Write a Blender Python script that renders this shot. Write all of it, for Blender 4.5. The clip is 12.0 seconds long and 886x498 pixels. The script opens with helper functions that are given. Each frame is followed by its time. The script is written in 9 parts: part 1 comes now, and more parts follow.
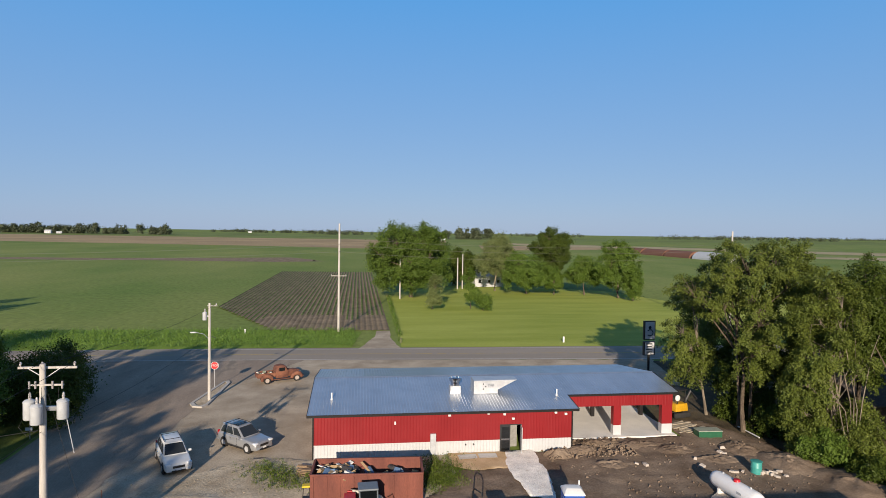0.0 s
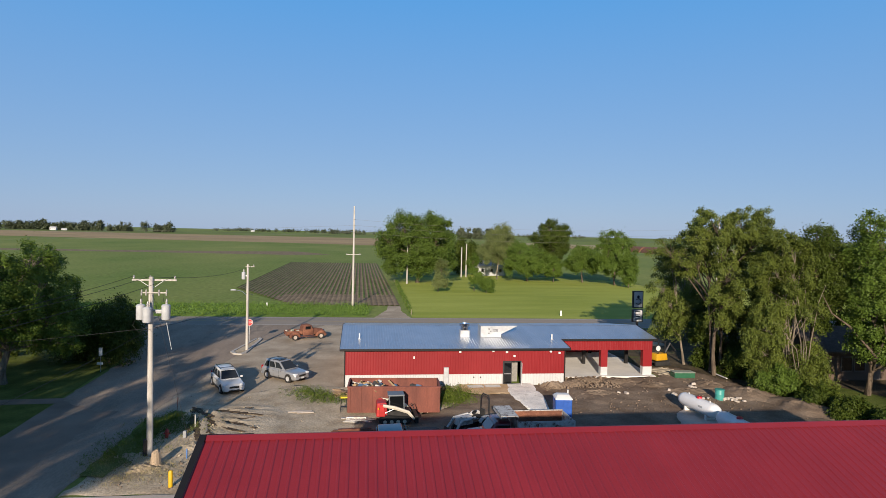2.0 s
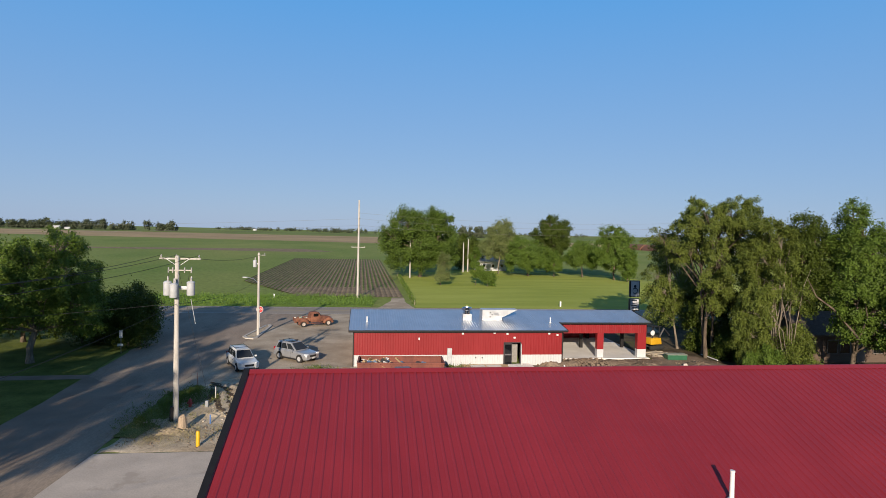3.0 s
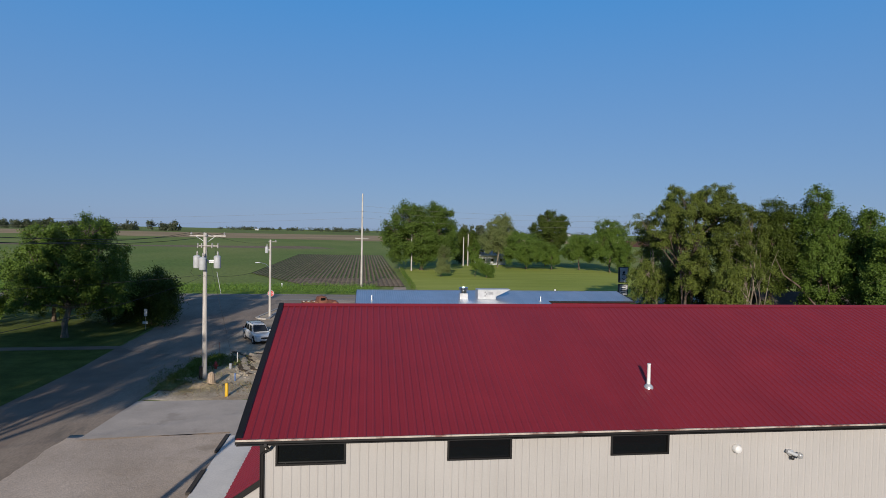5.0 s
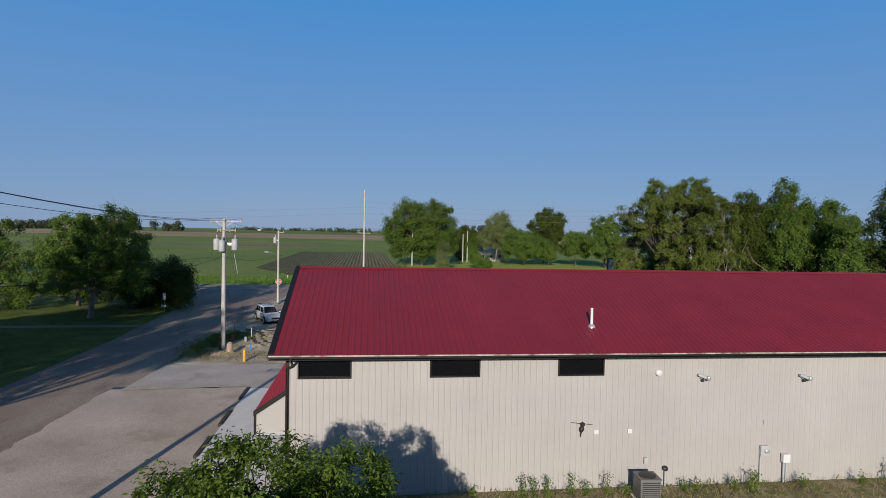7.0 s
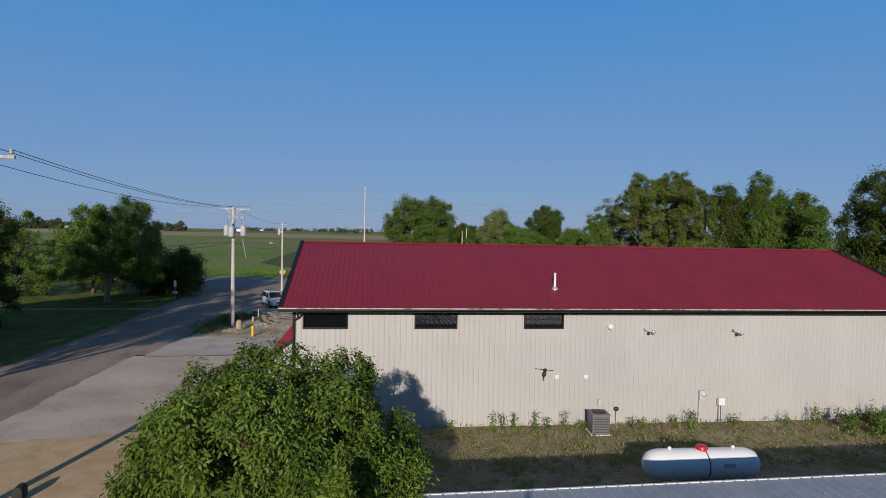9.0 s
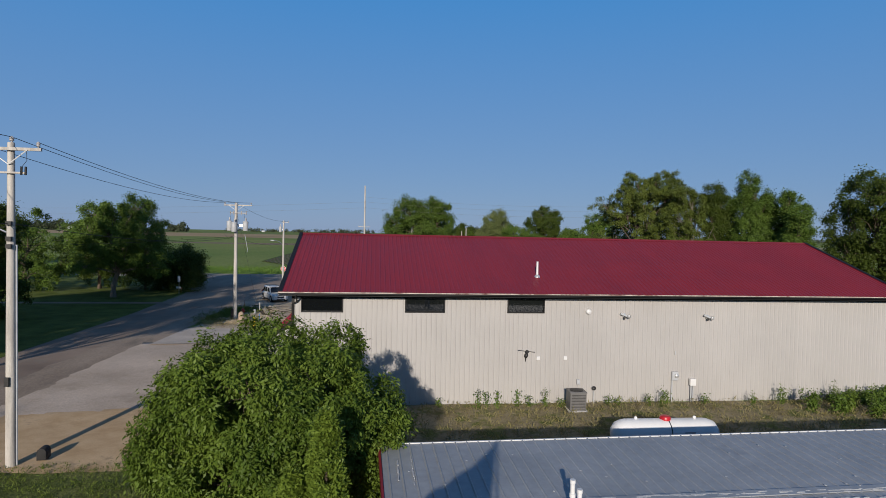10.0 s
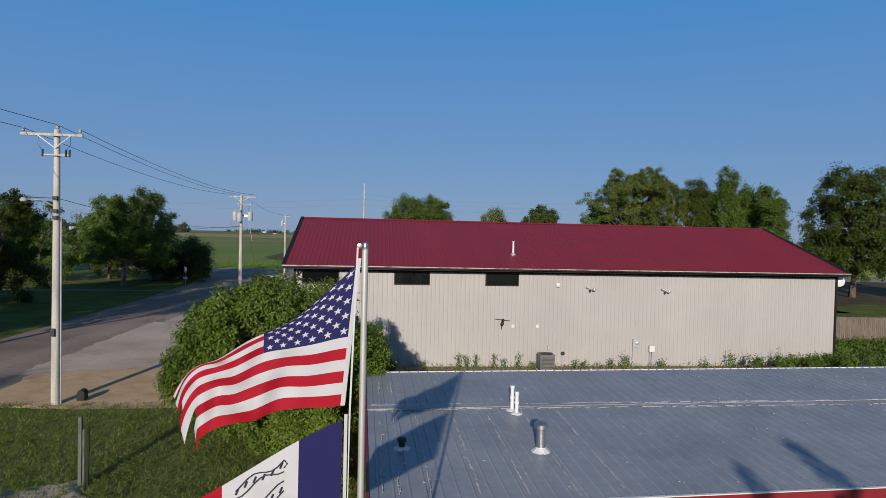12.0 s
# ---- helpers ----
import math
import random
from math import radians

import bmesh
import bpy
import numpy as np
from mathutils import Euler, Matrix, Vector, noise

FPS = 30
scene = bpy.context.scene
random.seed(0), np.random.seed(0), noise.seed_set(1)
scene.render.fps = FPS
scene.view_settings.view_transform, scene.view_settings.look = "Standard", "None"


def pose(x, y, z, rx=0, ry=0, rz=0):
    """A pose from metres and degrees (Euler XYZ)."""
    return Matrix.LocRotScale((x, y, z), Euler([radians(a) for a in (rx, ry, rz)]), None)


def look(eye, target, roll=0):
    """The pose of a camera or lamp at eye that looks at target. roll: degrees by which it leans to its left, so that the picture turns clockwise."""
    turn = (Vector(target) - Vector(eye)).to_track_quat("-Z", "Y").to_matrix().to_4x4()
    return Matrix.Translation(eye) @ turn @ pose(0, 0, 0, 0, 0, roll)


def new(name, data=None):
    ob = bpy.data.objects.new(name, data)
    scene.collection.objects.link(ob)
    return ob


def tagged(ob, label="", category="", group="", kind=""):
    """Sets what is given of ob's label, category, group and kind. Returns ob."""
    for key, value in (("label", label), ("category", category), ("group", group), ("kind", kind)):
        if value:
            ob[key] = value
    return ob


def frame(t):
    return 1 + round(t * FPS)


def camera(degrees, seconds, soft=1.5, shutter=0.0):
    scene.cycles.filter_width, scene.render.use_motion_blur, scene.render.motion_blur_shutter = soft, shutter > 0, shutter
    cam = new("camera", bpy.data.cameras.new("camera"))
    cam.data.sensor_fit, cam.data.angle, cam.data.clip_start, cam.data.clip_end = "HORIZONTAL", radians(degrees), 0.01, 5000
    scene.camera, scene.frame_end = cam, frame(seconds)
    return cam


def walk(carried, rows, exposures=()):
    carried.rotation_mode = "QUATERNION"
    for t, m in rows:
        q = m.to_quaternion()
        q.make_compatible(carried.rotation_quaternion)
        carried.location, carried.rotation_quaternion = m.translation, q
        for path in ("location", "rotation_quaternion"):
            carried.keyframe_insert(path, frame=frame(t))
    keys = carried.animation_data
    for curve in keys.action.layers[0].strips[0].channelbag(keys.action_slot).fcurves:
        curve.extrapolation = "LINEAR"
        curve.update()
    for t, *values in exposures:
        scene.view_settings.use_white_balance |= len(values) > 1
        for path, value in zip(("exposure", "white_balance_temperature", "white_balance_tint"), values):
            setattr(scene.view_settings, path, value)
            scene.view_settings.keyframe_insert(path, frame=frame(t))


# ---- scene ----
cam = camera(74.2, 12.0, soft=0.55)
PATH = [
    (0, (4.942, -2.449, 16.584), (5.214, -0.468, 16.523), 0.9),
    (0.5, (4.428, -4.55, 15.799), (4.7, -2.57, 15.74), 0.9),
    (1, (3.926, -6.531, 14.966), (4.197, -4.55, 14.906), 1.0),
    (1.5, (3.463, -8.352, 14.137), (3.732, -6.371, 14.08), 1.2),
    (2, (3.007, -9.965, 13.336), (3.274, -7.984, 13.279), 1.3),
    (2.5, (2.669, -11.358, 12.682), (2.935, -9.376, 12.625), 1.2),
    (3, (2.489, -12.587, 12.273), (2.751, -10.605, 12.213), 1.3),
    (5, (2.236, -17.478, 10.871), (2.492, -15.496, 10.809), 1.1),
    (5.5, (2.233, -18.741, 10.534), (2.488, -16.758, 10.473), 1.0),
    (6, (2.219, -20.019, 10.22), (2.471, -18.036, 10.159), 1.0),
    (6.5, (2.259, -21.243, 9.948), (2.508, -19.26, 9.887), 1.0),
    (7, (2.308, -22.417, 9.717), (2.557, -20.433, 9.657), 1.1),
    (9, (2.678, -26.405, 8.57), (2.92, -24.421, 8.512), 1.1),
    (9.5, (2.837, -27.45, 8.285), (3.077, -25.465, 8.232), 1.1),
    (10, (3.048, -28.37, 8.066), (3.285, -26.385, 8.013), 1.2),
    (10.5, (3.217, -29.321, 7.836), (3.45, -27.335, 7.786), 1.2),
    (11, (3.346, -30.227, 7.588), (3.579, -28.241, 7.539), 1.2),
    (11.5, (3.444, -31.089, 7.326), (3.676, -29.103, 7.277), 1.2),
    (12, (3.49, -31.935, 7.014), (3.724, -29.949, 6.966), 1.3),
]
EXPOSURES = [(0.0, 0.27, 7200, 12), (3.0, 0.28, 7200, 12), (5.2, -0.15, 6480, 11), (7.0, -0.18, 6450, 11), (12.0, -0.27, 6480, 11)]
walk(cam, [(t, look(eye, target, roll)) for t, eye, target, roll in PATH], EXPOSURES)

# ---- world, sun, exposure ----
SUN_DIR = Vector((0.215, 1.0, -0.305)).normalized()      # the way the sunlight travels
world = bpy.data.worlds.new("sky")
scene.world = world
world.use_nodes = True
wn = world.node_tree.nodes
wl = world.node_tree.links
sky = wn.new("ShaderNodeTexSky")
sky.sky_type = 'NISHITA'
sky.sun_disc = False
sky.sun_elevation = math.asin(-SUN_DIR.z)
sky.sun_rotation = math.atan2(-SUN_DIR.x, -SUN_DIR.y)
sky.altitude = 250.0
sky.air_density = 1.0
sky.dust_density = 0.3
sky.ozone_density = 2.0
wn["Background"].inputs["Strength"].default_value = 0.098
where = wn.new("ShaderNodeTexCoord")
up = wn.new("ShaderNodeSeparateXYZ")
wl.new(where.outputs["Generated"], up.inputs[0])
haze = wn.new("ShaderNodeValToRGB")                 # pale at the horizon, deep blue overhead
haze.color_ramp.elements[0].position, haze.color_ramp.elements[0].color = 0.0, (0.212, 0.352, 0.605, 1)
haze.color_ramp.elements[1].position, haze.color_ramp.elements[1].color = 0.40, (0.051, 0.300, 0.736, 1)
top = haze.color_ramp.elements.new(1.0)
top.color = (0.040, 0.080, 0.170, 1)
high = haze.color_ramp.elements.new(0.62)
high.color = (0.075, 0.155, 0.330, 1)
bright = wn.new("ShaderNodeMix")
bright.data_type, bright.blend_type = 'RGBA', 'MULTIPLY'
bright.inputs[0].default_value = 1.0
bright.inputs[7].default_value = (10, 10, 10, 1)
wl.new(up.outputs["Z"], haze.inputs[0])
wl.new(haze.outputs[0], bright.inputs[6])
veil = wn.new("ShaderNodeMix")                      # thin even summer haze over the clear sky
veil.data_type = 'RGBA'
veil.inputs[0].default_value = 0.86
wl.new(bright.outputs[2], veil.inputs[7])
wl.new(sky.outputs[0], veil.inputs[6])
wl.new(veil.outputs[2], wn["Background"].inputs["Color"])

sun_data = bpy.data.lights.new("sun", 'SUN')
sun_data.energy = 5.2
sun_data.angle = radians(0.53)
sun_data.color = (1.0, 0.915, 0.80)
sun = new("sun", sun_data)
sun.matrix_world = look((0, -60, 60), Vector((0, -60, 60)) + SUN_DIR)
scene.view_settings.exposure = 0.0

# ---- mesh helpers ----
class Geo:
    """Collects vertices and faces of one mesh."""

    def __init__(self):
        self.v, self.f = [], []

    def add(self, verts, faces):
        n = len(self.v)
        self.v += [tuple(p) for p in verts]
        self.f += [tuple(i + n for i in f) for f in faces]
        return self

    def box(self, c, s, rz=0.0, m=None, top=1.0):
        """A box with its centre c and its size s; top shrinks its upper face."""
        x, y, z = s[0] / 2, s[1] / 2, s[2] / 2
        p = [(-x, -y, -z), (x, -y, -z), (x, y, -z), (-x, y, -z), (-x * top, -y * top, z), (x * top, -y * top, z), (x * top, y * top, z), (-x * top, y * top, z)]
        t = m if m is not None else pose(*c, 0, 0, rz)
        return self.add([t @ Vector(q) for q in p], [(3, 2, 1, 0), (4, 5, 6, 7), (0, 1, 5, 4), (1, 2, 6, 5), (2, 3, 7, 6), (3, 0, 4, 7)])

    def rod(self, a, b, r0, r1=None, n=10, caps=True):
        """A round bar from a to b."""
        a, b = Vector(a), Vector(b)
        r1 = r0 if r1 is None else r1
        q = (b - a).to_track_quat('Z', 'Y')
        ring = [Vector((math.cos(2 * math.pi * i / n), math.sin(2 * math.pi * i / n), 0)) for i in range(n)]
        vs = [a + q @ (k * r0) for k in ring] + [b + q @ (k * r1) for k in ring]
        fs = [(i, (i + 1) % n, n + (i + 1) % n, n + i) for i in range(n)]
        if caps:
            fs += [tuple(range(n - 1, -1, -1)), tuple(range(n, 2 * n))]
        return self.add(vs, fs)

    def tube(self, pts, rs, n=6):
        """A bent bar through pts."""
        pts = [Vector(p) for p in pts]
        if not hasattr(rs, "__len__"):
            rs = [rs] * len(pts)
        vs, fs = [], []
        for i, p in enumerate(pts):
            d = pts[min(i + 1, len(pts) - 1)] - pts[max(i - 1, 0)]
            q = d.to_track_quat('Z', 'Y')
            vs += [p + q @ Vector((rs[i] * math.cos(2 * math.pi * k / n), rs[i] * math.sin(2 * math.pi * k / n), 0)) for k in range(n)]
        for i in range(len(pts) - 1):
            fs += [(i * n + k, i * n + (k + 1) % n, (i + 1) * n + (k + 1) % n, (i + 1) * n + k) for k in range(n)]
        fs += [tuple(range(n - 1, -1, -1)), tuple(range((len(pts) - 1) * n, len(pts) * n))]
        return self.add(vs, fs)

    def lathe(self, prof, m=None, n=20):
        """Turns the profile of (radius, height) round the upright axis."""
        m = m or Matrix.Identity(4)
        vs, fs = [], []
        for r, z in prof:
            vs += [m @ Vector((r * math.cos(2 * math.pi * k / n), r * math.sin(2 * math.pi * k / n), z)) for k in range(n)]
        for i in range(len(prof) - 1):
            fs += [(i * n + k, i * n + (k + 1) % n, (i + 1) * n + (k + 1) % n, (i + 1) * n + k) for k in range(n)]
        fs += [tuple(range(n - 1, -1, -1)), tuple(range((len(prof) - 1) * n, len(prof) * n))]
        return self.add(vs, fs)

    def prism(self, poly, a, b, axis='x'):
        """The polygon, in the two other axes, drawn out along the axis from a to b."""
        n = len(poly)
        if axis == 'x':
            at = lambda p, k: (k, p[0], p[1])
        elif axis == 'y':
            at = lambda p, k: (p[0], k, p[1])
        else:
            at = lambda p, k: (p[0], p[1], k)
        vs = [at(p, a) for p in poly] + [at(p, b) for p in poly]
        fs = [(i, (i + 1) % n, n + (i + 1) % n, n + i) for i in range(n)] + [tuple(range(n - 1, -1, -1)), tuple(range(n, 2 * n))]
        return self.add(vs, fs)

    def sheet(self, rows):
        """A surface through rows of points."""
        w = len(rows[0])
        return self.add([p for r in rows for p in r], [(j * w + i, j * w + i + 1, (j + 1) * w + i + 1, (j + 1) * w + i) for j in range(len(rows) - 1) for i in range(w - 1)])

    def mesh(self, name, material, bevel=0.0, smooth=False, segments=2, fix=True):
        me = bpy.data.meshes.new(name)
        me.from_pydata(self.v, [], self.f)
        if bevel or fix:
            bm = bmesh.new()
            bm.from_mesh(me)
            if bevel:
                es = [e for e in bm.edges if len(e.link_faces) == 2 and e.calc_face_angle(0) > 0.45]
                bmesh.ops.bevel(bm, geom=es, offset=bevel, segments=segments, affect='EDGES', profile=0.5, clamp_overlap=True)
            if fix:
                bmesh.ops.recalc_face_normals(bm, faces=bm.faces)
            bm.to_mesh(me)
            bm.free()
        if smooth:
            me.polygons.foreach_set("use_smooth", [True] * len(me.polygons))
            me.set_sharp_from_angle(angle=radians(38))
        me.materials.append(material)
        me.update()
        return me


def thing(name, label, category, group="", kind="", at=(0, 0, 0), rz=0.0):
    """An Empty at the base of a thing that has parts."""
    ob = tagged(new(name), label, category, group, kind)
    ob.empty_display_size = 0.2
    ob.matrix_basis = pose(*at, 0, 0, rz)
    return ob


def part(name, geo, material, parent, label="", bevel=0.0, smooth=False, kind="", fix=True):
    """One mesh under a thing or under a part, in the parent's own axes."""
    me = geo if isinstance(geo, bpy.types.Mesh) else geo.mesh(name, material, bevel, smooth, fix=fix)
    ob = tagged(new(name, me), label, kind=kind)
    ob.parent = parent
    return ob


def single(name, geo, material, label, category, group="", kind="", bevel=0.0, smooth=False, at=(0, 0, 0), rz=0.0, fix=True):
    """A thing that is one mesh."""
    me = geo if isinstance(geo, bpy.types.Mesh) else geo.mesh(name, material, bevel, smooth, fix=fix)
    ob = tagged(new(name, me), label, category, group, kind)
    ob.matrix_basis = pose(*at, 0, 0, rz)
    return ob


# ---- materials ----
def surface(name, color, rough=0.6, metal=0.0, dark=None, light=None, scale=4.0, fine=60.0, bump=0.0, spread=0.12, wear=None, wear_scale=1.5, wear_at=0.6, spec=0.5,
            vary=0.0, island=False, coat=0.0, stretch=(1, 1, 1), fine_amount=0.5, bump_distance=0.01):
    """A painted, mineral or metal surface: two scales of mottling, fine relief and, with wear, worn or dirty patches of another colour."""
    m = bpy.data.materials.new(name)
    m.use_nodes = True
    nt = m.node_tree
    N, L = nt.nodes, nt.links
    b = N["Principled BSDF"]
    co = N.new("ShaderNodeTexCoord")
    mp = N.new("ShaderNodeMapping")
    mp.inputs["Scale"].default_value = stretch
    geom = N.new("ShaderNodeNewGeometry")
    L.new(geom.outputs["Position"], mp.inputs["Vector"])

    def noise_at(s, detail=4.0, r=0.6):
        n = N.new("ShaderNodeTexNoise")
        n.inputs["Scale"].default_value = s
        n.inputs["Detail"].default_value = detail
        n.inputs["Roughness"].default_value = r
        L.new(mp.outputs[0], n.inputs["Vector"])
        return n.outputs["Fac"]

    def mix(kind, f, a, c):
        n = N.new("ShaderNodeMix")
        n.data_type = 'RGBA'
        n.blend_type = kind
        for sock, val in ((n.inputs[0], f), (n.inputs[6], a), (n.inputs[7], c)):
            if isinstance(val, bpy.types.NodeSocket):
                L.new(val, sock)
            elif isinstance(val, (int, float)):
                sock.default_value = val
            else:
                sock.default_value = (*val, 1)
        return n.outputs[2]

    def ramp(f, lo, hi):
        n = N.new("ShaderNodeMapRange")
        n.inputs[1].default_value, n.inputs[2].default_value = lo, hi
        L.new(f, n.inputs[0])
        return n.outputs[0]

    big, small = noise_at(scale), noise_at(fine, 3.0)
    lo = dark or tuple(c * (1 - 1.6 * spread) for c in color)
    hi = light or tuple(min(1, c * (1 + 1.2 * spread)) for c in color)
    col = mix('MIX', ramp(big, 0.32, 0.68), lo, hi)
    grain = mix('MIX', ramp(small, 0.3, 0.7), tuple(1 - spread for _ in range(3)), tuple(1 + spread for _ in range(3)))
    col = mix('MULTIPLY', fine_amount * 2 if fine_amount < 0.5 else 1.0, col, grain)
    if vary or island:
        src = geom.outputs["Random Per Island"] if island else N.new("ShaderNodeObjectInfo").outputs["Random"]
        col = mix('MULTIPLY', 1.0, col, mix('MIX', src, tuple(1 - vary for _ in range(3)), tuple(1 + vary for _ in range(3))))
    if wear:
        w = ramp(noise_at(wear_scale, 8.0, 0.7), wear_at, wear_at + 0.1)
        col = mix('MIX', w, col, wear)
    L.new(col, b.inputs["Base Color"])
    r = N.new("ShaderNodeMapRange")
    r.inputs[3].default_value, r.inputs[4].default_value = max(0.02, rough - 0.08), min(1, rough + 0.08)
    L.new(big, r.inputs[0])
    L.new(r.outputs[0], b.inputs["Roughness"])
    b.inputs["Metallic"].default_value = metal
    b.inputs["Specular IOR Level"].default_value = spec
    b.inputs["Coat Weight"].default_value = coat
    if bump:
        bp = N.new("ShaderNodeBump")
        bp.inputs["Strength"].default_value = bump
        bp.inputs["Distance"].default_value = bump_distance
        L.new(small, bp.inputs["Height"])
        L.new(bp.outputs[0], b.inputs["Normal"])
    return m


def leafy(name, a, c, through_light=0.35):
    """Leaves: colour varies from leaf to leaf, some light passes through."""
    m = bpy.data.materials.new(name)
    m.use_nodes = True
    N, L = m.node_tree.nodes, m.node_tree.links
    b = N["Principled BSDF"]
    geom = N.new("ShaderNodeNewGeometry")
    n = N.new("ShaderNodeTexNoise")
    n.inputs["Scale"].default_value = 0.7
    L.new(geom.outputs["Position"], n.inputs["Vector"])
    add = N.new("ShaderNodeMath")
    add.operation = 'MULTIPLY_ADD'
    L.new(geom.outputs["Random Per Island"], add.inputs[0])
    add.inputs[1].default_value = 0.35
    sub = N.new("ShaderNodeMath")
    sub.operation = 'SUBTRACT'
    L.new(n.outputs["Fac"], sub.inputs[0])
    sub.inputs[1].default_value = 0.18
    L.new(sub.outputs[0], add.inputs[2])
    mx = N.new("ShaderNodeMix")
    mx.data_type = 'RGBA'
    L.new(add.outputs[0], mx.inputs[0])
    mx.inputs[6].default_value, mx.inputs[7].default_value = (*a, 1), (*c, 1)
    L.new(mx.outputs[2], b.inputs["Base Color"])
    b.inputs["Roughness"].default_value = 0.5
    b.inputs["Specular IOR Level"].default_value = 0.2
    tr = N.new("ShaderNodeBsdfTranslucent")
    L.new(mx.outputs[2], tr.inputs["Color"])
    ms = N.new("ShaderNodeMixShader")
    ms.inputs[0].default_value = through_light
    L.new(b.outputs[0], ms.inputs[1])
    L.new(tr.outputs[0], ms.inputs[2])
    L.new(ms.outputs[0], N["Material Output"].inputs["Surface"])
    return m


def glass_pane(name, tint=(0.006, 0.007, 0.008)):
    """Dark window glass, seen from outside."""
    m = bpy.data.materials.new(name)
    m.use_nodes = True
    b = m.node_tree.nodes["Principled BSDF"]
    b.inputs["Base Color"].default_value = (*tint, 1)
    b.inputs["Roughness"].default_value = 0.04
    b.inputs["Specular IOR Level"].default_value = 0.6
    return m


crop_green = surface("field_crop", (0.165, 0.222, 0.055), 0.9, dark=(0.125, 0.192, 0.040), light=(0.235, 0.26, 0.078), scale=0.02, fine=1.1, bump=0.6, bump_distance=0.1, spread=0.2, spec=0.1, stretch=(1, 0.45, 1))
far_soil = surface("far_soil", (0.378, 0.275, 0.155), 0.95, scale=0.01, fine=0.3, spread=0.15, spec=0.1, wear=(0.206, 0.189, 0.0774), wear_scale=0.02, wear_at=0.58)
far_green = surface("far_crop", (0.163, 0.206, 0.0602), 0.95, scale=0.008, fine=0.2, spread=0.2, spec=0.1)
stubble = surface("pale_stubble", (0.387, 0.318, 0.189), 0.95, scale=0.02, fine=0.4, spread=0.15, spec=0.1)
lawn_mat = surface("lawn", (0.305, 0.350, 0.068), 0.9, dark=(0.245, 0.295, 0.048), light=(0.365, 0.395, 0.088), scale=0.09, fine=9.0, bump=0.6, spread=0.18, spec=0.1, bump_distance=0.04, stretch=(0.4, 1.6, 1))
verge_mat = surface("verge_grass", (0.163, 0.249, 0.0387), 0.9, dark=(0.12, 0.198, 0.0258), light=(0.215, 0.301, 0.0602), scale=0.25, fine=7.0, bump=0.8, spread=0.25, spec=0.1, bump_distance=0.1)
soil_mat = surface("tilled_soil", (0.235, 0.178, 0.118), 0.95, scale=0.3, fine=5.0, bump=0.8, spread=0.18, spec=0.1, bump_distance=0.06)
asphalt = surface("asphalt", (0.255, 0.194, 0.150), 0.85, dark=(0.188, 0.142, 0.110), light=(0.315, 0.242, 0.188), scale=0.16, fine=30.0, bump=0.3, spread=0.12, spec=0.2, wear=(0.241, 0.206, 0.163), wear_scale=0.25, wear_at=0.58)
highway_mat = surface("highway_asphalt", (0.288, 0.245, 0.202), 0.85, scale=0.12, fine=14.0, bump=0.2, spread=0.1, spec=0.2, stretch=(0.15, 1.5, 1))
gravel_mat = surface("gravel", (0.505, 0.41, 0.33), 0.95, dark=(0.415, 0.335, 0.265), light=(0.585, 0.482, 0.395), scale=0.22, fine=15.0, bump=0.5, spread=0.16, spec=0.15, bump_distance=0.03, wear=(0.40, 0.325, 0.255), wear_scale=0.3, wear_at=0.54)
concrete = surface("concrete", (0.72, 0.69, 0.65), 0.85, scale=0.5, fine=12.0, bump=0.15, spread=0.06, spec=0.25, wear=(0.60, 0.565, 0.52), wear_scale=0.6, wear_at=0.6)
dirt_mat = surface("bare_dirt", (0.205, 0.150, 0.108), 0.95, dark=(0.145, 0.102, 0.072), light=(0.265, 0.20, 0.148), scale=0.45, fine=7.0, bump=0.6, spread=0.18, spec=0.1, bump_distance=0.06)
pale_dirt = surface("pale_dirt", (0.516, 0.387, 0.254), 0.95, dark=(0.344, 0.271, 0.189), light=(0.55, 0.46, 0.344), scale=0.4, fine=7.0, bump=0.8, spread=0.2, spec=0.1, bump_distance=0.05, wear=(0.267, 0.211, 0.129), wear_scale=0.35, wear_at=0.62)
lot_mat = surface("worn_lot", (0.396, 0.323, 0.241), 0.92, dark=(0.292, 0.232, 0.168), light=(0.482, 0.4, 0.305), scale=0.3, fine=8.0, bump=0.6, spread=0.18, spec=0.15, bump_distance=0.03, wear=(0.232, 0.185, 0.133), wear_scale=0.4, wear_at=0.62)
crush_mat = surface("white_crushed_stone", (0.86, 0.81, 0.74), 0.95, scale=1.0, fine=12.0, bump=0.8, spread=0.12, spec=0.1, bump_distance=0.05, wear=(0.50, 0.42, 0.34), wear_scale=0.9, wear_at=0.62)
red_roof = surface("maroon_painted_steel", (0.215, 0.0163, 0.0241), 0.46, scale=0.5, fine=20.0, spread=0.05, spec=0.5, vary=0.03)
tan_steel = surface("tan_painted_steel", (0.408, 0.386, 0.364), 0.5, scale=0.4, fine=25.0, spread=0.03, spec=0.4, vary=0.015)
black_trim = surface("black_trim", (0.011, 0.010, 0.010), 0.55, spread=0.1, spec=0.3)
drip_mat = surface("pale_drip_edge", (0.447, 0.387, 0.327), 0.5, spread=0.15, wear=(0.172, 0.086, 0.0688), wear_scale=0.8, wear_at=0.5)
red_steel = surface("red_painted_steel", (0.226, 0.0086, 0.0118), 0.45, scale=0.5, fine=20.0, spread=0.05, spec=0.45, vary=0.03)
white_steel = surface("white_painted_steel", (0.482, 0.482, 0.486), 0.5, spread=0.03, vary=0.02)
galv = surface("galvalume_steel", (0.516, 0.533, 0.568), 0.33, metal=0.75, scale=0.6, fine=15.0, spread=0.05, vary=0.04)
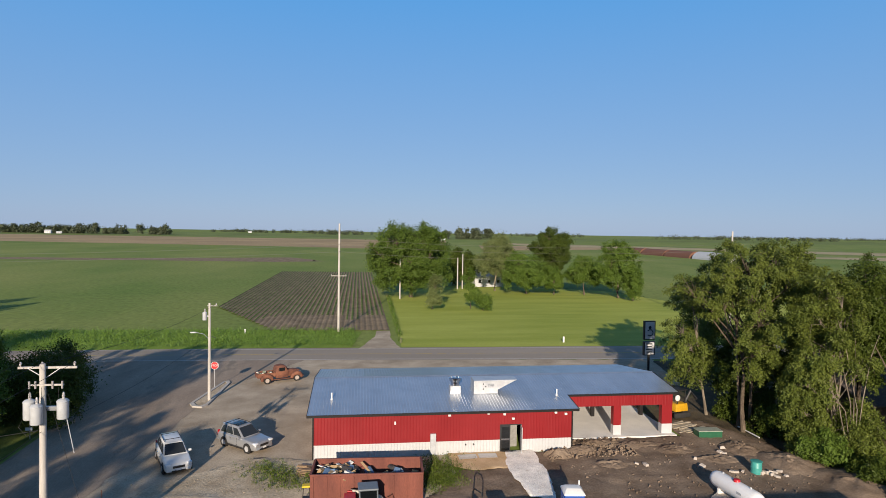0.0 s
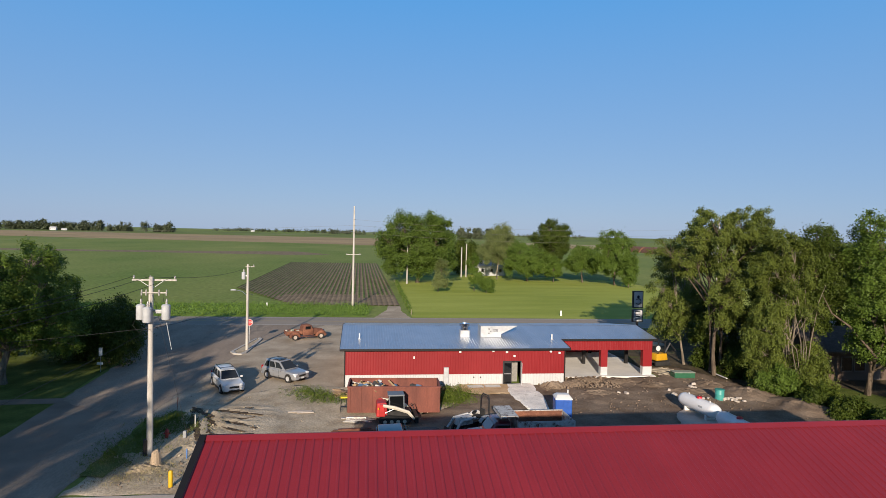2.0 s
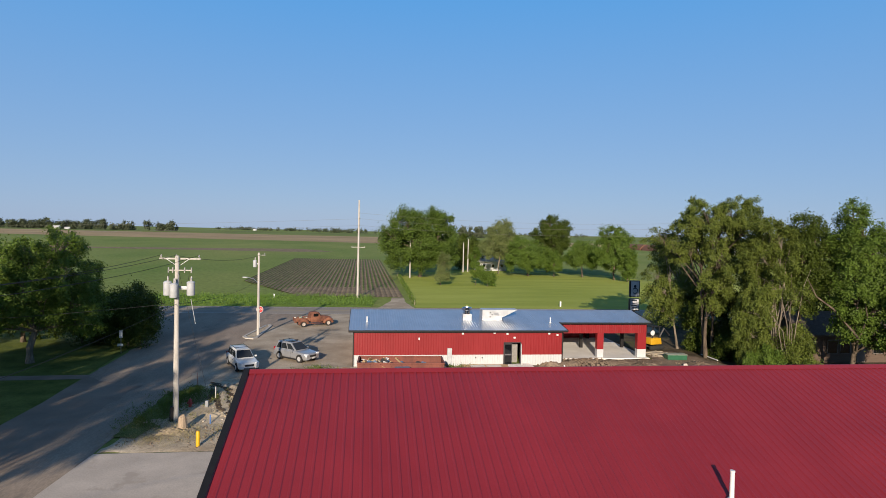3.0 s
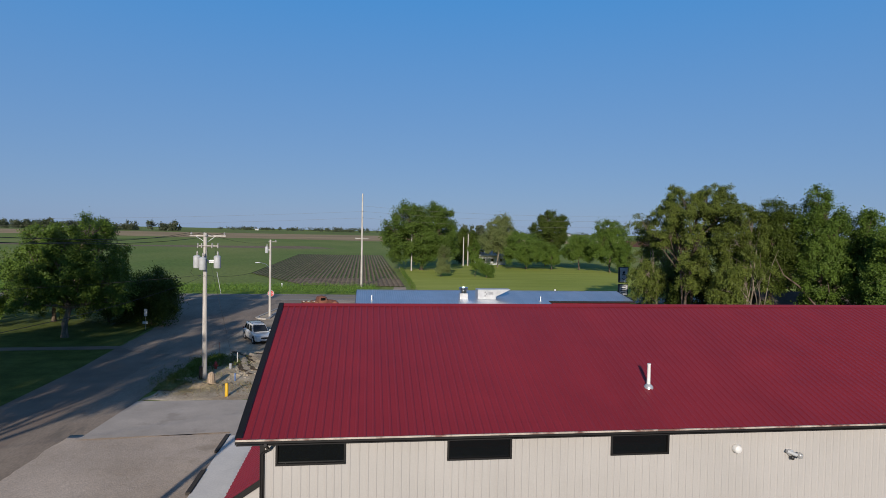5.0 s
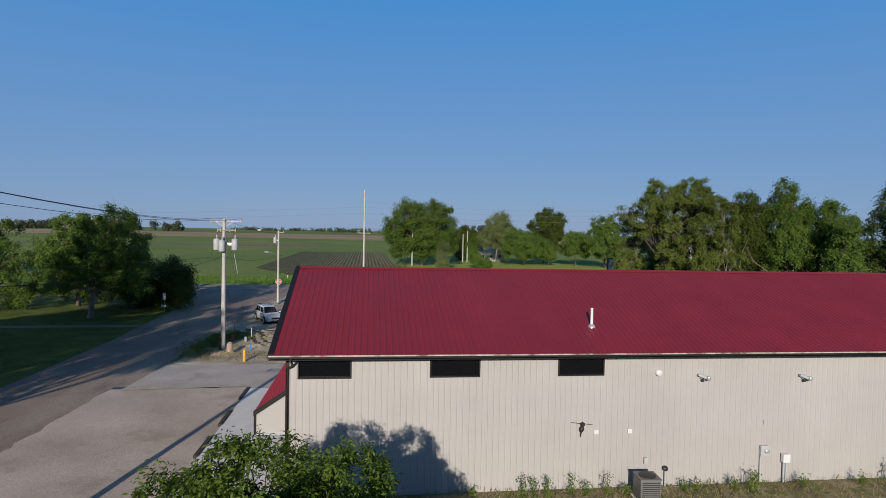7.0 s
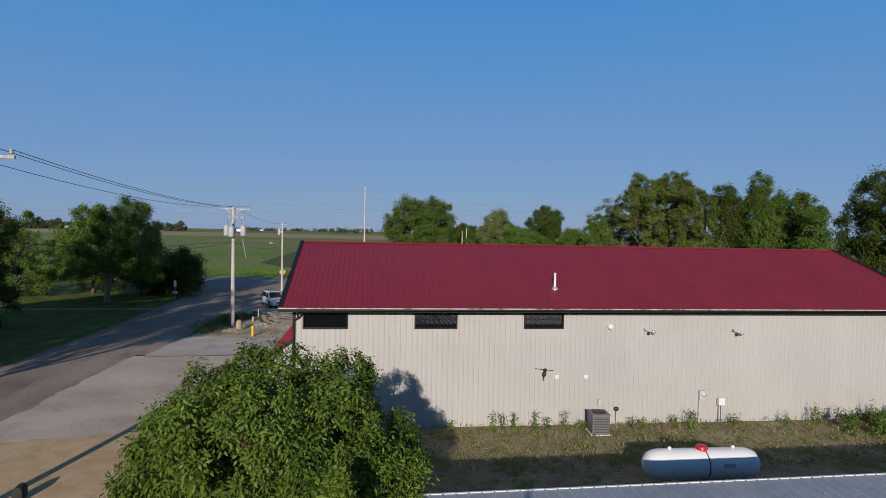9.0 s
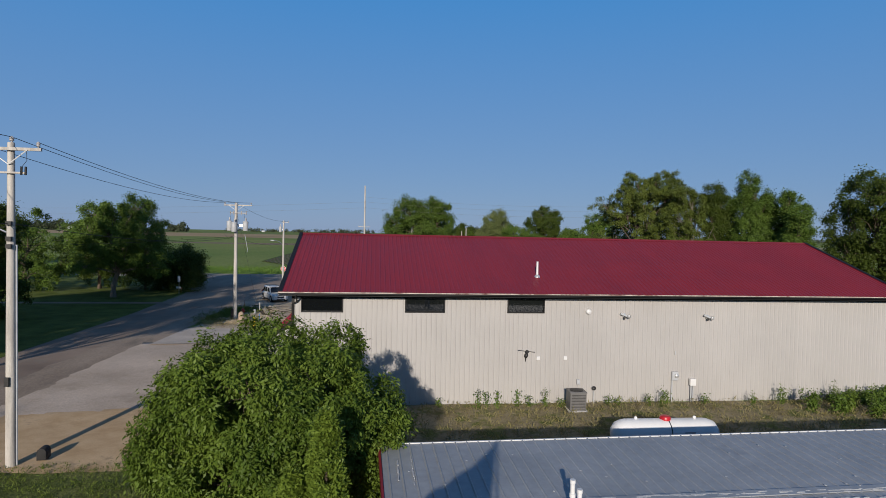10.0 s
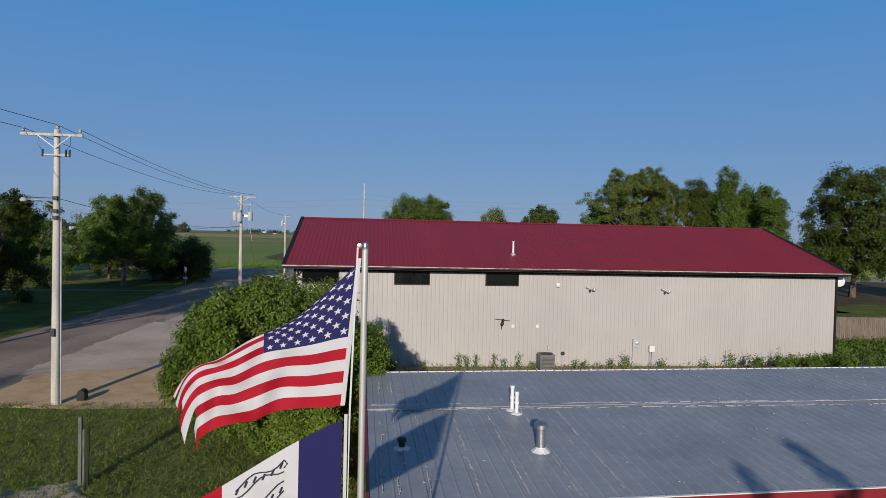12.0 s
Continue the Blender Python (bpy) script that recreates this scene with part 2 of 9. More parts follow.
old_roof = surface("old_grey_metal_roof", (0.305, 0.318, 0.335), 0.45, metal=0.15, scale=0.6, fine=6.0, spread=0.08, wear=(0.25, 0.262, 0.282), wear_scale=0.7, wear_at=0.56)
wood_pole = surface("weathered_pole_wood", (0.464, 0.43, 0.387), 0.85, scale=1.5, fine=30.0, bump=0.5, spread=0.16, stretch=(4, 4, 0.35), spec=0.15, wear=(0.361, 0.297, 0.232), wear_scale=0.8, wear_at=0.6)
bark = surface("bark", (0.129, 0.0989, 0.0731), 0.95, scale=2.0, fine=14.0, bump=1.0, spread=0.3, stretch=(2, 2, 0.4), spec=0.1, bump_distance=0.03)
pale_bark = surface("pale_bark", (0.224, 0.185, 0.142), 0.95, scale=2.0, fine=14.0, bump=1.0, spread=0.25, stretch=(2, 2, 0.4), spec=0.1, bump_distance=0.03)
steel = surface("galvanised_steel", (0.473, 0.482, 0.499), 0.35, metal=0.9, spread=0.08)
white_paint = surface("white_paint", (0.671, 0.662, 0.645), 0.45, spread=0.04)
dark_metal = surface("dark_metal", (0.0301, 0.0284, 0.0284), 0.5, metal=0.3, spread=0.2)
rubber = surface("rubber", (0.022, 0.021, 0.02), 0.85, spread=0.2)
window_glass = glass_pane("window_glass")
leaf_mid = leafy("leaves_mid_green", (0.0473, 0.0903, 0.0138), (0.159, 0.237, 0.0396), 0.28)
leaf_dark = leafy("leaves_dark_green", (0.0361, 0.0585, 0.00946), (0.103, 0.142, 0.0224))
leaf_light = leafy("leaves_yellow_green", (0.046, 0.090, 0.011), (0.205, 0.285, 0.044))
leaf_willow = leafy("leaves_olive_green", (0.056, 0.082, 0.014), (0.178, 0.215, 0.042), 0.25)
# Paler and greyer than near leaves: distance haze put into the colour.
leaf_hazed = leafy("leaves_haze_greyed", (0.0645, 0.0817, 0.0473), (0.112, 0.133, 0.0774), 0.2)
dry_grass = surface("dry_grass", (0.31, 0.237, 0.142), 0.95, dark=(0.189, 0.155, 0.086), light=(0.327, 0.275, 0.172), scale=0.5, fine=9.0, bump=0.8, spread=0.25, spec=0.1, bump_distance=0.05, wear=(0.129, 0.146, 0.043), wear_scale=0.7, wear_at=0.5)
road_paint = surface("white_road_paint", (0.533, 0.516, 0.49), 0.8, spread=0.1, wear=(0.301, 0.275, 0.249), wear_scale=0.8, wear_at=0.6)
yellow_paint = surface("yellow_road_paint", (0.43, 0.31, 0.086), 0.8, spread=0.1, wear=(0.284, 0.249, 0.206), wear_scale=0.8, wear_at=0.5)
rough_grass = surface("rough_grass", (0.128, 0.172, 0.036), 0.95, dark=(0.0946, 0.12, 0.0301), light=(0.181, 0.189, 0.0645), scale=0.8, fine=9.0, bump=0.8, spread=0.25, spec=0.1, bump_distance=0.05, wear=(0.232, 0.189, 0.112), wear_scale=0.5, wear_at=0.64)
# Darker copy of the lawn: tree shade put into the grass colour.
shade_grass = surface("shade_darkened_lawn", (0.0989, 0.129, 0.0292), 0.95, dark=(0.0688, 0.0963, 0.0189), light=(0.146, 0.172, 0.043), scale=0.5, fine=9.0, bump=0.8, spread=0.25, spec=0.1, bump_distance=0.05)
# Soil darkened so that the eastern trees' shade sits in the colour.
shaded_soil = surface("shade_dark_soil", (0.0946, 0.0731, 0.0473), 0.95, dark=(0.0602, 0.0473, 0.0301), light=(0.138, 0.107, 0.0688), scale=0.6, fine=9.0, bump=0.9, spread=0.3, spec=0.1, bump_distance=0.06, wear=(0.086, 0.103, 0.0301), wear_scale=0.3, wear_at=0.55)
tan_soil = surface("dry_tan_soil", (0.56, 0.392, 0.222), 0.95, dark=(0.45, 0.305, 0.168), light=(0.60, 0.435, 0.27), scale=0.9, fine=22.0, bump=0.35, spread=0.14, spec=0.1, bump_distance=0.012, wear=(0.34, 0.25, 0.155), wear_scale=0.9, wear_at=0.6)
# Mud colour that also stands for the shade inside the wheel grooves.
shade_mud = surface("damp_mud_with_rut_shade", (0.103, 0.0688, 0.0413), 0.8, scale=1.2, fine=9.0, bump=0.8, spread=0.3, spec=0.2, bump_distance=0.04)
# Dust, plus the road's sunlit look put into a lighter asphalt copy.
dusty = surface("sunlit_dusty_asphalt", (0.295, 0.226, 0.175), 0.9, dark=(0.228, 0.178, 0.138), light=(0.365, 0.292, 0.228), scale=0.25, fine=14.0, bump=0.4, spread=0.18, spec=0.15, wear=(0.206, 0.172, 0.138), wear_scale=0.4, wear_at=0.55, stretch=(1, 0.3, 1))
drive_mat = surface("dusty_concrete", (0.475, 0.415, 0.36), 0.9, scale=0.4, fine=12.0, bump=0.2, spread=0.1, spec=0.2, wear=(0.39, 0.335, 0.285), wear_scale=0.5, wear_at=0.55)

# ---- ground, fields and roads ----
def patch(name, material, corners, z, label, category="ground", kind="structure", step=0.0, rough=0.0, seed=1.0, ragged=0.35, relief=None):
    """A piece of ground inside the corners, cut into cells of about step metres and roughened by rough metres of relief."""
    bm = bmesh.new()
    f = bm.faces.new([bm.verts.new((x, y, 0)) for x, y in corners])
    if step:
        xs, ys = [c[0] for c in corners], [c[1] for c in corners]
        for lo, hi, n in ((min(xs), max(xs), (1, 0, 0)), (min(ys), max(ys), (0, 1, 0))):
            k = lo + step
            while k < hi:
                bmesh.ops.bisect_plane(bm, geom=bm.verts[:] + bm.edges[:] + bm.faces[:], plane_co=(k, k, 0), plane_no=n)
                k += step
    rim = {v for e in bm.edges if len(e.link_faces) < 2 for v in e.verts}
    for v in bm.verts:
        h = z
        if step:
            if v in rim:
                p = Vector((v.co.x * 0.6, v.co.y * 0.6, seed))
                v.co.x += ragged * (noise.noise(p) + 0.5 * noise.noise(p * 3))
                v.co.y += ragged * (noise.noise(p + Vector((9, 3, 1))) + 0.5 * noise.noise(p * 3 + Vector((4, 1, 7))))
            elif rough:
                p = Vector((v.co.x, v.co.y, seed))
                h += rough * (0.55 + 0.6 * noise.noise(p * 0.45) + 0.35 * noise.noise(p * 1.4) + 0.2 * noise.noise(p * 3.5))
                h += relief(v.co.x, v.co.y) if relief else 0.0
                h = max(h, z + 0.004)
        v.co.z = h
    me = bpy.data.meshes.new(name)
    bmesh.ops.recalc_face_normals(bm, faces=bm.faces)
    bm.to_mesh(me)
    bm.free()
    me.materials.append(material)
    if me.polygons and me.polygons[0].normal.z < 0:
        me.flip_normals()
    if rough:
        me.polygons.foreach_set("use_smooth", [True] * len(me.polygons))
    ob = tagged(new(name, me), label, category, kind=kind)
    return ob


def rect(x0, y0, x1, y1):
    return [(x0, y0), (x1, y0), (x1, y1), (x0, y1)]


def ruts(x, y):
    """Wheel ruts that fan out over the pale dirt."""
    h = 0.0
    for ax, ay, bx, by in ((-9.4, 34.0, -3.2, 28.6), (-9.0, 34.3, -4.6, 27.0), (-8.6, 34.2, -2.2, 31.0), (-7.6, 32.6, -5.6, 26.0), (-6.6, 34.2, -1.6, 33.4), (-7.0, 31.0, -2.6, 29.6)):
        d = Vector((bx - ax, by - ay))
        t = max(0, min(1, ((x - ax) * d.x + (y - ay) * d.y) / d.length_squared))
        r = math.hypot(x - ax - d.x * t + 0.25 * noise.noise((t * 4, ax, 0)), y - ay - d.y * t)
        h += (-0.16 * math.exp(-(r / 0.16) ** 2) + 0.13 * math.exp(-((r - 0.42) / 0.16) ** 2)) * math.sin(math.pi * min(1, t + 0.15))
    return (h + 0.16) * max(0.0, 1 - math.hypot((x + 6) / 4.6, (y - 30.2) / 5.4) ** 4)


def churned(x, y):
    if 21.5 < x < 32.5 and 23.5 < y < 34.5:
        return -0.2
    return 0.10 * abs(noise.noise((x * 0.9, y * 0.9, 5))) + 0.07 * noise.noise((x * 2.6, y * 2.6, 8))


patch("ground", crop_green, rect(-4400, -900, 4400, 4600), 0.0, "flat green crop field reaching the horizon")
patch("field_soil_far", far_soil, [(-1700, 930), (-353, 633), (-71, 563), (76, 494), (147, 994), (-611, 1093), (-1700, 1180)], 0.05, "brown strip of bare soil between green fields", "field")
patch("field_soil_thin", soil_mat, [(-1200, 322), (-165, 299), (-102, 302), (-36, 296), (-14, 306), (-34, 345), (-113, 322), (-184, 318), (-1200, 350)], 0.04, "thin brown strip between green fields", "field", step=20, ragged=4)
patch("field_crop_far", far_green, [(-4000, 1150), (4000, 1150), (4000, 1900), (-4000, 1900)], 0.06, "far green field", "field")
patch("field_soil_right", far_soil, [(110, 500), (289, 593), (330, 679), (265, 693), (143, 690)], 0.05, "brown field of bare soil far off", "field")
patch("field_stubble", stubble, [(200, 720), (360, 575), (470, 480), (900, 300), (900, 420), (547, 560), (360, 740), (200, 860)], 0.08, "pale strip of dry stubble far off", "field")
patch("field_stubble_near", stubble, [(330, 425), (373, 367), (1000, 150), (1000, 250), (470, 430)], 0.08, "pale strip of dry stubble beyond the trees", "field")
patch("lawn_far", lawn_mat, [(10.6, 80.2), (150, 77), (150, 130), (82, 128), (74, 158), (40, 180), (11, 152)], 0.02, "mown lawn beyond the highway", "lawn")
patch("verge", verge_mat, [(-420, 102), (-420, 81.6), (3.5, 80.6), (5, 93.2), (-20, 96.5)], 0.03, "bright green grass verge along the highway", "grass")
patch("highway", highway_mat, [(-900, 116), (-60, 74.2), (5, 72.4), (60, 69.4), (700, 36), (700, 46), (60, 79.0), (5, 80.1), (-60, 82.2), (-900, 126)], 0.022, "grey two-lane highway", "road")
patch("field_drive", lot_mat, [(4.6, 79.6), (10.4, 79.4), (9.4, 88), (9.6, 94), (7.4, 94), (6.8, 88)], 0.028, "short pale gravel field entrance", "drive", step=1.0, ragged=0.3)
patch("road", asphalt, [(-19.0, -60), (-11.7, -60), (-11.7, 20), (-11.7, 44), (-9.5, 60), (-2, 73.0), (-34, 74.0), (-24, 60), (-20, 50), (-19.2, 30)], 0.016, "worn asphalt side road", "road")
patch("lot", lot_mat, [(-12.2, 32.5), (2.6, 35.5), (2.6, 56), (40, 57.5), (43, 70.4), (-4, 73.2), (-11, 60)], 0.010, "worn gravel and asphalt parking lot", "lot", step=1.0, ragged=0.6)
patch("junction", dusty, [(-19.4, 37), (-15.5, 34.5), (-11.7, 34), (-9.5, 60), (-2, 72.9), (-33, 73.7), (-24, 60), (-20, 50)], 0.026, "dusty worn paving, lightened as sunlit, where the side road meets the highway", "road", step=1.0, ragged=0.5)
patch("gravel_lot", gravel_mat, [(-13.2, -2.6), (-6.5, -1.6), (-4.6, -0.5), (-4.6, 14.6), (-12.8, 14.4)], 0.018, "pale gravel parking lot with worn tracks", "gravel", step=0.5, rough=0.03, ragged=0.4)
patch("concrete_drive", drive_mat, [(-12.0, 13.6), (-4.75, 14.2), (-4.75, 13.6), (2, 13.6), (2, 20.0), (-11.6, 20.2)], 0.08, "concrete drive beside the shed", "drive")
patch("sidewalk", concrete, rect(-4.7, -2.4, -0.6, 13.58), 0.10, "pale concrete walk along the shed", "pavement")
patch("yard", dirt_mat, [(2.4, 12.5), (39, 12.5), (37.5, 30), (37.2, 40), (35, 46), (31.2, 46), (31.2, 42.2), (20.9, 42.2), (20.9, 39.9), (17.2, 39.9), (11.4, 36.8), (9.0, 33), (2.4, 31)], 0.01, "bare churned dirt yard", "dirt", step=0.4, rough=0.10, relief=churned)
patch("yard_pale", pale_dirt, [(-11.4, 20.4), (2.6, 20.4), (2.6, 30.9), (9.5, 33), (11.5, 36.8), (11.5, 40.0), (1.5, 40.0), (-2.5, 41), (-8.0, 37.0), (-11.0, 32)], 0.014, "pale bare dirt with deep tyre ruts", "dirt", step=0.3, rough=0.05, relief=ruts)
patch("lawn_near", rough_grass, [(-11.7, -60), (60, -60), (60, -13), (3.4, -13), (3.2, -7), (-4.6, -6.6), (-11.7, -7.8)], 0.012, "rough grass round the low building", "lawn", step=1.0, ragged=0.4)
patch("dry_strip", dry_grass, [(2.6, -13.5), (36, -13.5), (36, 6), (29.9, 6), (29.9, -1.2), (-0.6, -1.2), (-2.6, -2.6), (-4, -5)], 0.016, "dry brown grass and soil along the shed", "grass", step=0.7, ragged=0.4, rough=0.06)
patch("bare_patch", tan_soil, [(-11.9, -7.9), (-3.2, -8.3), (-2.2, -2.4), (-6, -0.9), (-12.4, -1.9)], 0.027, "bare pale soil with wheel marks", "dirt", step=0.35, rough=0.025)
# The dark grass tone stands for the shade over this lawn.
patch("lawn_left", shade_grass, [(-120, -60), (-19.1, -60), (-19.1, 30), (-20.5, 50), (-26, 64), (-40, 72), (-120, 76)], 0.02, "mown grass beside the road, darkened for tree shade", "lawn")
patch("lawn_east", shaded_soil, [(36, -13), (140, -13), (140, 65), (60, 68.5), (34, 70), (30.9, 57), (30.9, 46), (34, 45), (36.5, 40), (36.5, 30), (38, 12.5), (36, 12)], 0.006, "soil under the eastern trees, darkened for their shade", "ground", step=1.5, ragged=0.5)
patch("crushed_stone", crush_mat, [(15.7, 40.0), (15.3, 38), (15.1, 36.5), (15.3, 34.5), (15.4, 32.3), (17.0, 31.8), (17.6, 34.5), (17.8, 37), (17.8, 40.0)], 0.17, "white crushed stone path at the red building's door", "path", step=0.3, ragged=0.25, rough=0.05)
patch("sandy_strip", tan_soil, [(11.3, 40.0), (11.5, 37.5), (13.2, 36.7), (15.3, 36.9), (15.9, 38), (16.0, 40.0)], 0.14, "bare sandy soil along the red wall", "dirt", step=0.3, ragged=0.3, rough=0.05)
patch("tank_pad", drive_mat, [(22.6, 23.0), (29.7, 23.0), (29.9, 30), (29.0, 33.4), (26.6, 31.0)], 0.12, "pale pad under the gas tanks", "pavement", step=0.6, ragged=0.35)
patch("pale_corner", gravel_mat, [(-7.4, -15.6), (-4.0, -15.2), (-3.2, -19), (-8, -22), (-11.5, -18)], 0.02, "pale gravel at the lawn's corner", "gravel", step=0.5, ragged=0.9, rough=0.02)


# Both patches reuse the grass tone that has shade in its colour.
patch("lawn_back", shade_grass, [(31.5, 2), (44, 1), (70, 8), (86, 30), (60, 30), (40, 20), (32, 13)], 0.03, "mown grass behind the shed, darkened for shade", "lawn", step=1.5, ragged=0.4)
patch("side_lawn", shade_grass, [(38.6, 22), (52, 22), (50, 31), (45.6, 38.6), (41.2, 38.4), (39.0, 31)], 0.03, "strip of grass beside the brown house", "lawn", step=0.8, ragged=0.4)


RUTS = (((-9.2, 34.3), (-7.6, 33.2), (-6.0, 33.7), (-4.6, 33.9)), ((-9.0, 34.0), (-7.4, 32.2), (-5.2, 31.4), (-4.0, 31.8)), ((-8.6, 33.6), (-7.2, 31.2), (-5.6, 29.4), (-4.2, 28.6)), ((-8.2, 33.0), (-7.2, 30.2), (-6.2, 27.8), (-5.0, 26.6)), ((-8.0, 32.2), (-7.6, 29.6), (-7.0, 27.6), (-5.8, 26.0)), ((-7.4, 33.4), (-5.4, 32.9), (-3.6, 32.0)), ((-6.6, 31.4), (-5.0, 30.4), (-3.6, 29.2)), ((-8.8, 33.2), (-8.2, 30.6), (-7.8, 28.6)))


def tyre_ruts():
    """Torn wheel tracks, floored with dark damp mud whose tone also paints the grooves' shade, between crumbled ridges
    of dry soil.
    """
    rng = random.Random(8)
    t = thing("tyre_ruts", "deep dark tyre ruts torn into pale dirt", "ruts", kind="structure")
    for line in RUTS:
        g, k = Geo(), Geo()
        pts = []
        for (ax, ay), (bx, by) in zip(line, line[1:]):
            n = max(2, int(math.hypot(bx - ax, by - ay) / 0.25))
            pts += [(ax + (bx - ax) * i / n, ay + (by - ay) * i / n) for i in range(n)]
        rows, side = [], []
        for i, (x, y) in enumerate(pts):
            a, b = pts[max(0, i - 1)], pts[min(len(pts) - 1, i + 1)]
            n = Vector((a[1] - b[1], b[0] - a[0])).normalized()
            f = math.sin(math.pi * (i + 1) / (len(pts) + 1)) ** 0.4
            x += 0.2 * noise.noise((x, y, 3))
            w = (0.13 + 0.11 * rng.random()) * f
            z = 0.215 + 0.03 * noise.noise((x * 2, y * 2, 9))
            rows.append([(x + n.x * w * q, y + n.y * w * q, z + h) for q, h in ((-1.1, 0.0), (-0.5, 0.03), (0.0, 0.01), (0.5, 0.03), (1.1, 0.0))])
            for s in (-1, 1):
                if rng.random() < 0.45:
                    c = (x + n.x * s * (w + 0.16) + rng.uniform(-0.08, 0.08), y + n.y * s * (w + 0.16) + rng.uniform(-0.08, 0.08), 0.14)
                    k.box(c, (rng.uniform(0.10, 0.26), rng.uniform(0.1, 0.2), rng.uniform(0.08, 0.2)), m=pose(*c, rng.uniform(-20, 20), rng.uniform(-20, 20), rng.uniform(0, 180)), top=rng.uniform(0.3, 0.7))
        g.sheet(rows)
        part("rut_floor", g, shade_mud, t, "dark mud, the groove's shade in its colour", smooth=True)
        part("clods", k, pale_dirt, t, "crumbled dry clods", kind="stuff")


tyre_ruts()
patch("side_drive", asphalt, [(-19.2, 36.4), (-19.2, 37.8), (-60, 36.1), (-60, 34.9)], 0.034, "narrow dark drive across the shaded lawn", "drive")


def clods(name, n, x0, x1, y0, y1, z, small, large, mat, label, seed):
    """Loose angular lumps of earth or stone strewn over the ground."""
    rng = np.random.default_rng(seed)
    g = Geo()
    for _ in range(n):
        s = small + (large - small) * rng.random() ** 4
        c = (rng.uniform(x0, x1), rng.uniform(y0, y1), z + s * 0.15)
        g.box(c, (s * rng.uniform(0.7, 1.3), s * rng.uniform(0.6, 1.1), s * rng.uniform(0.4, 0.9)), m=pose(*c, rng.uniform(-25, 25), rng.uniform(-25, 25), rng.uniform(0, 180)), top=rng.uniform(0.3, 0.8))
    single(name, g, mat, label, "clods", kind="stuff", fix=False)


clods("clods", 1100, 18.6, 36.8, 31.5, 42.0, 0.06, 0.03, 0.17, dirt_mat, "loose clods of dark churned earth", 21)
clods("clods", 500, 11.0, 36.8, 25.0, 32.0, 0.06, 0.03, 0.12, dirt_mat, "loose clods of dark churned earth", 22)
clods("clods", 420, 18.6, 25.5, 38.0, 41.8, 0.22, 0.08, 0.28, dirt_mat, "coarse clods of dug earth heaped by the wall", 27)
clods("pebbles", 350, -10.5, 9.0, 21.0, 39.0, 0.06, 0.03, 0.10, pale_dirt, "loose pale pebbles and crumbs of soil", 23)
clods("pebbles", 900, -11.5, -4.9, -8.0, 13.0, 0.02, 0.015, 0.035, drive_mat, "loose gravel on the parking lot", 25)
patch("roadside_grass", rough_grass, [(-11.7, 22.8), (-10.3, 22.6), (-9.7, 27.5), (-8.9, 33.4), (-10.3, 34.2), (-11.4, 30)], 0.085, "dark rough grass along the road's edge", "grass", step=0.4, ragged=0.35, rough=0.05)
clods("clods", 450, -11.0, -4.8, 20.7, 26.2, 0.05, 0.03, 0.12, dirt_mat, "straw-coloured crumbled soil round the utility pole", 26)
patch("road_edge", dusty, [(-15.6, -50), (-11.2, -50), (-11.4, -9), (-11.8, 20.2), (-11.6, 33), (-12.0, 46), (-13.6, 46), (-14.6, 30), (-15.2, 10)], 0.021, "dusty worn edge of the asphalt road, lightened as sunlit", "road", step=0.8, ragged=0.45)


def road_line(name, mat, pts, w, z, label):
    g = Geo()
    for (ax, ay), (bx, by) in zip(pts, pts[1:]):
        n = Vector((ay - by, bx - ax)).normalized() * w / 2
        g.add([(ax - n.x, ay - n.y, z), (bx - n.x, by - n.y, z), (bx + n.x, by + n.y, z), (ax + n.x, ay + n.y, z)], [(0, 1, 2, 3)])
    single(name, g, mat, label, "road marking", kind="structure", fix=False)


road_line("edge_line_south", road_paint, [(-300, 86.8), (-60, 74.7), (5, 72.9), (60, 69.9), (300, 57.6)], 0.16, 0.027, "white edge line of the highway")
road_line("edge_line_north", road_paint, [(-300, 95.2), (-60, 81.5), (5, 79.3), (60, 78.2), (300, 65.5)], 0.14, 0.027, "white edge line of the highway")
road_line("centre_line", yellow_paint, [(-300, 91.0), (-60, 78.1), (5, 76.1), (60, 74.0), (300, 61.5)], 0.22, 0.027, "faded yellow centre line of the highway")


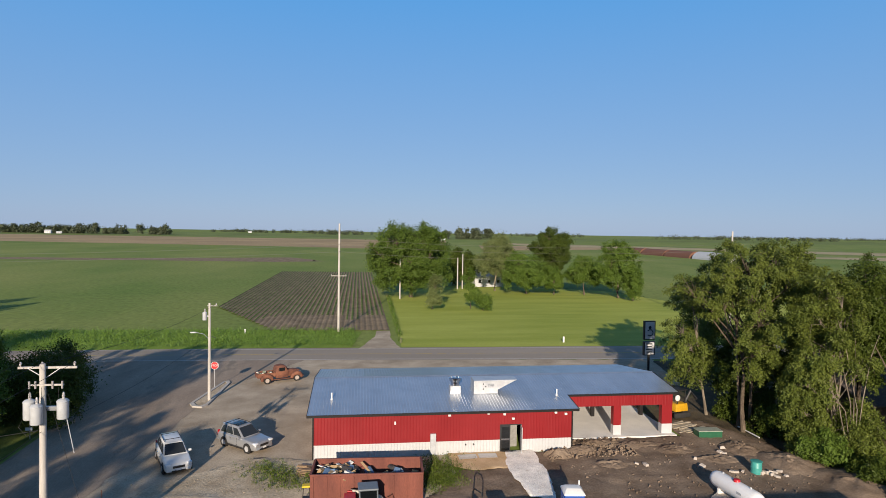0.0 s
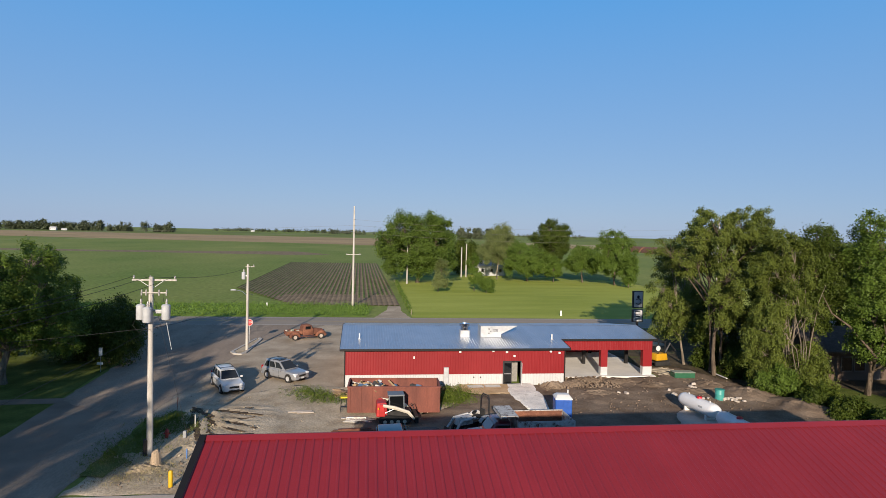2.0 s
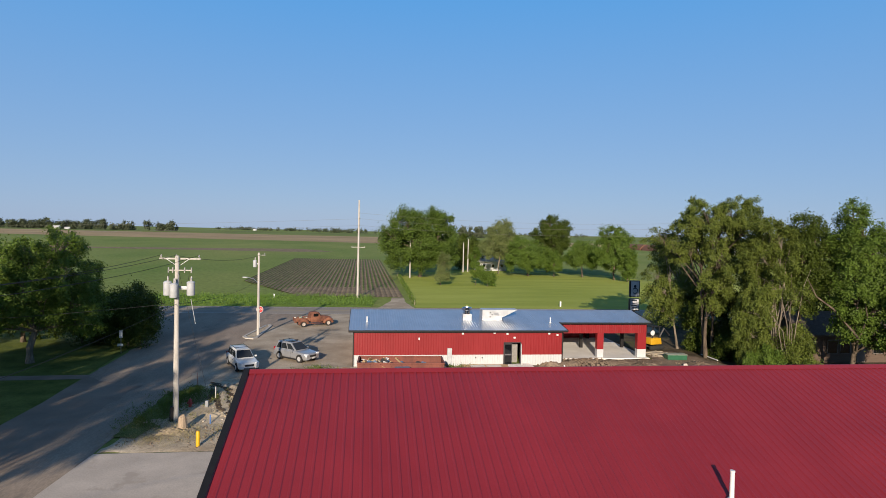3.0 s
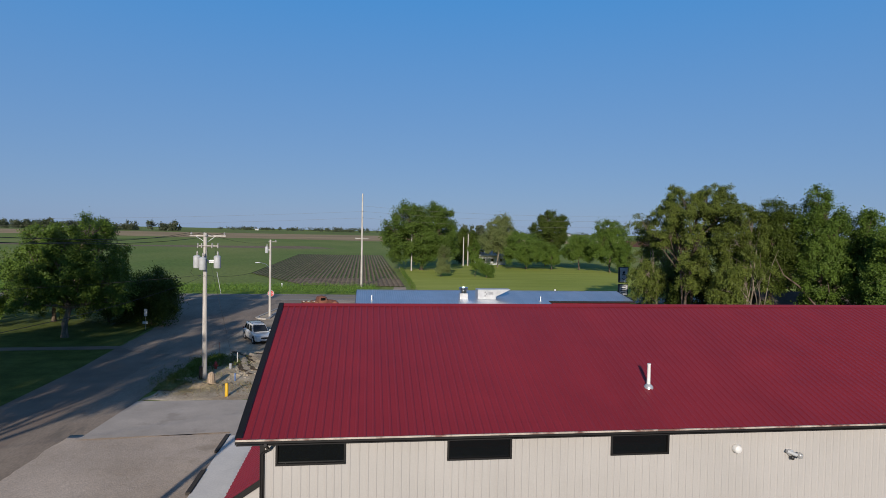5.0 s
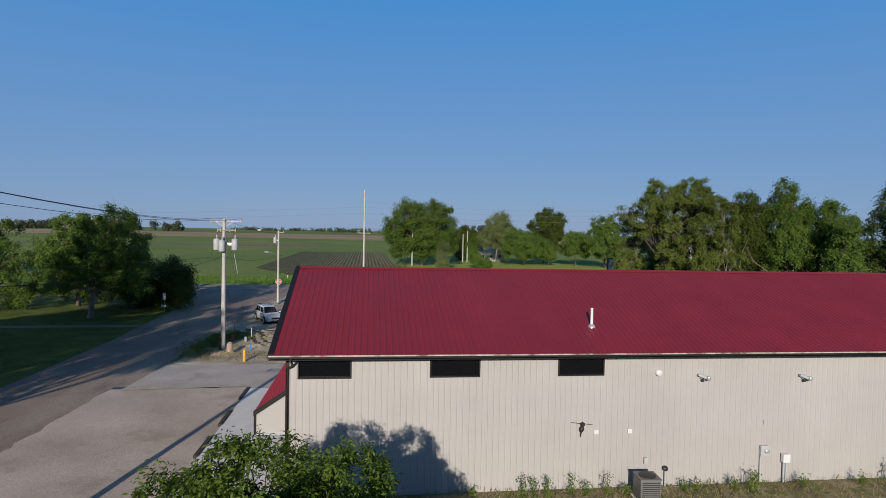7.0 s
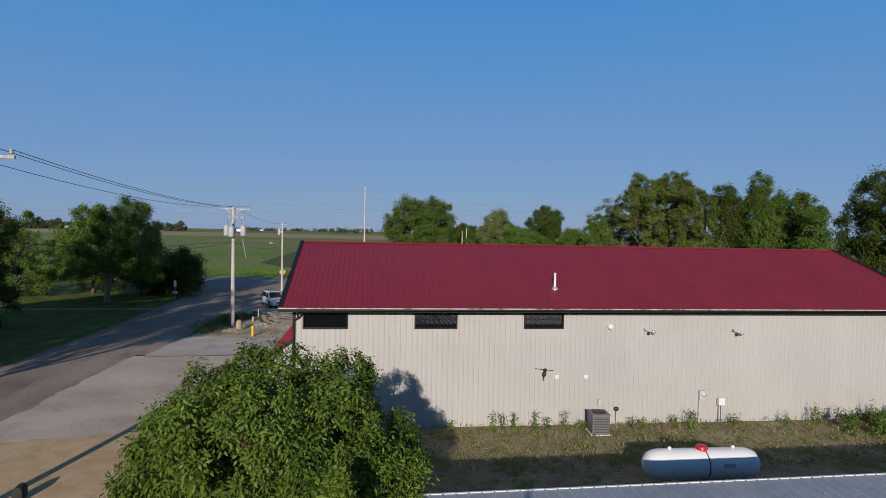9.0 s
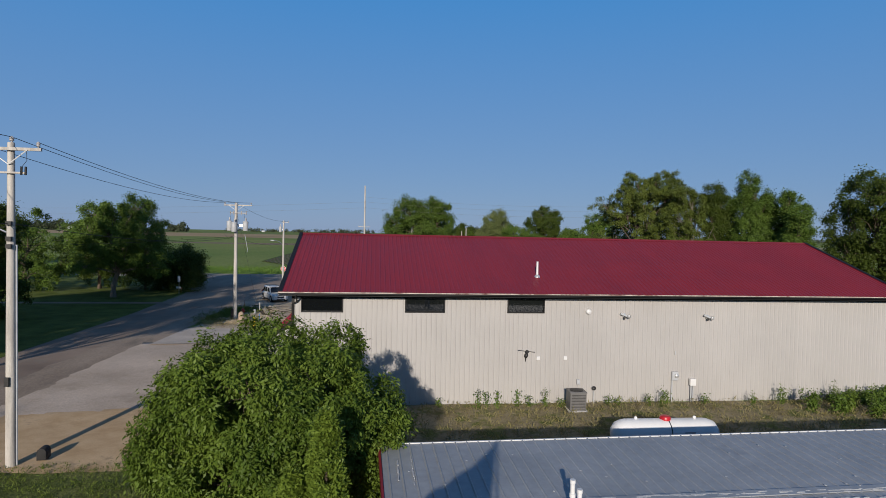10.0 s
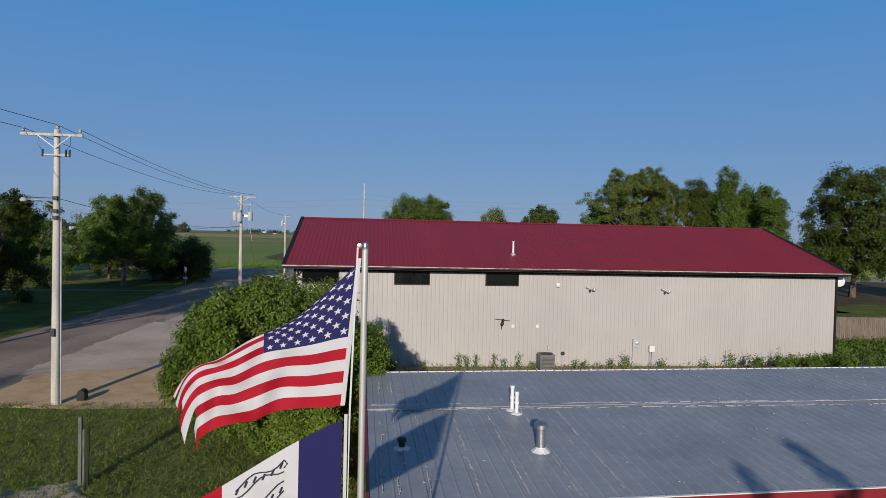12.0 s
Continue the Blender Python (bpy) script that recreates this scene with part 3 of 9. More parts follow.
def tilled_rows():
    """The tilled plot: rows of ridges that run towards the highway, with dark young plants along them."""
    plot = thing("tilled_plot", "brown tilled soil in long ridged rows", "field", kind="structure")
    rows_mat = surface("young_plants", (0.105, 0.150, 0.040), 0.95, scale=0.6, fine=4.0, spread=0.3, spec=0.1)
    g, k = Geo(), Geo()
    x0, x1, y0, y1, p = -25.0, 9.6, 94.2, 229.0, 0.96
    for i in range(int((x1 - x0) / p)):
        x = x0 + p * i
        a = 97 + (-10.8 - x) * 1.9 if x < -10.8 else y0 + 0.05 * (10 - x)
        sh = 1.0
        g.sheet([[(x, a, 0.03), (x + 0.3, a, 0.15), (x + 0.6, a, 0.15), (x + p, a, 0.03)], [(x - sh, y1, 0.03), (x + 0.3 - sh, y1, 0.15), (x + 0.6 - sh, y1, 0.15), (x + p - sh, y1, 0.03)]])
        n = 24
        for j in range(n):
            f0, f1 = j / n, (j + 1) / n
            if a + (y1 - a) * f0 < 107 + 6 * noise.noise((i * 0.15, 2, 1)) and x > -14:
                continue
            w = 0.17 + 0.08 * noise.noise((i * 0.7, j * 0.5, 3))
            pts = [(x + 0.45 - w - sh * f0, a + (y1 - a) * f0, 0.16), (x + 0.45 + w - sh * f0, a + (y1 - a) * f0, 0.16), (x + 0.45 + w - sh * f1, a + (y1 - a) * f1, 0.16), (x + 0.45 - w - sh * f1, a + (y1 - a) * f1, 0.16)]
            k.add([(q[0], q[1], 0.155) for q in pts] + [(q[0] * 0.5 + (x + 0.45 - sh * (f0 + f1) / 2) * 0.5, q[1], 0.22) for q in pts], [(0, 1, 5, 4), (1, 2, 6, 5), (2, 3, 7, 6), (3, 0, 4, 7), (4, 5, 6, 7)])
    part("ridges", g, soil_mat, plot, "brown soil ridges", kind="stuff")
    part("crop_rows", k, rows_mat, plot, "dark rows of young plants", kind="stuff")


tilled_rows()

# ---- buildings ----
def rib_panel(name, material, width, length, pitch=0.2286, rib=0.019, flat=0.0, ribw=0.05):
    """A steel panel: width along x, length along y, with trapezoid ribs proud along z."""
    prof, x = [], 0.0
    n = max(1, round(width / pitch))
    p = width / n
    for i in range(n):
        x = i * p
        prof += [(x, 0.0), (x + p / 2 - ribw / 2 - 0.012, 0.0), (x + p / 2 - ribw / 4, rib), (x + p / 2 + ribw / 4, rib), (x + p / 2 + ribw / 2 + 0.012, 0.0)]
    prof.append((width, 0.0))
    g = Geo().sheet([[(a, 0, h) for a, h in prof], [(a, length, h) for a, h in prof]])
    me = g.mesh(name, material, fix=False)
    return me


def lay_panels(name, mesh, parent, count, width, m):
    """Lays count panels side by side along the x axis of m."""
    for i in range(count):
        ob = new(name, mesh)
        ob.parent = parent
        ob.matrix_basis = m @ Matrix.Translation((i * width, 0, 0))


def plane_pose(origin, xdir, ydir):
    x, y = Vector(xdir).normalized(), Vector(ydir).normalized()
    z = x.cross(y)
    return Matrix.Translation(origin) @ Matrix((x, y, z)).transposed().to_4x4()


def shell(parent, x0, x1, y0, y1, eave, ridge_y, ridge_z, material, t=0.15):
    """Four walls with thickness, the two gable walls pointed."""
    part("wall_south", Geo().box(((x0 + x1) / 2, y0 + t / 2, eave / 2), (x1 - x0, t, eave)), material, parent)
    part("wall_north", Geo().box(((x0 + x1) / 2, y1 - t / 2, eave / 2), (x1 - x0, t, eave)), material, parent)
    poly = [(y0 + t, 0), (y1 - t, 0), (y1 - t, eave), (ridge_y, ridge_z), (y0 + t, eave)]
    part("wall_west", Geo().prism(poly, x0, x0 + t), material, parent)
    part("wall_east", Geo().prism(poly, x1 - t, x1), material, parent)


# the big shed with the maroon roof
TX0, TX1, TY0, TY1 = -0.55, 29.93, -1.2, 12.6
TR_Y, TR_Z, TE_Y, TE_Z = 5.7, 7.92, -1.85, 5.35
T_SLOPE = (TR_Z - TE_Z) / (TR_Y - TE_Y)


def tan_shed():
    b = thing("metal_shed", "large tan ribbed-steel shed with a maroon metal roof", "shed")
    wz = TR_Z - 0.12 - T_SLOPE * (TR_Y - TY0)
    x0, x1, y0, y1, t = TX0, TX1, TY0 + 0.02, TY1 - 0.02, 0.15
    part("wall_north", Geo().box(((x0 + x1) / 2, y1 - t / 2, wz / 2), (x1 - x0, t, wz)), tan_steel, b)
    poly = [(y0 + t, 0), (y1 - t, 0), (y1 - t, wz), (TR_Y, TR_Z - 0.12), (y0 + t, wz)]
    part("wall_west", Geo().prism(poly, x0, x0 + t), tan_steel, b)
    part("wall_east", Geo().prism(poly, x1 - t, x1), tan_steel, b)
    # the south wall has three real window openings
    wins = [(-0.14, 1.70), (4.60, 6.42), (9.46, 11.22)]
    lo, hi = 4.37, 5.02
    g = Geo()
    edge = x0
    for a, c in wins:
        g.box(((edge + a) / 2, y0 + t / 2, wz / 2), (a - edge, t, wz))
        g.box(((a + c) / 2, y0 + t / 2, lo / 2), (c - a, t, lo))
        g.box(((a + c) / 2, y0 + t / 2, (hi + wz) / 2), (c - a, t, wz - hi))
        edge = c
    g.box(((edge + x1) / 2, y0 + t / 2, wz / 2), (x1 - edge, t, wz))
    wall = part("wall_south", g, tan_steel, b)
    # ribbed panels on the south wall; those over a window are cut
    n = 33
    w = (x1 - x0) / n
    full = rib_panel("wall_panel", tan_steel, w, wz - 0.02, rib=0.014)
    stand = lambda x, z: Matrix.Translation((x, TY0 + 0.012, z)) @ Matrix.Rotation(radians(90), 4, 'X')
    for i in range(n):
        a, c = x0 + i * w, x0 + (i + 1) * w
        cut = [q for q in wins if q[0] < c - 0.02 and q[1] > a + 0.02]
        pieces = [(a, c, 0.02, wz)]
        if cut:
            p, q = max(a, cut[0][0]), min(c, cut[0][1])
            pieces = [(p, q, 0.02, lo), (p, q, hi, wz)] + ([(a, p, 0.02, wz)] if p > a + 0.03 else []) + ([(q, c, 0.02, wz)] if q < c - 0.03 else [])
        for s, e, z0, z1 in pieces:
            me = full if (s, e, z1) == (a, c, wz) and z0 < 0.1 else rib_panel("wall_panel", tan_steel, e - s, z1 - z0, rib=0.014)
            ob = new("wall_panel", me)
            ob.parent = wall
            ob.matrix_basis = stand(s, z0)
    # roof: deck, panels, ridge, trim
    rx0, rx1 = -1.08, 30.2
    back_y = 2 * TR_Y - TE_Y
    deck = [(TE_Y, TE_Z - 0.03), (TR_Y, TR_Z - 0.03), (back_y, TE_Z - 0.03), (back_y, TE_Z - 0.12), (TR_Y, TR_Z - 0.12), (TE_Y, TE_Z - 0.12)]
    roof = part("roof", Geo().prism(deck, rx0, rx1), red_roof, b)
    k = 34
    w = (rx1 - rx0) / k
    length = math.hypot(TR_Y - TE_Y, TR_Z - TE_Z)
    me = rib_panel("roof_panel", red_roof, w, length, rib=0.026, ribw=0.065)
    lay_panels("roof_panel", me, roof, k, w, plane_pose((rx0, TE_Y - 0.02, TE_Z - 0.02), (1, 0, 0), (0, TR_Y - TE_Y, TR_Z - TE_Z)))
    lay_panels("roof_panel", me, roof, k, w, plane_pose((rx1, back_y + 0.02, TE_Z - 0.02), (-1, 0, 0), (0, TE_Y - TR_Y, TR_Z - TE_Z)))
    s = T_SLOPE
    cap = [(TR_Y - 0.2, TR_Z - 0.2 * s + 0.012), (TR_Y - 0.02, TR_Z + 0.035), (TR_Y + 0.02, TR_Z + 0.035), (TR_Y + 0.2, TR_Z - 0.2 * s + 0.012)]
    part("ridge_cap", Geo().prism(cap + [(TR_Y, TR_Z - 0.02)], rx0, rx1), red_roof, roof)
    # black trim at the rakes, the eave and the corners
    for x in (rx0 - 0.025, rx1 + 0.005):
        poly = [(TE_Y - 0.03, TE_Z - 0.16), (TE_Y - 0.03, TE_Z + 0.04), (TR_Y, TR_Z + 0.045), (back_y + 0.03, TE_Z + 0.04), (back_y + 0.03, TE_Z - 0.16), (TR_Y, TR_Z - 0.15)]
        part("rake_trim", Geo().prism(poly, x, x + 0.02), black_trim, roof, "black rake trim")
    for x in (rx0 - 0.02, rx1 - 0.15):
        poly = [(TE_Y - 0.03, TE_Z + 0.03), (TR_Y, TR_Z + 0.045), (back_y + 0.03, TE_Z + 0.03), (back_y + 0.03, TE_Z + 0.04), (TR_Y, TR_Z + 0.057), (TE_Y - 0.03, TE_Z + 0.04)]
        part("rake_flange", Geo().prism(poly, x, x + 0.17), black_trim, roof, "black rake flashing")
    part("fascia", Geo().box(((rx0 + rx1) / 2, TE_Y - 0.035, TE_Z - 0.09), (rx1 - rx0, 0.02, 0.07)), black_trim, roof, "black fascia")
    part("drip_edge", Geo().box(((rx0 + rx1) / 2, TE_Y - 0.055, TE_Z - 0.03), (rx1 - rx0, 0.03, 0.045)), drip_mat, roof, "pale bare metal drip edge")
    part("soffit", Geo().box(((rx0 + rx1) / 2, (TE_Y + TY0) / 2, TE_Z - 0.18), (rx1 - rx0, TY0 - TE_Y, 0.03)), black_trim, roof, "dark soffit")
    for x in (TX0 - 0.03, TX1 - 0.09):
        part("corner_trim", Geo().box((x + 0.06, TY0 - 0.03, wz / 2 - 0.1), (0.12, 0.05, wz - 0.2)), black_trim, b, "black corner trim")
    part("downspout", Geo().tube([(TX0 + 0.22, TE_Y - 0.05, TE_Z - 0.16), (TX0 + 0.22, TY0 - 0.10, TE_Z - 0.5), (TX0 + 0.03, TY0 - 0.08, TE_Z - 0.62), (TX0 + 0.03, TY0 - 0.08, 0.1)], 0.045), black_trim, b, "black downspout", smooth=True)
    part("head_trim", Geo().box(((TX0 + TX1) / 2, TY0 - 0.022, 5.135), (TX1 - TX0, 0.03, 0.21)), black_trim, b, "black trim under the eave")
    # windows
    for a, c in wins:
        win = part("window", Geo().box(((a + c) / 2, TY0 + 0.06, (lo + hi) / 2), (c - a - 0.06, 0.012, hi - lo - 0.06)), window_glass, b)
        f = 0.055
        for q in (((a + c) / 2, hi - f / 2, c - a + 0.06, f), ((a + c) / 2, lo + f / 2 - 0.02, c - a + 0.06, f), (a + f / 2 - 0.03, (lo + hi) / 2, f, hi - lo - f), (c - f / 2 + 0.03, (lo + hi) / 2, f, hi - lo - f)):
            part("frame", Geo().box((q[0], TY0 + 0.02, q[1]), (q[2], 0.10, q[3])), black_trim, win, "black window frame")
    return b


tan_shed()


def lean_to():
    """The small maroon canopy on the west wall."""
    c = thing("canopy", "small maroon metal canopy with a tan cheek and black trim", "canopy")
    ya, yb = -1.0, 9.5
    top = [(-0.58, 3.90), (-1.68, 3.16), (-1.68, 3.06), (-0.58, 3.80)]
    roof = part("roof", Geo().prism(top, ya, yb, 'y'), red_roof, c)
    n, w = 11, (yb - ya) / 11
    me = rib_panel("roof_panel", red_roof, w, math.hypot(1.1, 0.74))
    lay_panels("roof_panel", me, roof, n, w, plane_pose((-1.68, yb, 3.165), (0, -1, 0), (1.1, 0, 0.74)))
    part("cheek", Geo().prism([(-0.60, 3.80), (-1.62, 3.10), (-1.62, 2.36), (-0.60, 2.30)], ya + 0.04, ya + 0.08, 'y'), tan_steel, c, "tan ribbed cheek")
    part("cheek_trim", Geo().prism([(-0.58, 3.93), (-1.72, 3.17), (-1.72, 2.98), (-0.58, 3.74)], ya - 0.02, ya + 0.02, 'y'), black_trim, c, "black trim")
    part("front_trim", Geo().box((-1.67, (ya + yb) / 2, 2.72), (0.07, yb - ya, 0.74)), black_trim, c, "black front board")
    part("soffit", Geo().box((-1.1, (ya + yb) / 2, 2.32), (1.02, yb - ya, 0.04)), white_steel, c, "white underside")


lean_to()

# the red building
RX0, RX1, RX2, RY0, RY1, RW = 1.55, 20.95, 30.5, 40.05, 53.2, 42.6
RE_Z, RR_Y, RR_Z = 3.32, 46.7, 4.28
R_SLOPE = (RR_Z - RE_Z) / (RR_Y - RY0 + 0.4)


def red_building():
    b = thing("red_building", "long low red ribbed-steel building with white wainscot and bare metal roof", "building")
    wz, t = 3.2, 0.16
    zr = lambda y: RR_Z - abs(y - RR_Y) * R_SLOPE - 0.06
    dx0, dx1, dz = 15.3, 16.97, 2.14
    # south wall with its door opening, as a backing for the panels
    g = Geo()
    for a, c, z0, z1 in ((RX0, dx0, 0, wz), (dx1, RX1, 0, wz), (dx0, dx1, dz, wz)):
        g.box(((a + c) / 2, RY0 + t / 2 + 0.02, (z0 + z1) / 2), (c - a, t, z1 - z0))
    south = part("wall_south", g, red_steel, b)
    zs = 1.0
    stand = lambda x, y, z: Matrix.Translation((x, y, z)) @ Matrix.Rotation(radians(90), 4, 'X')

    def clad(parent, a, c, y, z0, z1, mat, name="wall_panel"):
        n = max(1, round((c - a) / 0.914))
        w = (c - a) / n
        me = rib_panel(name, mat, w, z1 - z0, rib=0.024 if mat is white_steel else 0.011)
        for i in range(n):
            ob = new(name, me)
            ob.parent = parent
            ob.matrix_basis = stand(a + i * w, y, z0)

    for a, c in ((RX0, dx0), (dx1, RX1)):
        clad(south, a, c, RY0, zs, wz, red_steel)
        clad(south, a, c, RY0, 0.0, zs, white_steel, "wainscot_panel")
    clad(south, dx0, dx1, RY0, dz, wz, red_steel)
    north_poly = [(RY0 + t + 0.02, 0), (RY1, 0), (RY1, zr(RY1)), (RR_Y, zr(RR_Y)), (RY0 + t + 0.02, zr(RY0 + t))]
    part("wall_west", Geo().prism(north_poly, RX0, RX0 + t), red_steel, b)
    part("wall_east", Geo().prism([(RW, 0), (RY1, 0), (RY1, zr(RY1)), (RR_Y, zr(RR_Y)), (RW, zr(RW))], RX1 - t, RX1), white_steel, b)
    part("wall_inner", Geo().box((RX1 - t / 2, (RY0 + RW) / 2 + 0.1, wz / 2), (t, RW - RY0 - 0.2, wz)), red_steel, b)
    part("wall_north", Geo().box(((RX0 + RX2) / 2, RY1 + t / 2, 1.5), (RX2 - RX0, t, 3.0)), red_steel, b)
    for x in (RX0 - 0.02, RX1 - 0.05):
        part("corner_trim", Geo().box((x + 0.03, RY0 - 0.03, wz / 2), (0.1, 0.06, wz)), black_trim, b, "black corner trim")
    part("ledge_trim", Geo().box(((RX0 + dx0) / 2, RY0 - 0.03, zs), (dx0 - RX0, 0.03, 0.05)), white_steel, b)
    # roof
    ye, yb = RY0 - 0.4, 2 * RR_Y - RY0 + 0.4
    ze = RE_Z
    yw = RW - 0.4
    zw = RR_Z - (RR_Y - yw) * R_SLOPE
    roof = part("roof", Geo().prism([(ye, ze - 0.03), (RR_Y, RR_Z - 0.03), (yb, ze - 0.03), (yb, ze - 0.15), (RR_Y, RR_Z - 0.15), (ye, ze - 0.15)], RX0 - 0.4, RX1 + 0.35)
                .prism([(yw, zw - 0.03), (RR_Y, RR_Z - 0.03), (yb, ze - 0.03), (yb, ze - 0.15), (RR_Y, RR_Z - 0.15), (yw, zw - 0.15)], RX1 + 0.35, RX2 + 0.3), galv, b)
    x0, x1, x2 = RX0 - 0.4, RX1 + 0.35, RX2 + 0.3
    for a, c, y in ((x0, x1, ye), (x1, x2, yw)):
        z = RR_Z - (RR_Y - y) * R_SLOPE
        n = round((c - a) / 0.914)
        w = (c - a) / n
        lay_panels("roof_panel", rib_panel("roof_panel", galv, w, math.hypot(RR_Y - y, RR_Z - z)), roof, n, w, plane_pose((a, y, z), (1, 0, 0), (0, RR_Y - y, RR_Z - z)))
    n = round((x2 - x0) / 0.914)
    w = (x2 - x0) / n
    lay_panels("roof_panel", rib_panel("roof_panel", galv, w, math.hypot(yb - RR_Y, RR_Z - ze)), roof, n, w, plane_pose((x2, yb, ze), (-1, 0, 0), (0, RR_Y - yb, RR_Z - ze)))
    part("ridge_cap", Geo().prism([(RR_Y - 0.2, RR_Z - 0.015), (RR_Y, RR_Z + 0.035), (RR_Y + 0.2, RR_Z - 0.015)], x0, x2), galv, roof)
    part("eave_trim", Geo().box(((x0 + x1) / 2, ye - 0.03, ze - 0.07), (x1 - x0, 0.05, 0.17)), black_trim, roof, "black eave trim")
    part("eave_trim", Geo().box(((x1 + x2) / 2, yw - 0.03, zw - 0.07), (x2 - x1, 0.05, 0.17)), black_trim, roof, "black eave trim")
    part("rake_trim", Geo().prism([(ye - 0.05, ze - 0.15), (ye - 0.05, ze + 0.03), (RR_Y, RR_Z + 0.04), (yb, ze + 0.03), (yb, ze - 0.15), (RR_Y, RR_Z - 0.14)], x0 - 0.03, x0 - 0.005), black_trim, roof, "black rake trim")
    part("rake_trim", Geo().prism([(ye - 0.05, ze - 0.15), (ye - 0.05, ze + 0.03), (yw, zw + 0.03), (yw, zw - 0.15)], x1 + 0.005, x1 + 0.03), black_trim, roof, "black rake trim")
    part("rake_trim", Geo().prism([(yw - 0.05, zw - 0.15), (yw - 0.05, zw + 0.03), (RR_Y, RR_Z + 0.04), (yb, ze + 0.03), (yb, ze - 0.15), (RR_Y, RR_Z - 0.14)], x2 + 0.005, x2 + 0.03), black_trim, roof, "black rake trim")
    part("soffit", Geo().box(((x0 + x1) / 2, (ye + RY0) / 2, ze - 0.17), (x1 - x0, RY0 - ye, 0.03)), black_trim, roof)
    # the open porch wing: slab, beam, columns with white feet
    part("slab", Geo().box(((RX1 + RX2) / 2 + 0.1, (RW + RY1) / 2 - 0.2, 0.08), (RX2 - RX1 + 0.2, RY1 - RW + 0.6, 0.16)), concrete, b, "pale concrete slab")
    beam = part("beam", Geo().box(((RX1 + RX2) / 2, RW + 0.15, (2.55 + zw) / 2 - 0.05), (RX2 - RX1, 0.3, zw - 2.55 - 0.1)), red_steel, b)
    clad(beam, RX1, RX2, RW - 0.02, 2.55, zw - 0.16, red_steel)
    part("side_beam", Geo().prism([(RW + 0.3, 2.55), (RY1, 2.55), (RY1, zr(RY1)), (RR_Y, zr(RR_Y)), (RW + 0.3, zr(RW + 0.3))], RX2 - 0.3, RX2), red_steel, b)
    for a, c, ya in ((25.4, 26.05, RW), (29.6, RX2, RW)):
        col = part("column", Geo().box(((a + c) / 2, ya + 0.25, (0.95 + 2.55) / 2), (c - a, 0.5, 1.6)), red_steel, b)
        part("column_foot", Geo().box(((a + c) / 2, ya + 0.25, 0.555), (c - a + 0.01, 0.51, 0.79)), white_steel, col, "white column foot")
    for x, y in ((25.6, 47.5), (28.4, 52.8), (30.2, 47.5), (25.6, 53.4), (30.2, 53.4)):
        part("post", Geo().box((x, y, 1.65), (0.3, 0.3, 2.98)), black_trim, b, "dark porch post")
    part("ceiling", Geo().box(((RX1 + RX2) / 2, (RW + RY1) / 2 + 0.1, 2.9), (RX2 - RX1 - 0.4, RY1 - RW - 0.6, 0.05)), white_steel, b, "pale porch ceiling")
    return b


red_building()


# the low grey-roofed building near the end of the path
def grey_building():
    b = thing("low_building", "low building with a worn grey metal roof and maroon walls", "building")
    ry, rz, ey, ez = -13.42, 2.62, -21.7, 2.2
    x0, x1 = 3.4, 34.0
    maroon = red_roof
    part("wall_south", Geo().box(((x0 + x1) / 2, ey + 0.45, 1.05), (x1 - x0 - 0.5, 0.15, 2.1)), maroon, b)
    part("wall_north", Geo().box(((x0 + x1) / 2, ry - 0.2, 1.25), (x1 - x0 - 0.5, 0.15, 2.5)), maroon, b)
    part("wall_west", Geo().prism([(ey + 0.53, 0), (ry - 0.28, 0), (ry - 0.28, 2.55), (ey + 0.53, 2.1)], x0 + 0.25, x0 + 0.4), maroon, b)
    part("wall_east", Geo().prism([(ey + 0.53, 0), (ry - 0.28, 0), (ry - 0.28, 2.55), (ey + 0.53, 2.1)], x1 - 0.4, x1 - 0.25), maroon, b)
    roof = part("roof", Geo().prism([(ey, ez - 0.02), (ry, rz - 0.02), (ry, rz - 0.14), (ey, ez - 0.14)], x0, x1), old_roof, b)
    n = 34
    w = (x1 - x0) / n
    lay_panels("roof_panel", rib_panel("roof_panel", old_roof, w, math.hypot(ry - ey, rz - ez), 0.3, 0.02, ribw=0.035), roof, n, w, plane_pose((x0, ey, ez), (1, 0, 0), (0, ry - ey, rz - ez)))
    part("rake_trim", Geo().prism([(ey - 0.03, ez - 0.2), (ey - 0.03, ez + 0.03), (ry, rz + 0.03), (ry, rz - 0.2)], x0 - 0.06, x0 - 0.01), maroon, roof, "maroon rake board")
    part("fascia", Geo().box(((x0 + x1) / 2, ey - 0.03, ez - 0.11), (x1 - x0, 0.04, 0.16)), maroon, roof, "maroon fascia")
    part("drip_edge", Geo().box(((x0 + x1) / 2, ey - 0.035, ez - 0.005), (x1 - x0, 0.06, 0.02)), white_paint, roof, "white drip edge")
    part("ridge_lip", Geo().box(((x0 + x1) / 2, ry + 0.02, rz + 0.005), (x1 - x0, 0.05, 0.03)), white_paint, roof, "pale ridge lip")
    b.matrix_basis = Matrix.Translation((3.4, -17.0, 0)) @ Matrix.Rotation(radians(1.3), 4, 'Z') @ Matrix.Translation((-3.4, 17.0, 0))


grey_building()

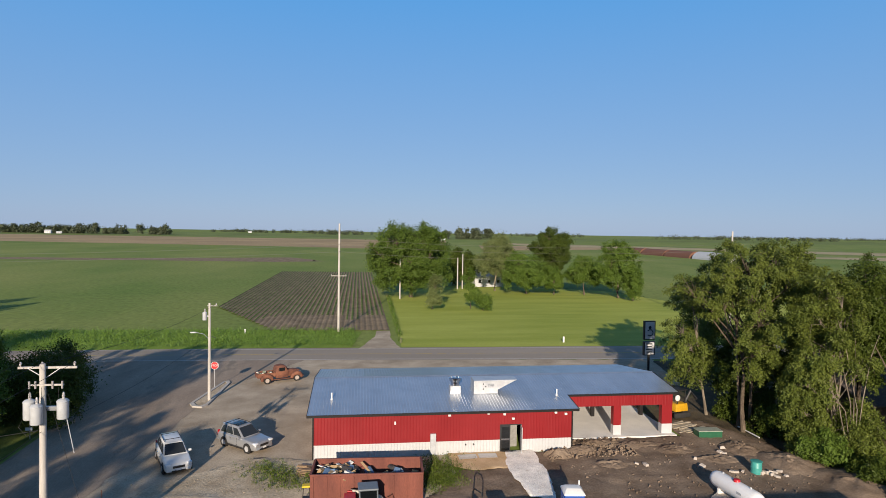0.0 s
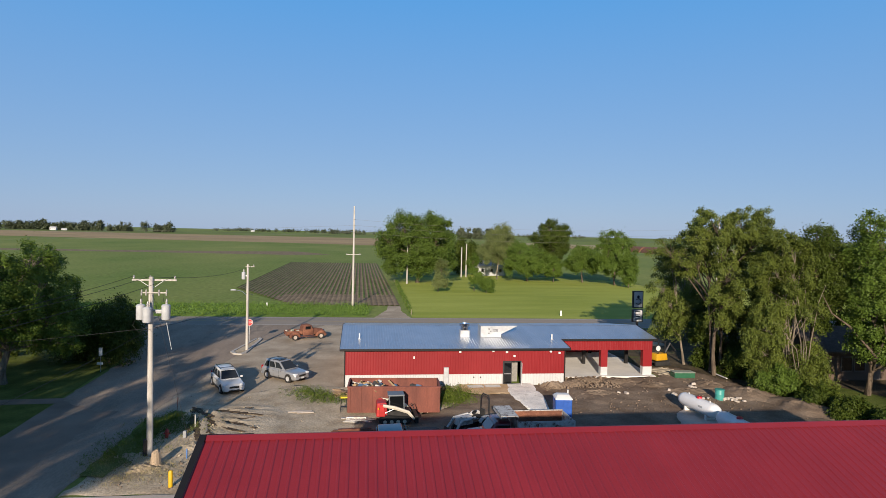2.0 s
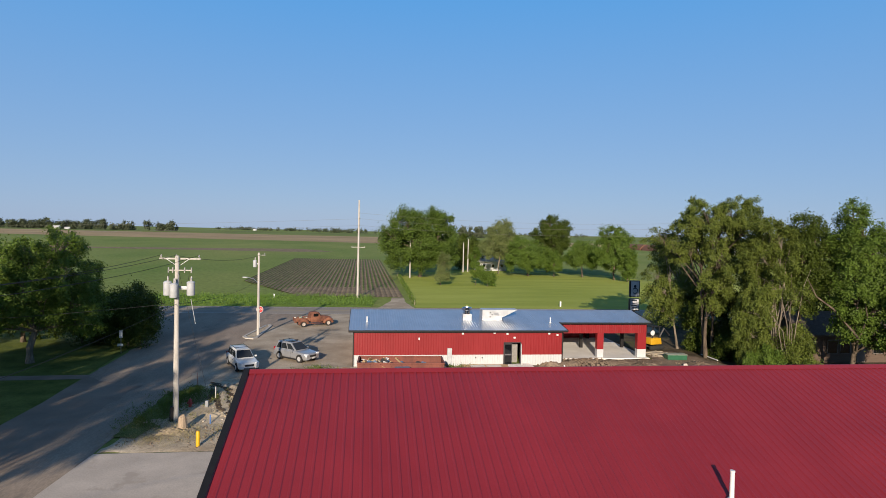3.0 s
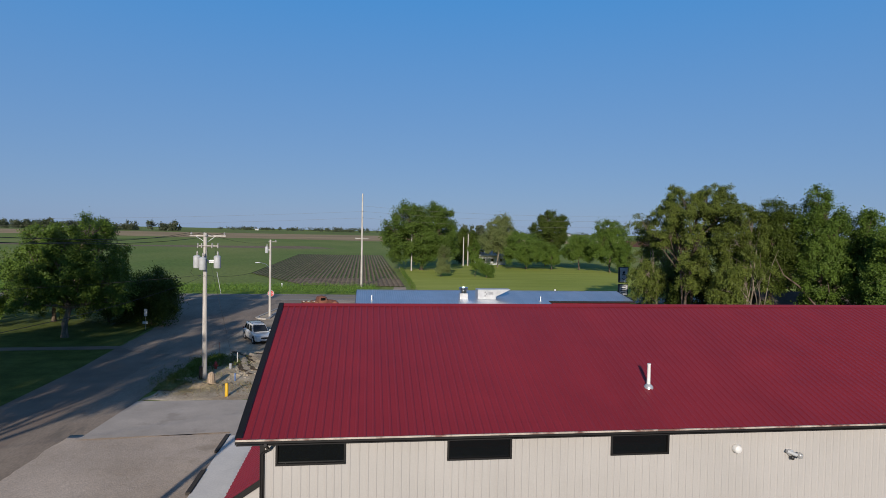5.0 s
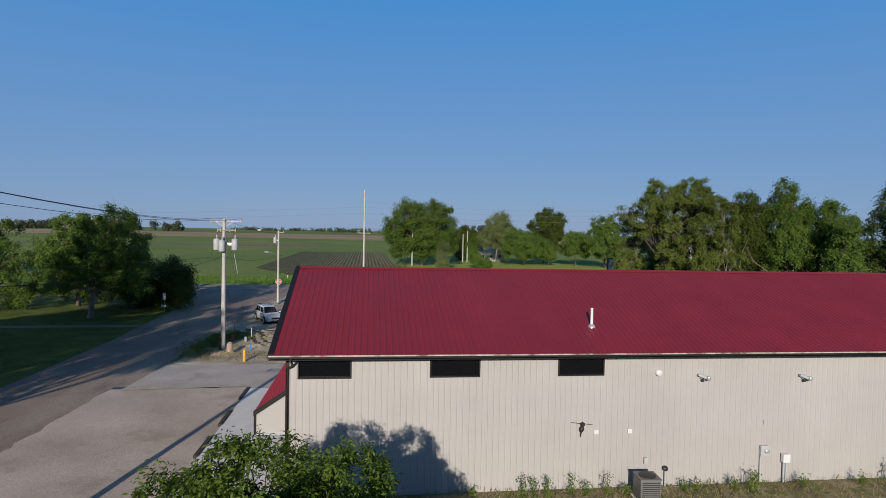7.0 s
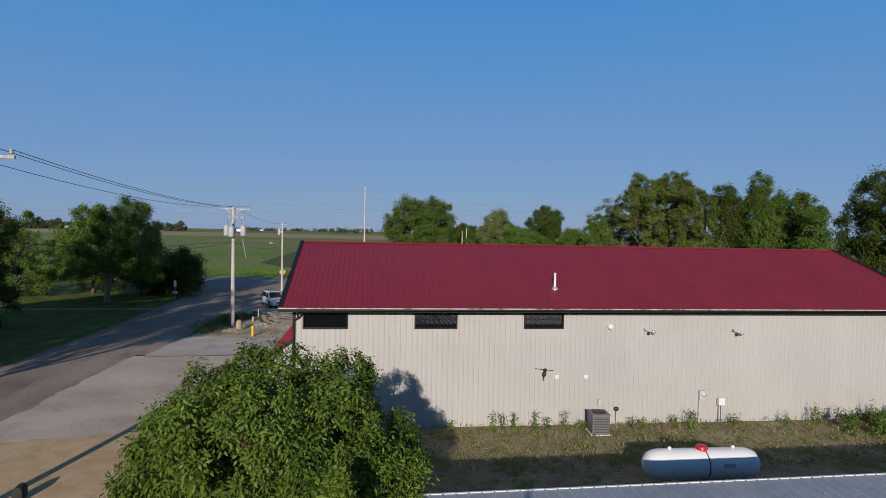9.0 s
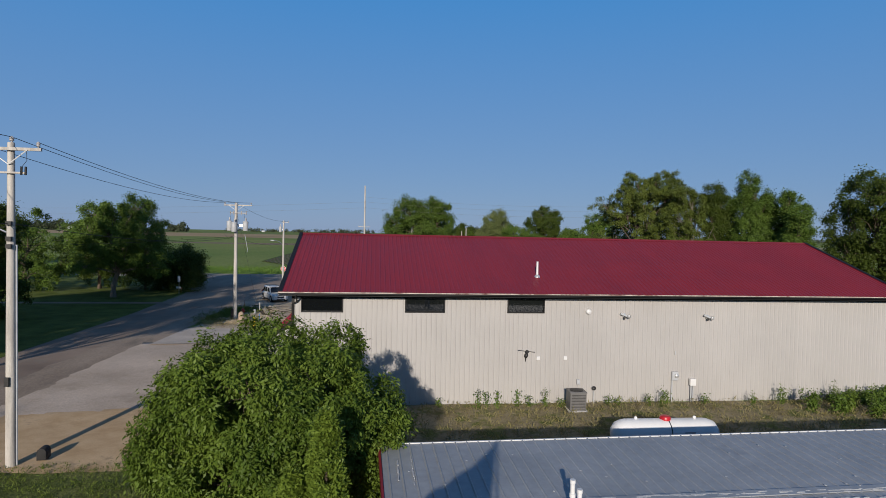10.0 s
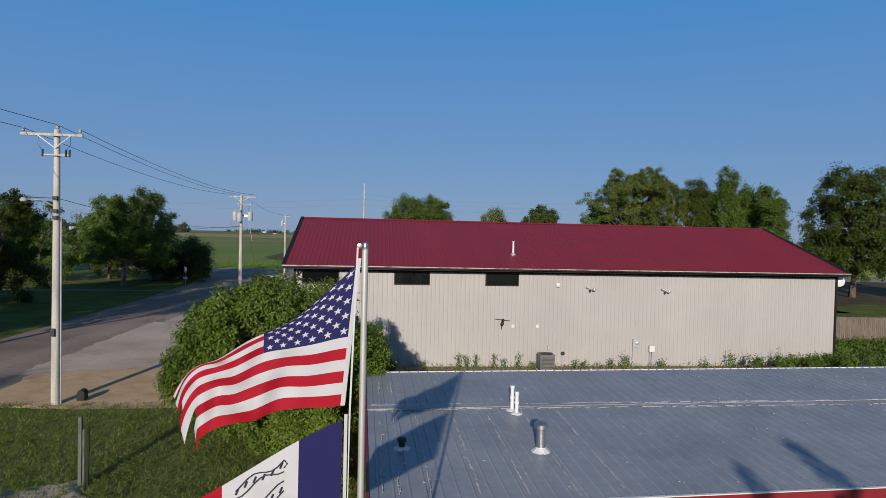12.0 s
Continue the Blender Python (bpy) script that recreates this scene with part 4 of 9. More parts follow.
# ---- trees ----
def leaf_cloud(name, centres, n, spread, size, material, seed, droop=0.3, ratio=0.45, outward=0.6, sides=4, rosette=0.0):
    """n small leaves gathered round the clump centres, folded or, with three sides, plain; droop turns their tips down, rosette away from the clump."""
    rng = np.random.default_rng(seed)
    c = np.asarray(centres, dtype=np.float64)
    k = rng.integers(0, len(c), n)
    p = c[k, :3] + rng.normal(0, 1, (n, 3)) * spread * c[k, 3:4]
    d = rng.normal(0, 1, (n, 3))
    if rosette:
        away = p - c[k, :3] + np.array([0, 0, 0.4 * spread])
        d = d * (1 - rosette) + 1.6 * rosette * away / (np.linalg.norm(away, axis=1, keepdims=True) + 1e-6)
    d[:, 2] -= droop * 2
    mid = c[:, :3].mean(axis=0)
    out = p - mid
    out /= np.linalg.norm(out, axis=1, keepdims=True) + 1e-6
    face = rng.normal(0, 0.7, (n, 3)) + outward * out + np.array([0, 0, 0.55 * outward])
    face /= np.linalg.norm(face, axis=1, keepdims=True) + 1e-9
    d -= face * (d * face).sum(axis=1, keepdims=True)
    d /= np.linalg.norm(d, axis=1, keepdims=True) + 1e-9
    s = np.cross(d, face)
    u = face
    ln = size * rng.uniform(0.6, 1.3, (n, 1))
    wd = ln * ratio
    v = np.empty((n, sides, 3))
    v[:, 0] = p
    if sides == 3:
        v[:, 1] = p + d * ln * 0.8 + s * wd * 0.6
        v[:, 2] = p + d * ln * 0.9 - s * wd * 0.6 - u * ln * 0.12
    else:
        v[:, 1] = p + d * ln * 0.5 + s * wd * 0.5 + u * wd * 0.15
        v[:, 2] = p + d * ln - u * ln * 0.12
        v[:, 3] = p + d * ln * 0.5 - s * wd * 0.5 + u * wd * 0.15
    v[:, :, 2] = np.maximum(v[:, :, 2], 0.03)
    me = bpy.data.meshes.new(name)
    me.vertices.add(sides * n)
    me.vertices.foreach_set("co", v.reshape(-1))
    me.loops.add(sides * n)
    me.loops.foreach_set("vertex_index", np.arange(sides * n, dtype=np.int32))
    me.polygons.add(n)
    me.polygons.foreach_set("loop_start", np.arange(0, sides * n, sides, dtype=np.int32))
    me.polygons.foreach_set("loop_total", np.full(n, sides, dtype=np.int32))
    me.update(calc_edges=True)
    me.materials.append(material)
    return me


def crown_clumps(rng, base, height, r, low, lobes=9, per=16, squash=1.0, top_heavy=0.0, dome=3.0):
    """Clump centres on the outsides of a number of uneven lobes that make up a crown from low to height."""
    out, tips = [], []
    mid = (low + height) / 2
    half = (height - low) / 2
    for i in range(lobes):
        a = 2.4 * i + rng.uniform(-0.4, 0.4)
        h = -0.75 + 1.6 * (i + 0.5) / lobes
        w = math.sqrt(max(0.05, 1 - (h - top_heavy) ** 2 * 0.8)) * rng.uniform(0.45, 0.72)
        c = np.array([math.cos(a) * r * w, math.sin(a) * r * w * squash, mid + half * h * 0.72])
        lr = r * rng.uniform(0.36, 0.52)
        tips.append(c)
        for _ in range(per):
            d = rng.normal(0, 1, 3)
            d /= np.linalg.norm(d)
            q = c + d * np.array([lr, lr, min(lr, half * 0.75)]) * rng.uniform(0.55, 1.08)
            out.append((base[0] + q[0], base[1] + q[1], max(0.3, q[2]), rng.uniform(0.6, 1.3)))
    zs = [q[2] for q in out]
    a, b = min(zs), max(zs)
    fit_z = lambda z: low + (z - a) / (b - a) * (height - low)
    kept = []
    for x, y, z, k in out:
        z = fit_z(z)
        f = (z - low) / (height - low)
        most = r * max(0.08, 1 - f ** dome) ** 0.5 * (1.0 if low < 0.5 else min(1.0, 0.55 + 2.2 * f))
        d = math.hypot(x - base[0], y - base[1])
        g = 1.0 if d <= most else most / d * rng.uniform(0.8, 1.02)
        kept.append((base[0] + (x - base[0]) * g, base[1] + (y - base[1]) * g, z, k))
    out = kept
    tips = [np.array([t[0], t[1], fit_z(t[2])]) for t in tips]
    return out, [(base[0] + t[0], base[1] + t[1], t[2]) for t in tips]


def tree(name, at, height, r, low, n, size, leaves, label, seed, trunk_r=None, lobes=9, per=16, spread=0.5, droop=0.3, wood=None, squash=1.0, group="trees", fork=0.35, stems=1, category="tree", ratio=0.5, lean=(0, 0), top_heavy=0.0, dome=3.0, twig=0.0, gaps=0.12):
    """A tree: tapered trunk, limbs that reach into the lobes of its crown, and a crown of many small leaves."""
    rng = np.random.default_rng(seed)
    t = thing(name, label, category, group, at=(at[0], at[1], 0))
    clumps, tips = crown_clumps(rng, lean, height, r, low, lobes, per, squash, top_heavy, dome)
    tr = trunk_r or height * 0.022
    g = Geo()
    for s in range(stems):
        off = Vector((0, 0, 0)) if stems == 1 else Vector((math.cos(2.1 * s) * tr * 2.2, math.sin(2.1 * s) * tr * 2.2, 0))
        top = Vector((lean[0] * 0.8 + rng.uniform(-0.1, 0.1) * r + off.x * 3, lean[1] * 0.8 + rng.uniform(-0.1, 0.1) * r + off.y * 3, height * 0.72))
        pts, rs = [], []
        for i in range(6):
            f = i / 5
            pts.append(off.lerp(top, f) + Vector((rng.uniform(-1, 1), rng.uniform(-1, 1), 0)) * tr * 1.2 * f)
            rs.append(tr * (1.25 if i == 0 else 1 - 0.8 * f))
        pts[0].z = -0.1
        g.tube(pts, rs, 8)
        for i, q in enumerate(tips):
            if stems > 1 and i % stems != s:
                continue
            q = Vector(q)
            h = max(low * 0.7, min(q.z * rng.uniform(0.45, 0.7), height * 0.65))
            st = off.lerp(top, h / top.z)
            m = st.lerp(q, 0.5) + Vector((rng.uniform(-0.15, 0.15) * r, rng.uniform(-0.15, 0.15) * r, 0.06 * height))
            rr = tr * fork * (1.2 - 0.6 * h / height)
            g.tube([st, m, q], [rr, rr * 0.65, rr * 0.2], 5)
            for c in [c for c in clumps if (Vector(c[:3]) - q).length < r * 0.5][:5]:
                e = Vector(c[:3])
                g.tube([q.lerp(m, 0.3), q.lerp(e, 0.5) + Vector((0, 0, 0.05 * r)), e], [rr * 0.35, rr * 0.22, rr * 0.08], 4)
    if twig:                       # sprays of leaves along twigs that reach outwards and hang
        mid = Vector((lean[0], lean[1], (low + height) * 0.45))
        sprays = []
        for c in clumps:
            if noise.noise((c[0] * 2.2 / r + seed, c[1] * 2.2 / r, c[2] * 2.6 / r)) < gaps * 2 - 0.55:
                continue
            d = (Vector(c[:3]) - mid).normalized() + Vector((rng.uniform(-0.5, 0.5), rng.uniform(-0.5, 0.5), rng.uniform(0.0, 0.5)))
            d.normalize()
            for q in range(7):
                f = q / 6
                e = Vector(c[:3]) + d * twig * (f - 0.35) + Vector((0, 0, -twig * droop * 0.75 * f * f))
                sprays.append((e.x, e.y, max(0.15, e.z), 1.15 - 0.7 * f))
        clumps = sprays
    part("trunk", g, wood or bark, t, smooth=True, fix=False)
    part("crown", leaf_cloud("crown", clumps, 2 * n, spread, size * 0.74, leaves, seed, droop, ratio, sides=3), leaves, t, kind="stuff")
    return t



def shaped_tree(name, at, turn, lobes, n, size, leaves, label, seed, trunk_r=0.3, wood=None, spread=0.3, droop=0.3, ratio=0.55, stems=1, group="trees", per=26, twig=0.0, both=True, thin=0.0, limbs=(), rosette=0.0):
    """A tree whose crown is a set of uneven lobes (sideways, height, half width, half height), turned by turn degrees: trunk, limbs that fork into every lobe, and many small leaves."""
    rng = np.random.default_rng(seed)
    t = thing(name, label, "tree", group, at=(at[0], at[1], 0), rz=turn)
    wide = max(abs(q[0]) + q[2] for q in lobes)
    size_of = sum(q[2] * q[3] for q in lobes) / len(lobes)
    balls = []
    for k, (s, z, rs, rz) in enumerate(lobes):
        room = math.sqrt(max(0.0, wide * wide - s * s)) * rng.uniform(0.30, 0.55)
        sides = (-1, 1) if both and room > 0.45 * rs else ((-1) ** k * 0.6,)
        balls += [(s, q * room, z, rs, rz) for q in sides]
    clumps = []
    for x, y, z, rs, rz in balls:
        for _ in range(max(8, int(per * rs * rz / size_of))):
            d = rng.normal(0, 1, 3)
            d /= np.linalg.norm(d)
            k = (0.70 + 0.34 * rng.random()) * (1 + 0.22 * noise.noise((x + d[0] * 1.7 + seed, y + d[1] * 1.7, z + d[2] * 1.7)))
            c = (x + d[0] * rs * k, y + d[1] * rs * k, max(0.25, z + d[2] * rz * k))
            if thin and noise.noise((c[0] * 0.8 + seed, c[1] * 0.8, c[2] * 0.8)) < thin - 0.5:
                continue
            clumps.append((*c, rng.uniform(0.6, 1.3)))
    high = max(z for _, _, z, _, _ in balls)
    g = Geo()
    foot = [Vector((0, 0, -0.1))] if stems == 1 else [Vector((math.cos(2.3 * k) * trunk_r * 3, math.sin(2.3 * k) * trunk_r * 3, -0.1)) for k in range(stems)]
    tops = []
    for k, f in enumerate(foot):
        mine = balls[k::stems]
        top = Vector((sum(b[0] for b in mine) / len(mine) * 0.8, sum(b[1] for b in mine) / len(mine) * 0.8, high * rng.uniform(0.78, 0.92)))
        pts = [f.lerp(top, q / 6) + Vector((rng.uniform(-1, 1), rng.uniform(-1, 1), 0)) * trunk_r * 0.9 * (q > 0) for q in range(7)]
        tops.append(pts)
        g.tube(pts, [trunk_r * (1.3 if q == 0 else 1 - 0.13 * q) for q in range(7)], 8)
    for i, (x, y, z, rs, rz) in enumerate(balls):
        pts = tops[i % len(foot)]
        q = Vector((x, y, z))
        start = min(pts, key=lambda v: abs(v.z - max(0.9, z * 0.62)))
        m = start.lerp(q, 0.5) + Vector((rng.uniform(-0.2, 0.2) * rs, rng.uniform(-0.2, 0.2) * rs, 0.12 * rs))
        rr = trunk_r * 0.42
        g.tube([start, m, q], [rr, rr * 0.7, rr * 0.3], 5)
        for c in [c for c in clumps if (Vector(c[:3]) - q).length < max(rs, rz) * 1.1][:9]:
            e = Vector(c[:3])
            g.tube([m.lerp(q, 0.6), q.lerp(e, 0.45) + Vector((0, 0, 0.08 * rs)), e], [rr * 0.42, rr * 0.24, rr * 0.08], 4)
    for r0, *pts in limbs:         # bare limbs that show against the crown
        g.tube(pts, [r0 * (1 - 0.75 * k / (len(pts) - 1)) for k in range(len(pts))], 7)
    if twig:                       # strands of leaves that arch outwards and hang
        mid = Vector((0, 0, high * 0.6))
        strands = []
        for c in clumps:
            d = (Vector(c[:3]) - mid).normalized() + Vector((rng.uniform(-0.5, 0.5), rng.uniform(-0.5, 0.5), rng.uniform(0.0, 0.4)))
            d.normalize()
            for q in range(6):
                f = q / 5
                e = Vector(c[:3]) + d * twig * (f - 0.5) + Vector((0, 0, -twig * droop * f * f))
                strands.append((e.x, e.y, max(0.15, e.z), 1.15 - 0.6 * f))
        clumps = strands
    part("trunk", g, wood or bark, t, smooth=True, fix=False)
    part("crown", leaf_cloud("crown", clumps, n, spread, size, leaves, seed, droop, ratio, 0.8, 4 if rosette else 3, rosette), leaves, t, kind="stuff")
    return t


# beside the side road
shaped_tree("tree", (-26.3, 42.3), 25.1, [(-1.6, 9.5, 1.6, 1.45), (2.3, 10.2, 1.9, 1.5), (0.0, 9.2, 1.9, 1.4), (-2.7, 7.3, 2.0, 1.9), (-0.2, 6.6, 2.8, 1.9), (2.9, 7.5, 2.4, 2.0), (-1.9, 5.0, 2.4, 1.4), (0.9, 4.8, 2.6, 1.2), (3.7, 5.2, 2.0, 1.6), (-3.1, 3.5, 1.2, 0.8), (3.9, 3.4, 1.6, 0.9)],
            100000, 0.19, leaf_mid, "broad green shade tree beside the side road", 11, 0.32, pale_bark, spread=0.26, per=30)
tree("shrub", (-21.2, 50.0), 5.5, 3.3, 0.2, 12000, 0.28, leaf_dark, "dark rounded shrub at the road's edge", 12, 0.12, lobes=9, per=16, spread=0.4, category="shrub", group="shrubs")
tree("shrub", (-23.6, 56.2), 5.4, 3.4, 0.2, 12000, 0.28, leaf_dark, "dark rounded shrub at the road's edge", 13, 0.12, lobes=9, per=16, spread=0.4, category="shrub", group="shrubs")
tree("shrub", (-26.2, 51.6), 5.2, 3.4, 0.2, 12000, 0.28, leaf_dark, "dark rounded shrub behind the shade tree", 75, 0.12, lobes=9, per=16, spread=0.4, category="shrub", group="shrubs")
tree("tree", (-32, 52), 8.5, 4.4, 0.6, 12000, 0.30, leaf_dark, "dark green tree behind the shade tree", 14, 0.25, spread=0.30, twig=0.9, gaps=0.10)
tree("tree", (-39, 48), 9.6, 5.4, 0.8, 13000, 0.30, leaf_mid, "green tree on the shaded lawn", 15, 0.28, spread=0.30, twig=0.9, gaps=0.10)
tree("tree", (-50, 60), 10.5, 6.0, 1.0, 11000, 0.42, leaf_dark, "dark green tree at the field's edge", 61, 0.3)
tree("tree", (-30.8, 25.5), 9.8, 5.0, 0.3, 22000, 0.30, leaf_dark, "dark unseen high-crowned tree added to shade the side road", 16, 0.3, spread=0.30, twig=0.9, gaps=0.10)
tree("tree", (-28.6, 8), 22.5, 5.6, 3.0, 26000, 0.30, leaf_dark, "tall dark unseen high-crowned tree added to shade the side road", 17, 0.45, lobes=18, per=16, spread=0.30, twig=0.9, gaps=0.10)
tree("tree", (-80, 97), 13.0, 5.0, 1.0, 8000, 0.45, leaf_mid, "tree at the field's edge by the highway", 67, 0.3)
tree("tree", (-73, 93), 11.5, 4.5, 1.0, 7000, 0.45, leaf_mid, "tree at the field's edge by the highway", 68, 0.3)
# The next two stand out of view, placed and shaped to shade the road.
tree("tree", (-25.6, -3), 16.5, 5.4, 3.0, 22000, 0.30, leaf_dark, "tall unseen tree added to shade road and lawn", 69, 0.36, spread=0.30, twig=0.9, gaps=0.10)
tree("tree", (-22.4, -14), 18.5, 5.8, 10.5, 22000, 0.30, leaf_mid, "unseen high-crowned tree added to shade the side road", 18, 0.32, spread=0.30, twig=0.9, gaps=0.10)
tree("tree", (-37, 13), 10.0, 5.0, 0.6, 12000, 0.30, leaf_dark, "dark tree on the shaded lawn", 19, 0.32, spread=0.30, twig=0.9, gaps=0.10)

# Unseen trees, added south-west of the view to shade road and lawn.
tree("tree", (-31, -2), 16, 6.6, 1.0, 15000, 0.42, leaf_dark, "tall unseen tree added to shade road and lawn", 42, 0.36, spread=0.4)
tree("tree", (-40, 0), 15, 6.4, 1.0, 12000, 0.42, leaf_dark, "tall unseen tree added to shade the lawn", 43, 0.36, spread=0.4)
tree("tree", (-35, -24), 17, 6.6, 1.0, 13000, 0.42, leaf_dark, "tall unseen tree added south of the shaded lawn", 44, 0.36, spread=0.4)
tree("tree", (-20.8, -40), 10.8, 3.6, 1.0, 9000, 0.36, leaf_dark, "unseen tree added to shade the road's near end", 76, 0.3, spread=0.36)
tree("tree", (-32.0, -33), 16, 6.0, 2.0, 13000, 0.42, leaf_dark, "tall unseen tree added to shade road and lawn", 45, 0.36, spread=0.4)

# willows and maples along the east side
leaf_grey = leafy("leaves_grey_green", (0.080, 0.108, 0.036), (0.215, 0.250, 0.088), 0.25)
leaf_grove = leafy("leaves_deep_green", (0.039, 0.074, 0.0115), (0.130, 0.194, 0.0325), 0.28)
WIL = dict(wood=pale_bark, droop=0.8, ratio=0.3, spread=0.27, twig=1.7, gaps=0.20)
shaped_tree("willow_tree", (37.4, 43.2), -31.5, [(-0.4, 14.5, 2.4, 1.9), (2.0, 14.7, 2.5, 1.8), (-2.0, 13.2, 1.7, 1.4), (1.0, 12.9, 3.2, 1.8), (3.2, 13.2, 1.8, 1.7), (-4.7, 12.2, 1.5, 1.1), (-3.4, 10.8, 1.6, 0.9), (-2.0, 11.2, 1.8, 1.0), (1.0, 9.8, 2.2, 1.7), (0.3, 7.2, 1.5, 1.9), (2.1, 7.6, 2.0, 2.3)],
            100000, 0.20, leaf_willow, "tall willow with drooping olive-green twigs", 21, 0.19, bark, spread=0.20, droop=0.55, ratio=0.4, stems=3, per=26, twig=1.0, thin=0.22)
shaped_tree("willow_tree", (40.4, 37.2), -36.0, [(-1.0, 12.9, 1.6, 1.3), (0.3, 12.3, 1.4, 1.4), (-1.5, 10.6, 1.7, 1.7), (0.4, 10.0, 1.5, 1.4), (-1.4, 7.7, 1.7, 1.6), (1.5, 7.2, 0.9, 1.4), (-1.9, 5.6, 1.6, 1.6), (-2.2, 3.4, 1.4, 1.4), (1.9, 2.9, 1.1, 1.3), (-1.6, 1.6, 1.4, 1.1), (-0.4, 1.3, 1.2, 1.0), (0.6, 1.2, 1.4, 1.0), (1.5, 1.3, 1.4, 1.1), (0.6, 2.6, 1.3, 1.0), (2.6, 1.0, 1.2, 0.9)],
            110000, 0.20, leaf_willow, "willow with several pale stems above the dirt yard", 22, 0.11, pale_bark, spread=0.20, droop=0.55, ratio=0.4, stems=6, per=24, twig=0.9, thin=0.24,
            limbs=[(0.05, (1.1, -1.4, 0.0), (0.4, -1.8, 3.3), (-0.1, -1.7, 6.5), (-0.5, -1.1, 9.2)), (0.05, (1.15, -1.4, 0.0), (0.9, -1.9, 4.6), (0.3, -1.9, 7.4), (-0.9, -1.7, 8.5), (-1.7, -1.3, 8.9)), (0.05, (1.2, -1.4, 0.0), (1.1, -1.9, 5.0), (1.1, -1.7, 8.9), (0.8, -1.0, 11.2)), (0.05, (1.3, -1.4, 0.0), (1.6, -1.8, 4.6), (2.1, -1.5, 8.2), (2.6, -0.9, 9.6)), (0.04, (1.2, -1.5, 0.0), (0.6, -2.0, 4.0), (-0.9, -2.0, 6.2), (-2.0, -1.6, 6.6)), (0.04, (1.3, -1.5, 0.3), (1.3, -2.0, 4.2), (0.5, -2.0, 8.6), (-0.2, -1.5, 10.4))])
shaped_tree("willow_tree", (36.6, 47.4), -29.0, [(-1.5, 10.5, 1.4, 1.2), (-2.5, 8.1, 1.3, 1.5), (-1.5, 6.3, 1.9, 1.6), (-0.4, 5.6, 1.4, 1.3), (-1.8, 4.2, 1.6, 1.1)],
            24000, 0.20, leaf_willow, "slender willow leaning over the porch end", 29, 0.13, pale_bark, spread=0.20, droop=0.7, ratio=0.4, per=22, twig=1.1, thin=0.44)
# Two added leaf masses stand in for the willows' shaded inner foliage.
tree("tree", (39.4, 45.6), 9.0, 2.7, 0.3, 15000, 0.28, leaf_dark, "dark leaf mass standing in for the willows' shaded leaves", 77, 0.14, spread=0.30, twig=0.9)
tree("tree", (42.6, 43.2), 8.5, 2.4, 0.3, 12000, 0.28, leaf_dark, "dark leaf mass standing in for the willows' shaded leaves", 78, 0.14, spread=0.30, twig=0.9)
tree("willow_tree", (45.4, 62), 13.0, 4.2, 1.0, 28000, 0.32, leaf_willow, "willow beside the highway", 23, 0.26, lobes=14, per=15, **WIL)
MAP = dict(spread=0.30, twig=0.9, gaps=0.10)
# This maple's dark leaves put the shade between the crowns into the colour.
shaped_tree("tree", (43.9, 38.6), -36.1, [(0.2, 13.3, 1.4, 1.4), (1.3, 11.8, 1.4, 1.4), (0.0, 10.6, 1.5, 1.7), (1.4, 9.2, 1.4, 1.6), (0.4, 7.1, 1.2, 1.8)],
            42000, 0.19, leaf_dark, "green maple with a crooked limb", 24, 0.22, bark, spread=0.24, per=26)
shaped_tree("tree", (46.6, 35.2), -39.6, [(-0.3, 14.3, 1.2, 1.5), (0.5, 12.7, 1.7, 1.6), (-0.7, 11.8, 1.4, 1.6), (1.2, 11.3, 1.6, 1.6), (0.1, 9.3, 2.1, 1.9), (1.5, 9.1, 1.5, 1.8), (0.0, 6.8, 1.9, 1.9), (1.6, 6.3, 1.6, 1.6), (0.2, 4.4, 1.7, 1.3), (1.7, 3.8, 1.3, 1.1)],
            75000, 0.19, leaf_mid, "tall green maple beside the brown house", 25, 0.22, bark, spread=0.24, per=26,
            limbs=[(0.13, (0.3, -0.6, 2.4), (0.3, -2.2, 3.8), (-1.6, -2.8, 6.2), (-2.9, -2.9, 7.2), (-3.6, -2.6, 8.7)), (0.10, (0.3, -1.8, 3.4), (0.9, -2.6, 5.6), (0.6, -2.6, 7.4))])
shaped_tree("tree", (49.6, 32.2), -43.1, [(-0.4, 12.3, 1.2, 1.2), (-0.7, 10.5, 1.2, 1.5), (0.0, 9.4, 1.4, 1.8), (-0.8, 7.5, 1.4, 1.8), (0.2, 5.4, 1.6, 1.8), (-0.4, 3.4, 1.5, 1.4)],
            48000, 0.19, leaf_mid, "green maple in the row", 26, 0.26, bark, spread=0.24, per=26)
shaped_tree("tree", (47.9, 28.9), -45.5, [(0.2, 10.8, 1.0, 1.1), (0.0, 9.0, 1.3, 1.5), (-0.3, 7.0, 1.5, 1.5), (0.6, 6.0, 1.5, 1.5), (0.1, 4.2, 1.6, 1.6), (0.3, 2.4, 1.6, 1.3)],
            42000, 0.19, leaf_mid, "green maple at the end of the row", 31, 0.22, bark, spread=0.24, per=26)
tree("tree", (56, 49), 14.5, 5.0, 1.5, 16000, 0.36, leaf_dark, "dark green tree behind the brown house", 32, 0.35, lobes=12, **MAP)
shaped_tree("tree", (66.4, 38.6), -41.7, [(-0.9, 13.9, 3.5, 3.0), (2.2, 14.2, 3.4, 2.8), (-3.2, 10.2, 2.8, 3.0), (-0.1, 8.9, 3.8, 3.2), (3.4, 9.4, 3.4, 3.4), (-3.7, 6.2, 2.8, 2.6), (0.7, 5.4, 4.0, 2.4), (4.0, 5.6, 3.0, 2.6)],
            90000, 0.26, leaf_dark, "big dense green tree east of the shed", 27, 0.36, bark, spread=0.34, per=34)
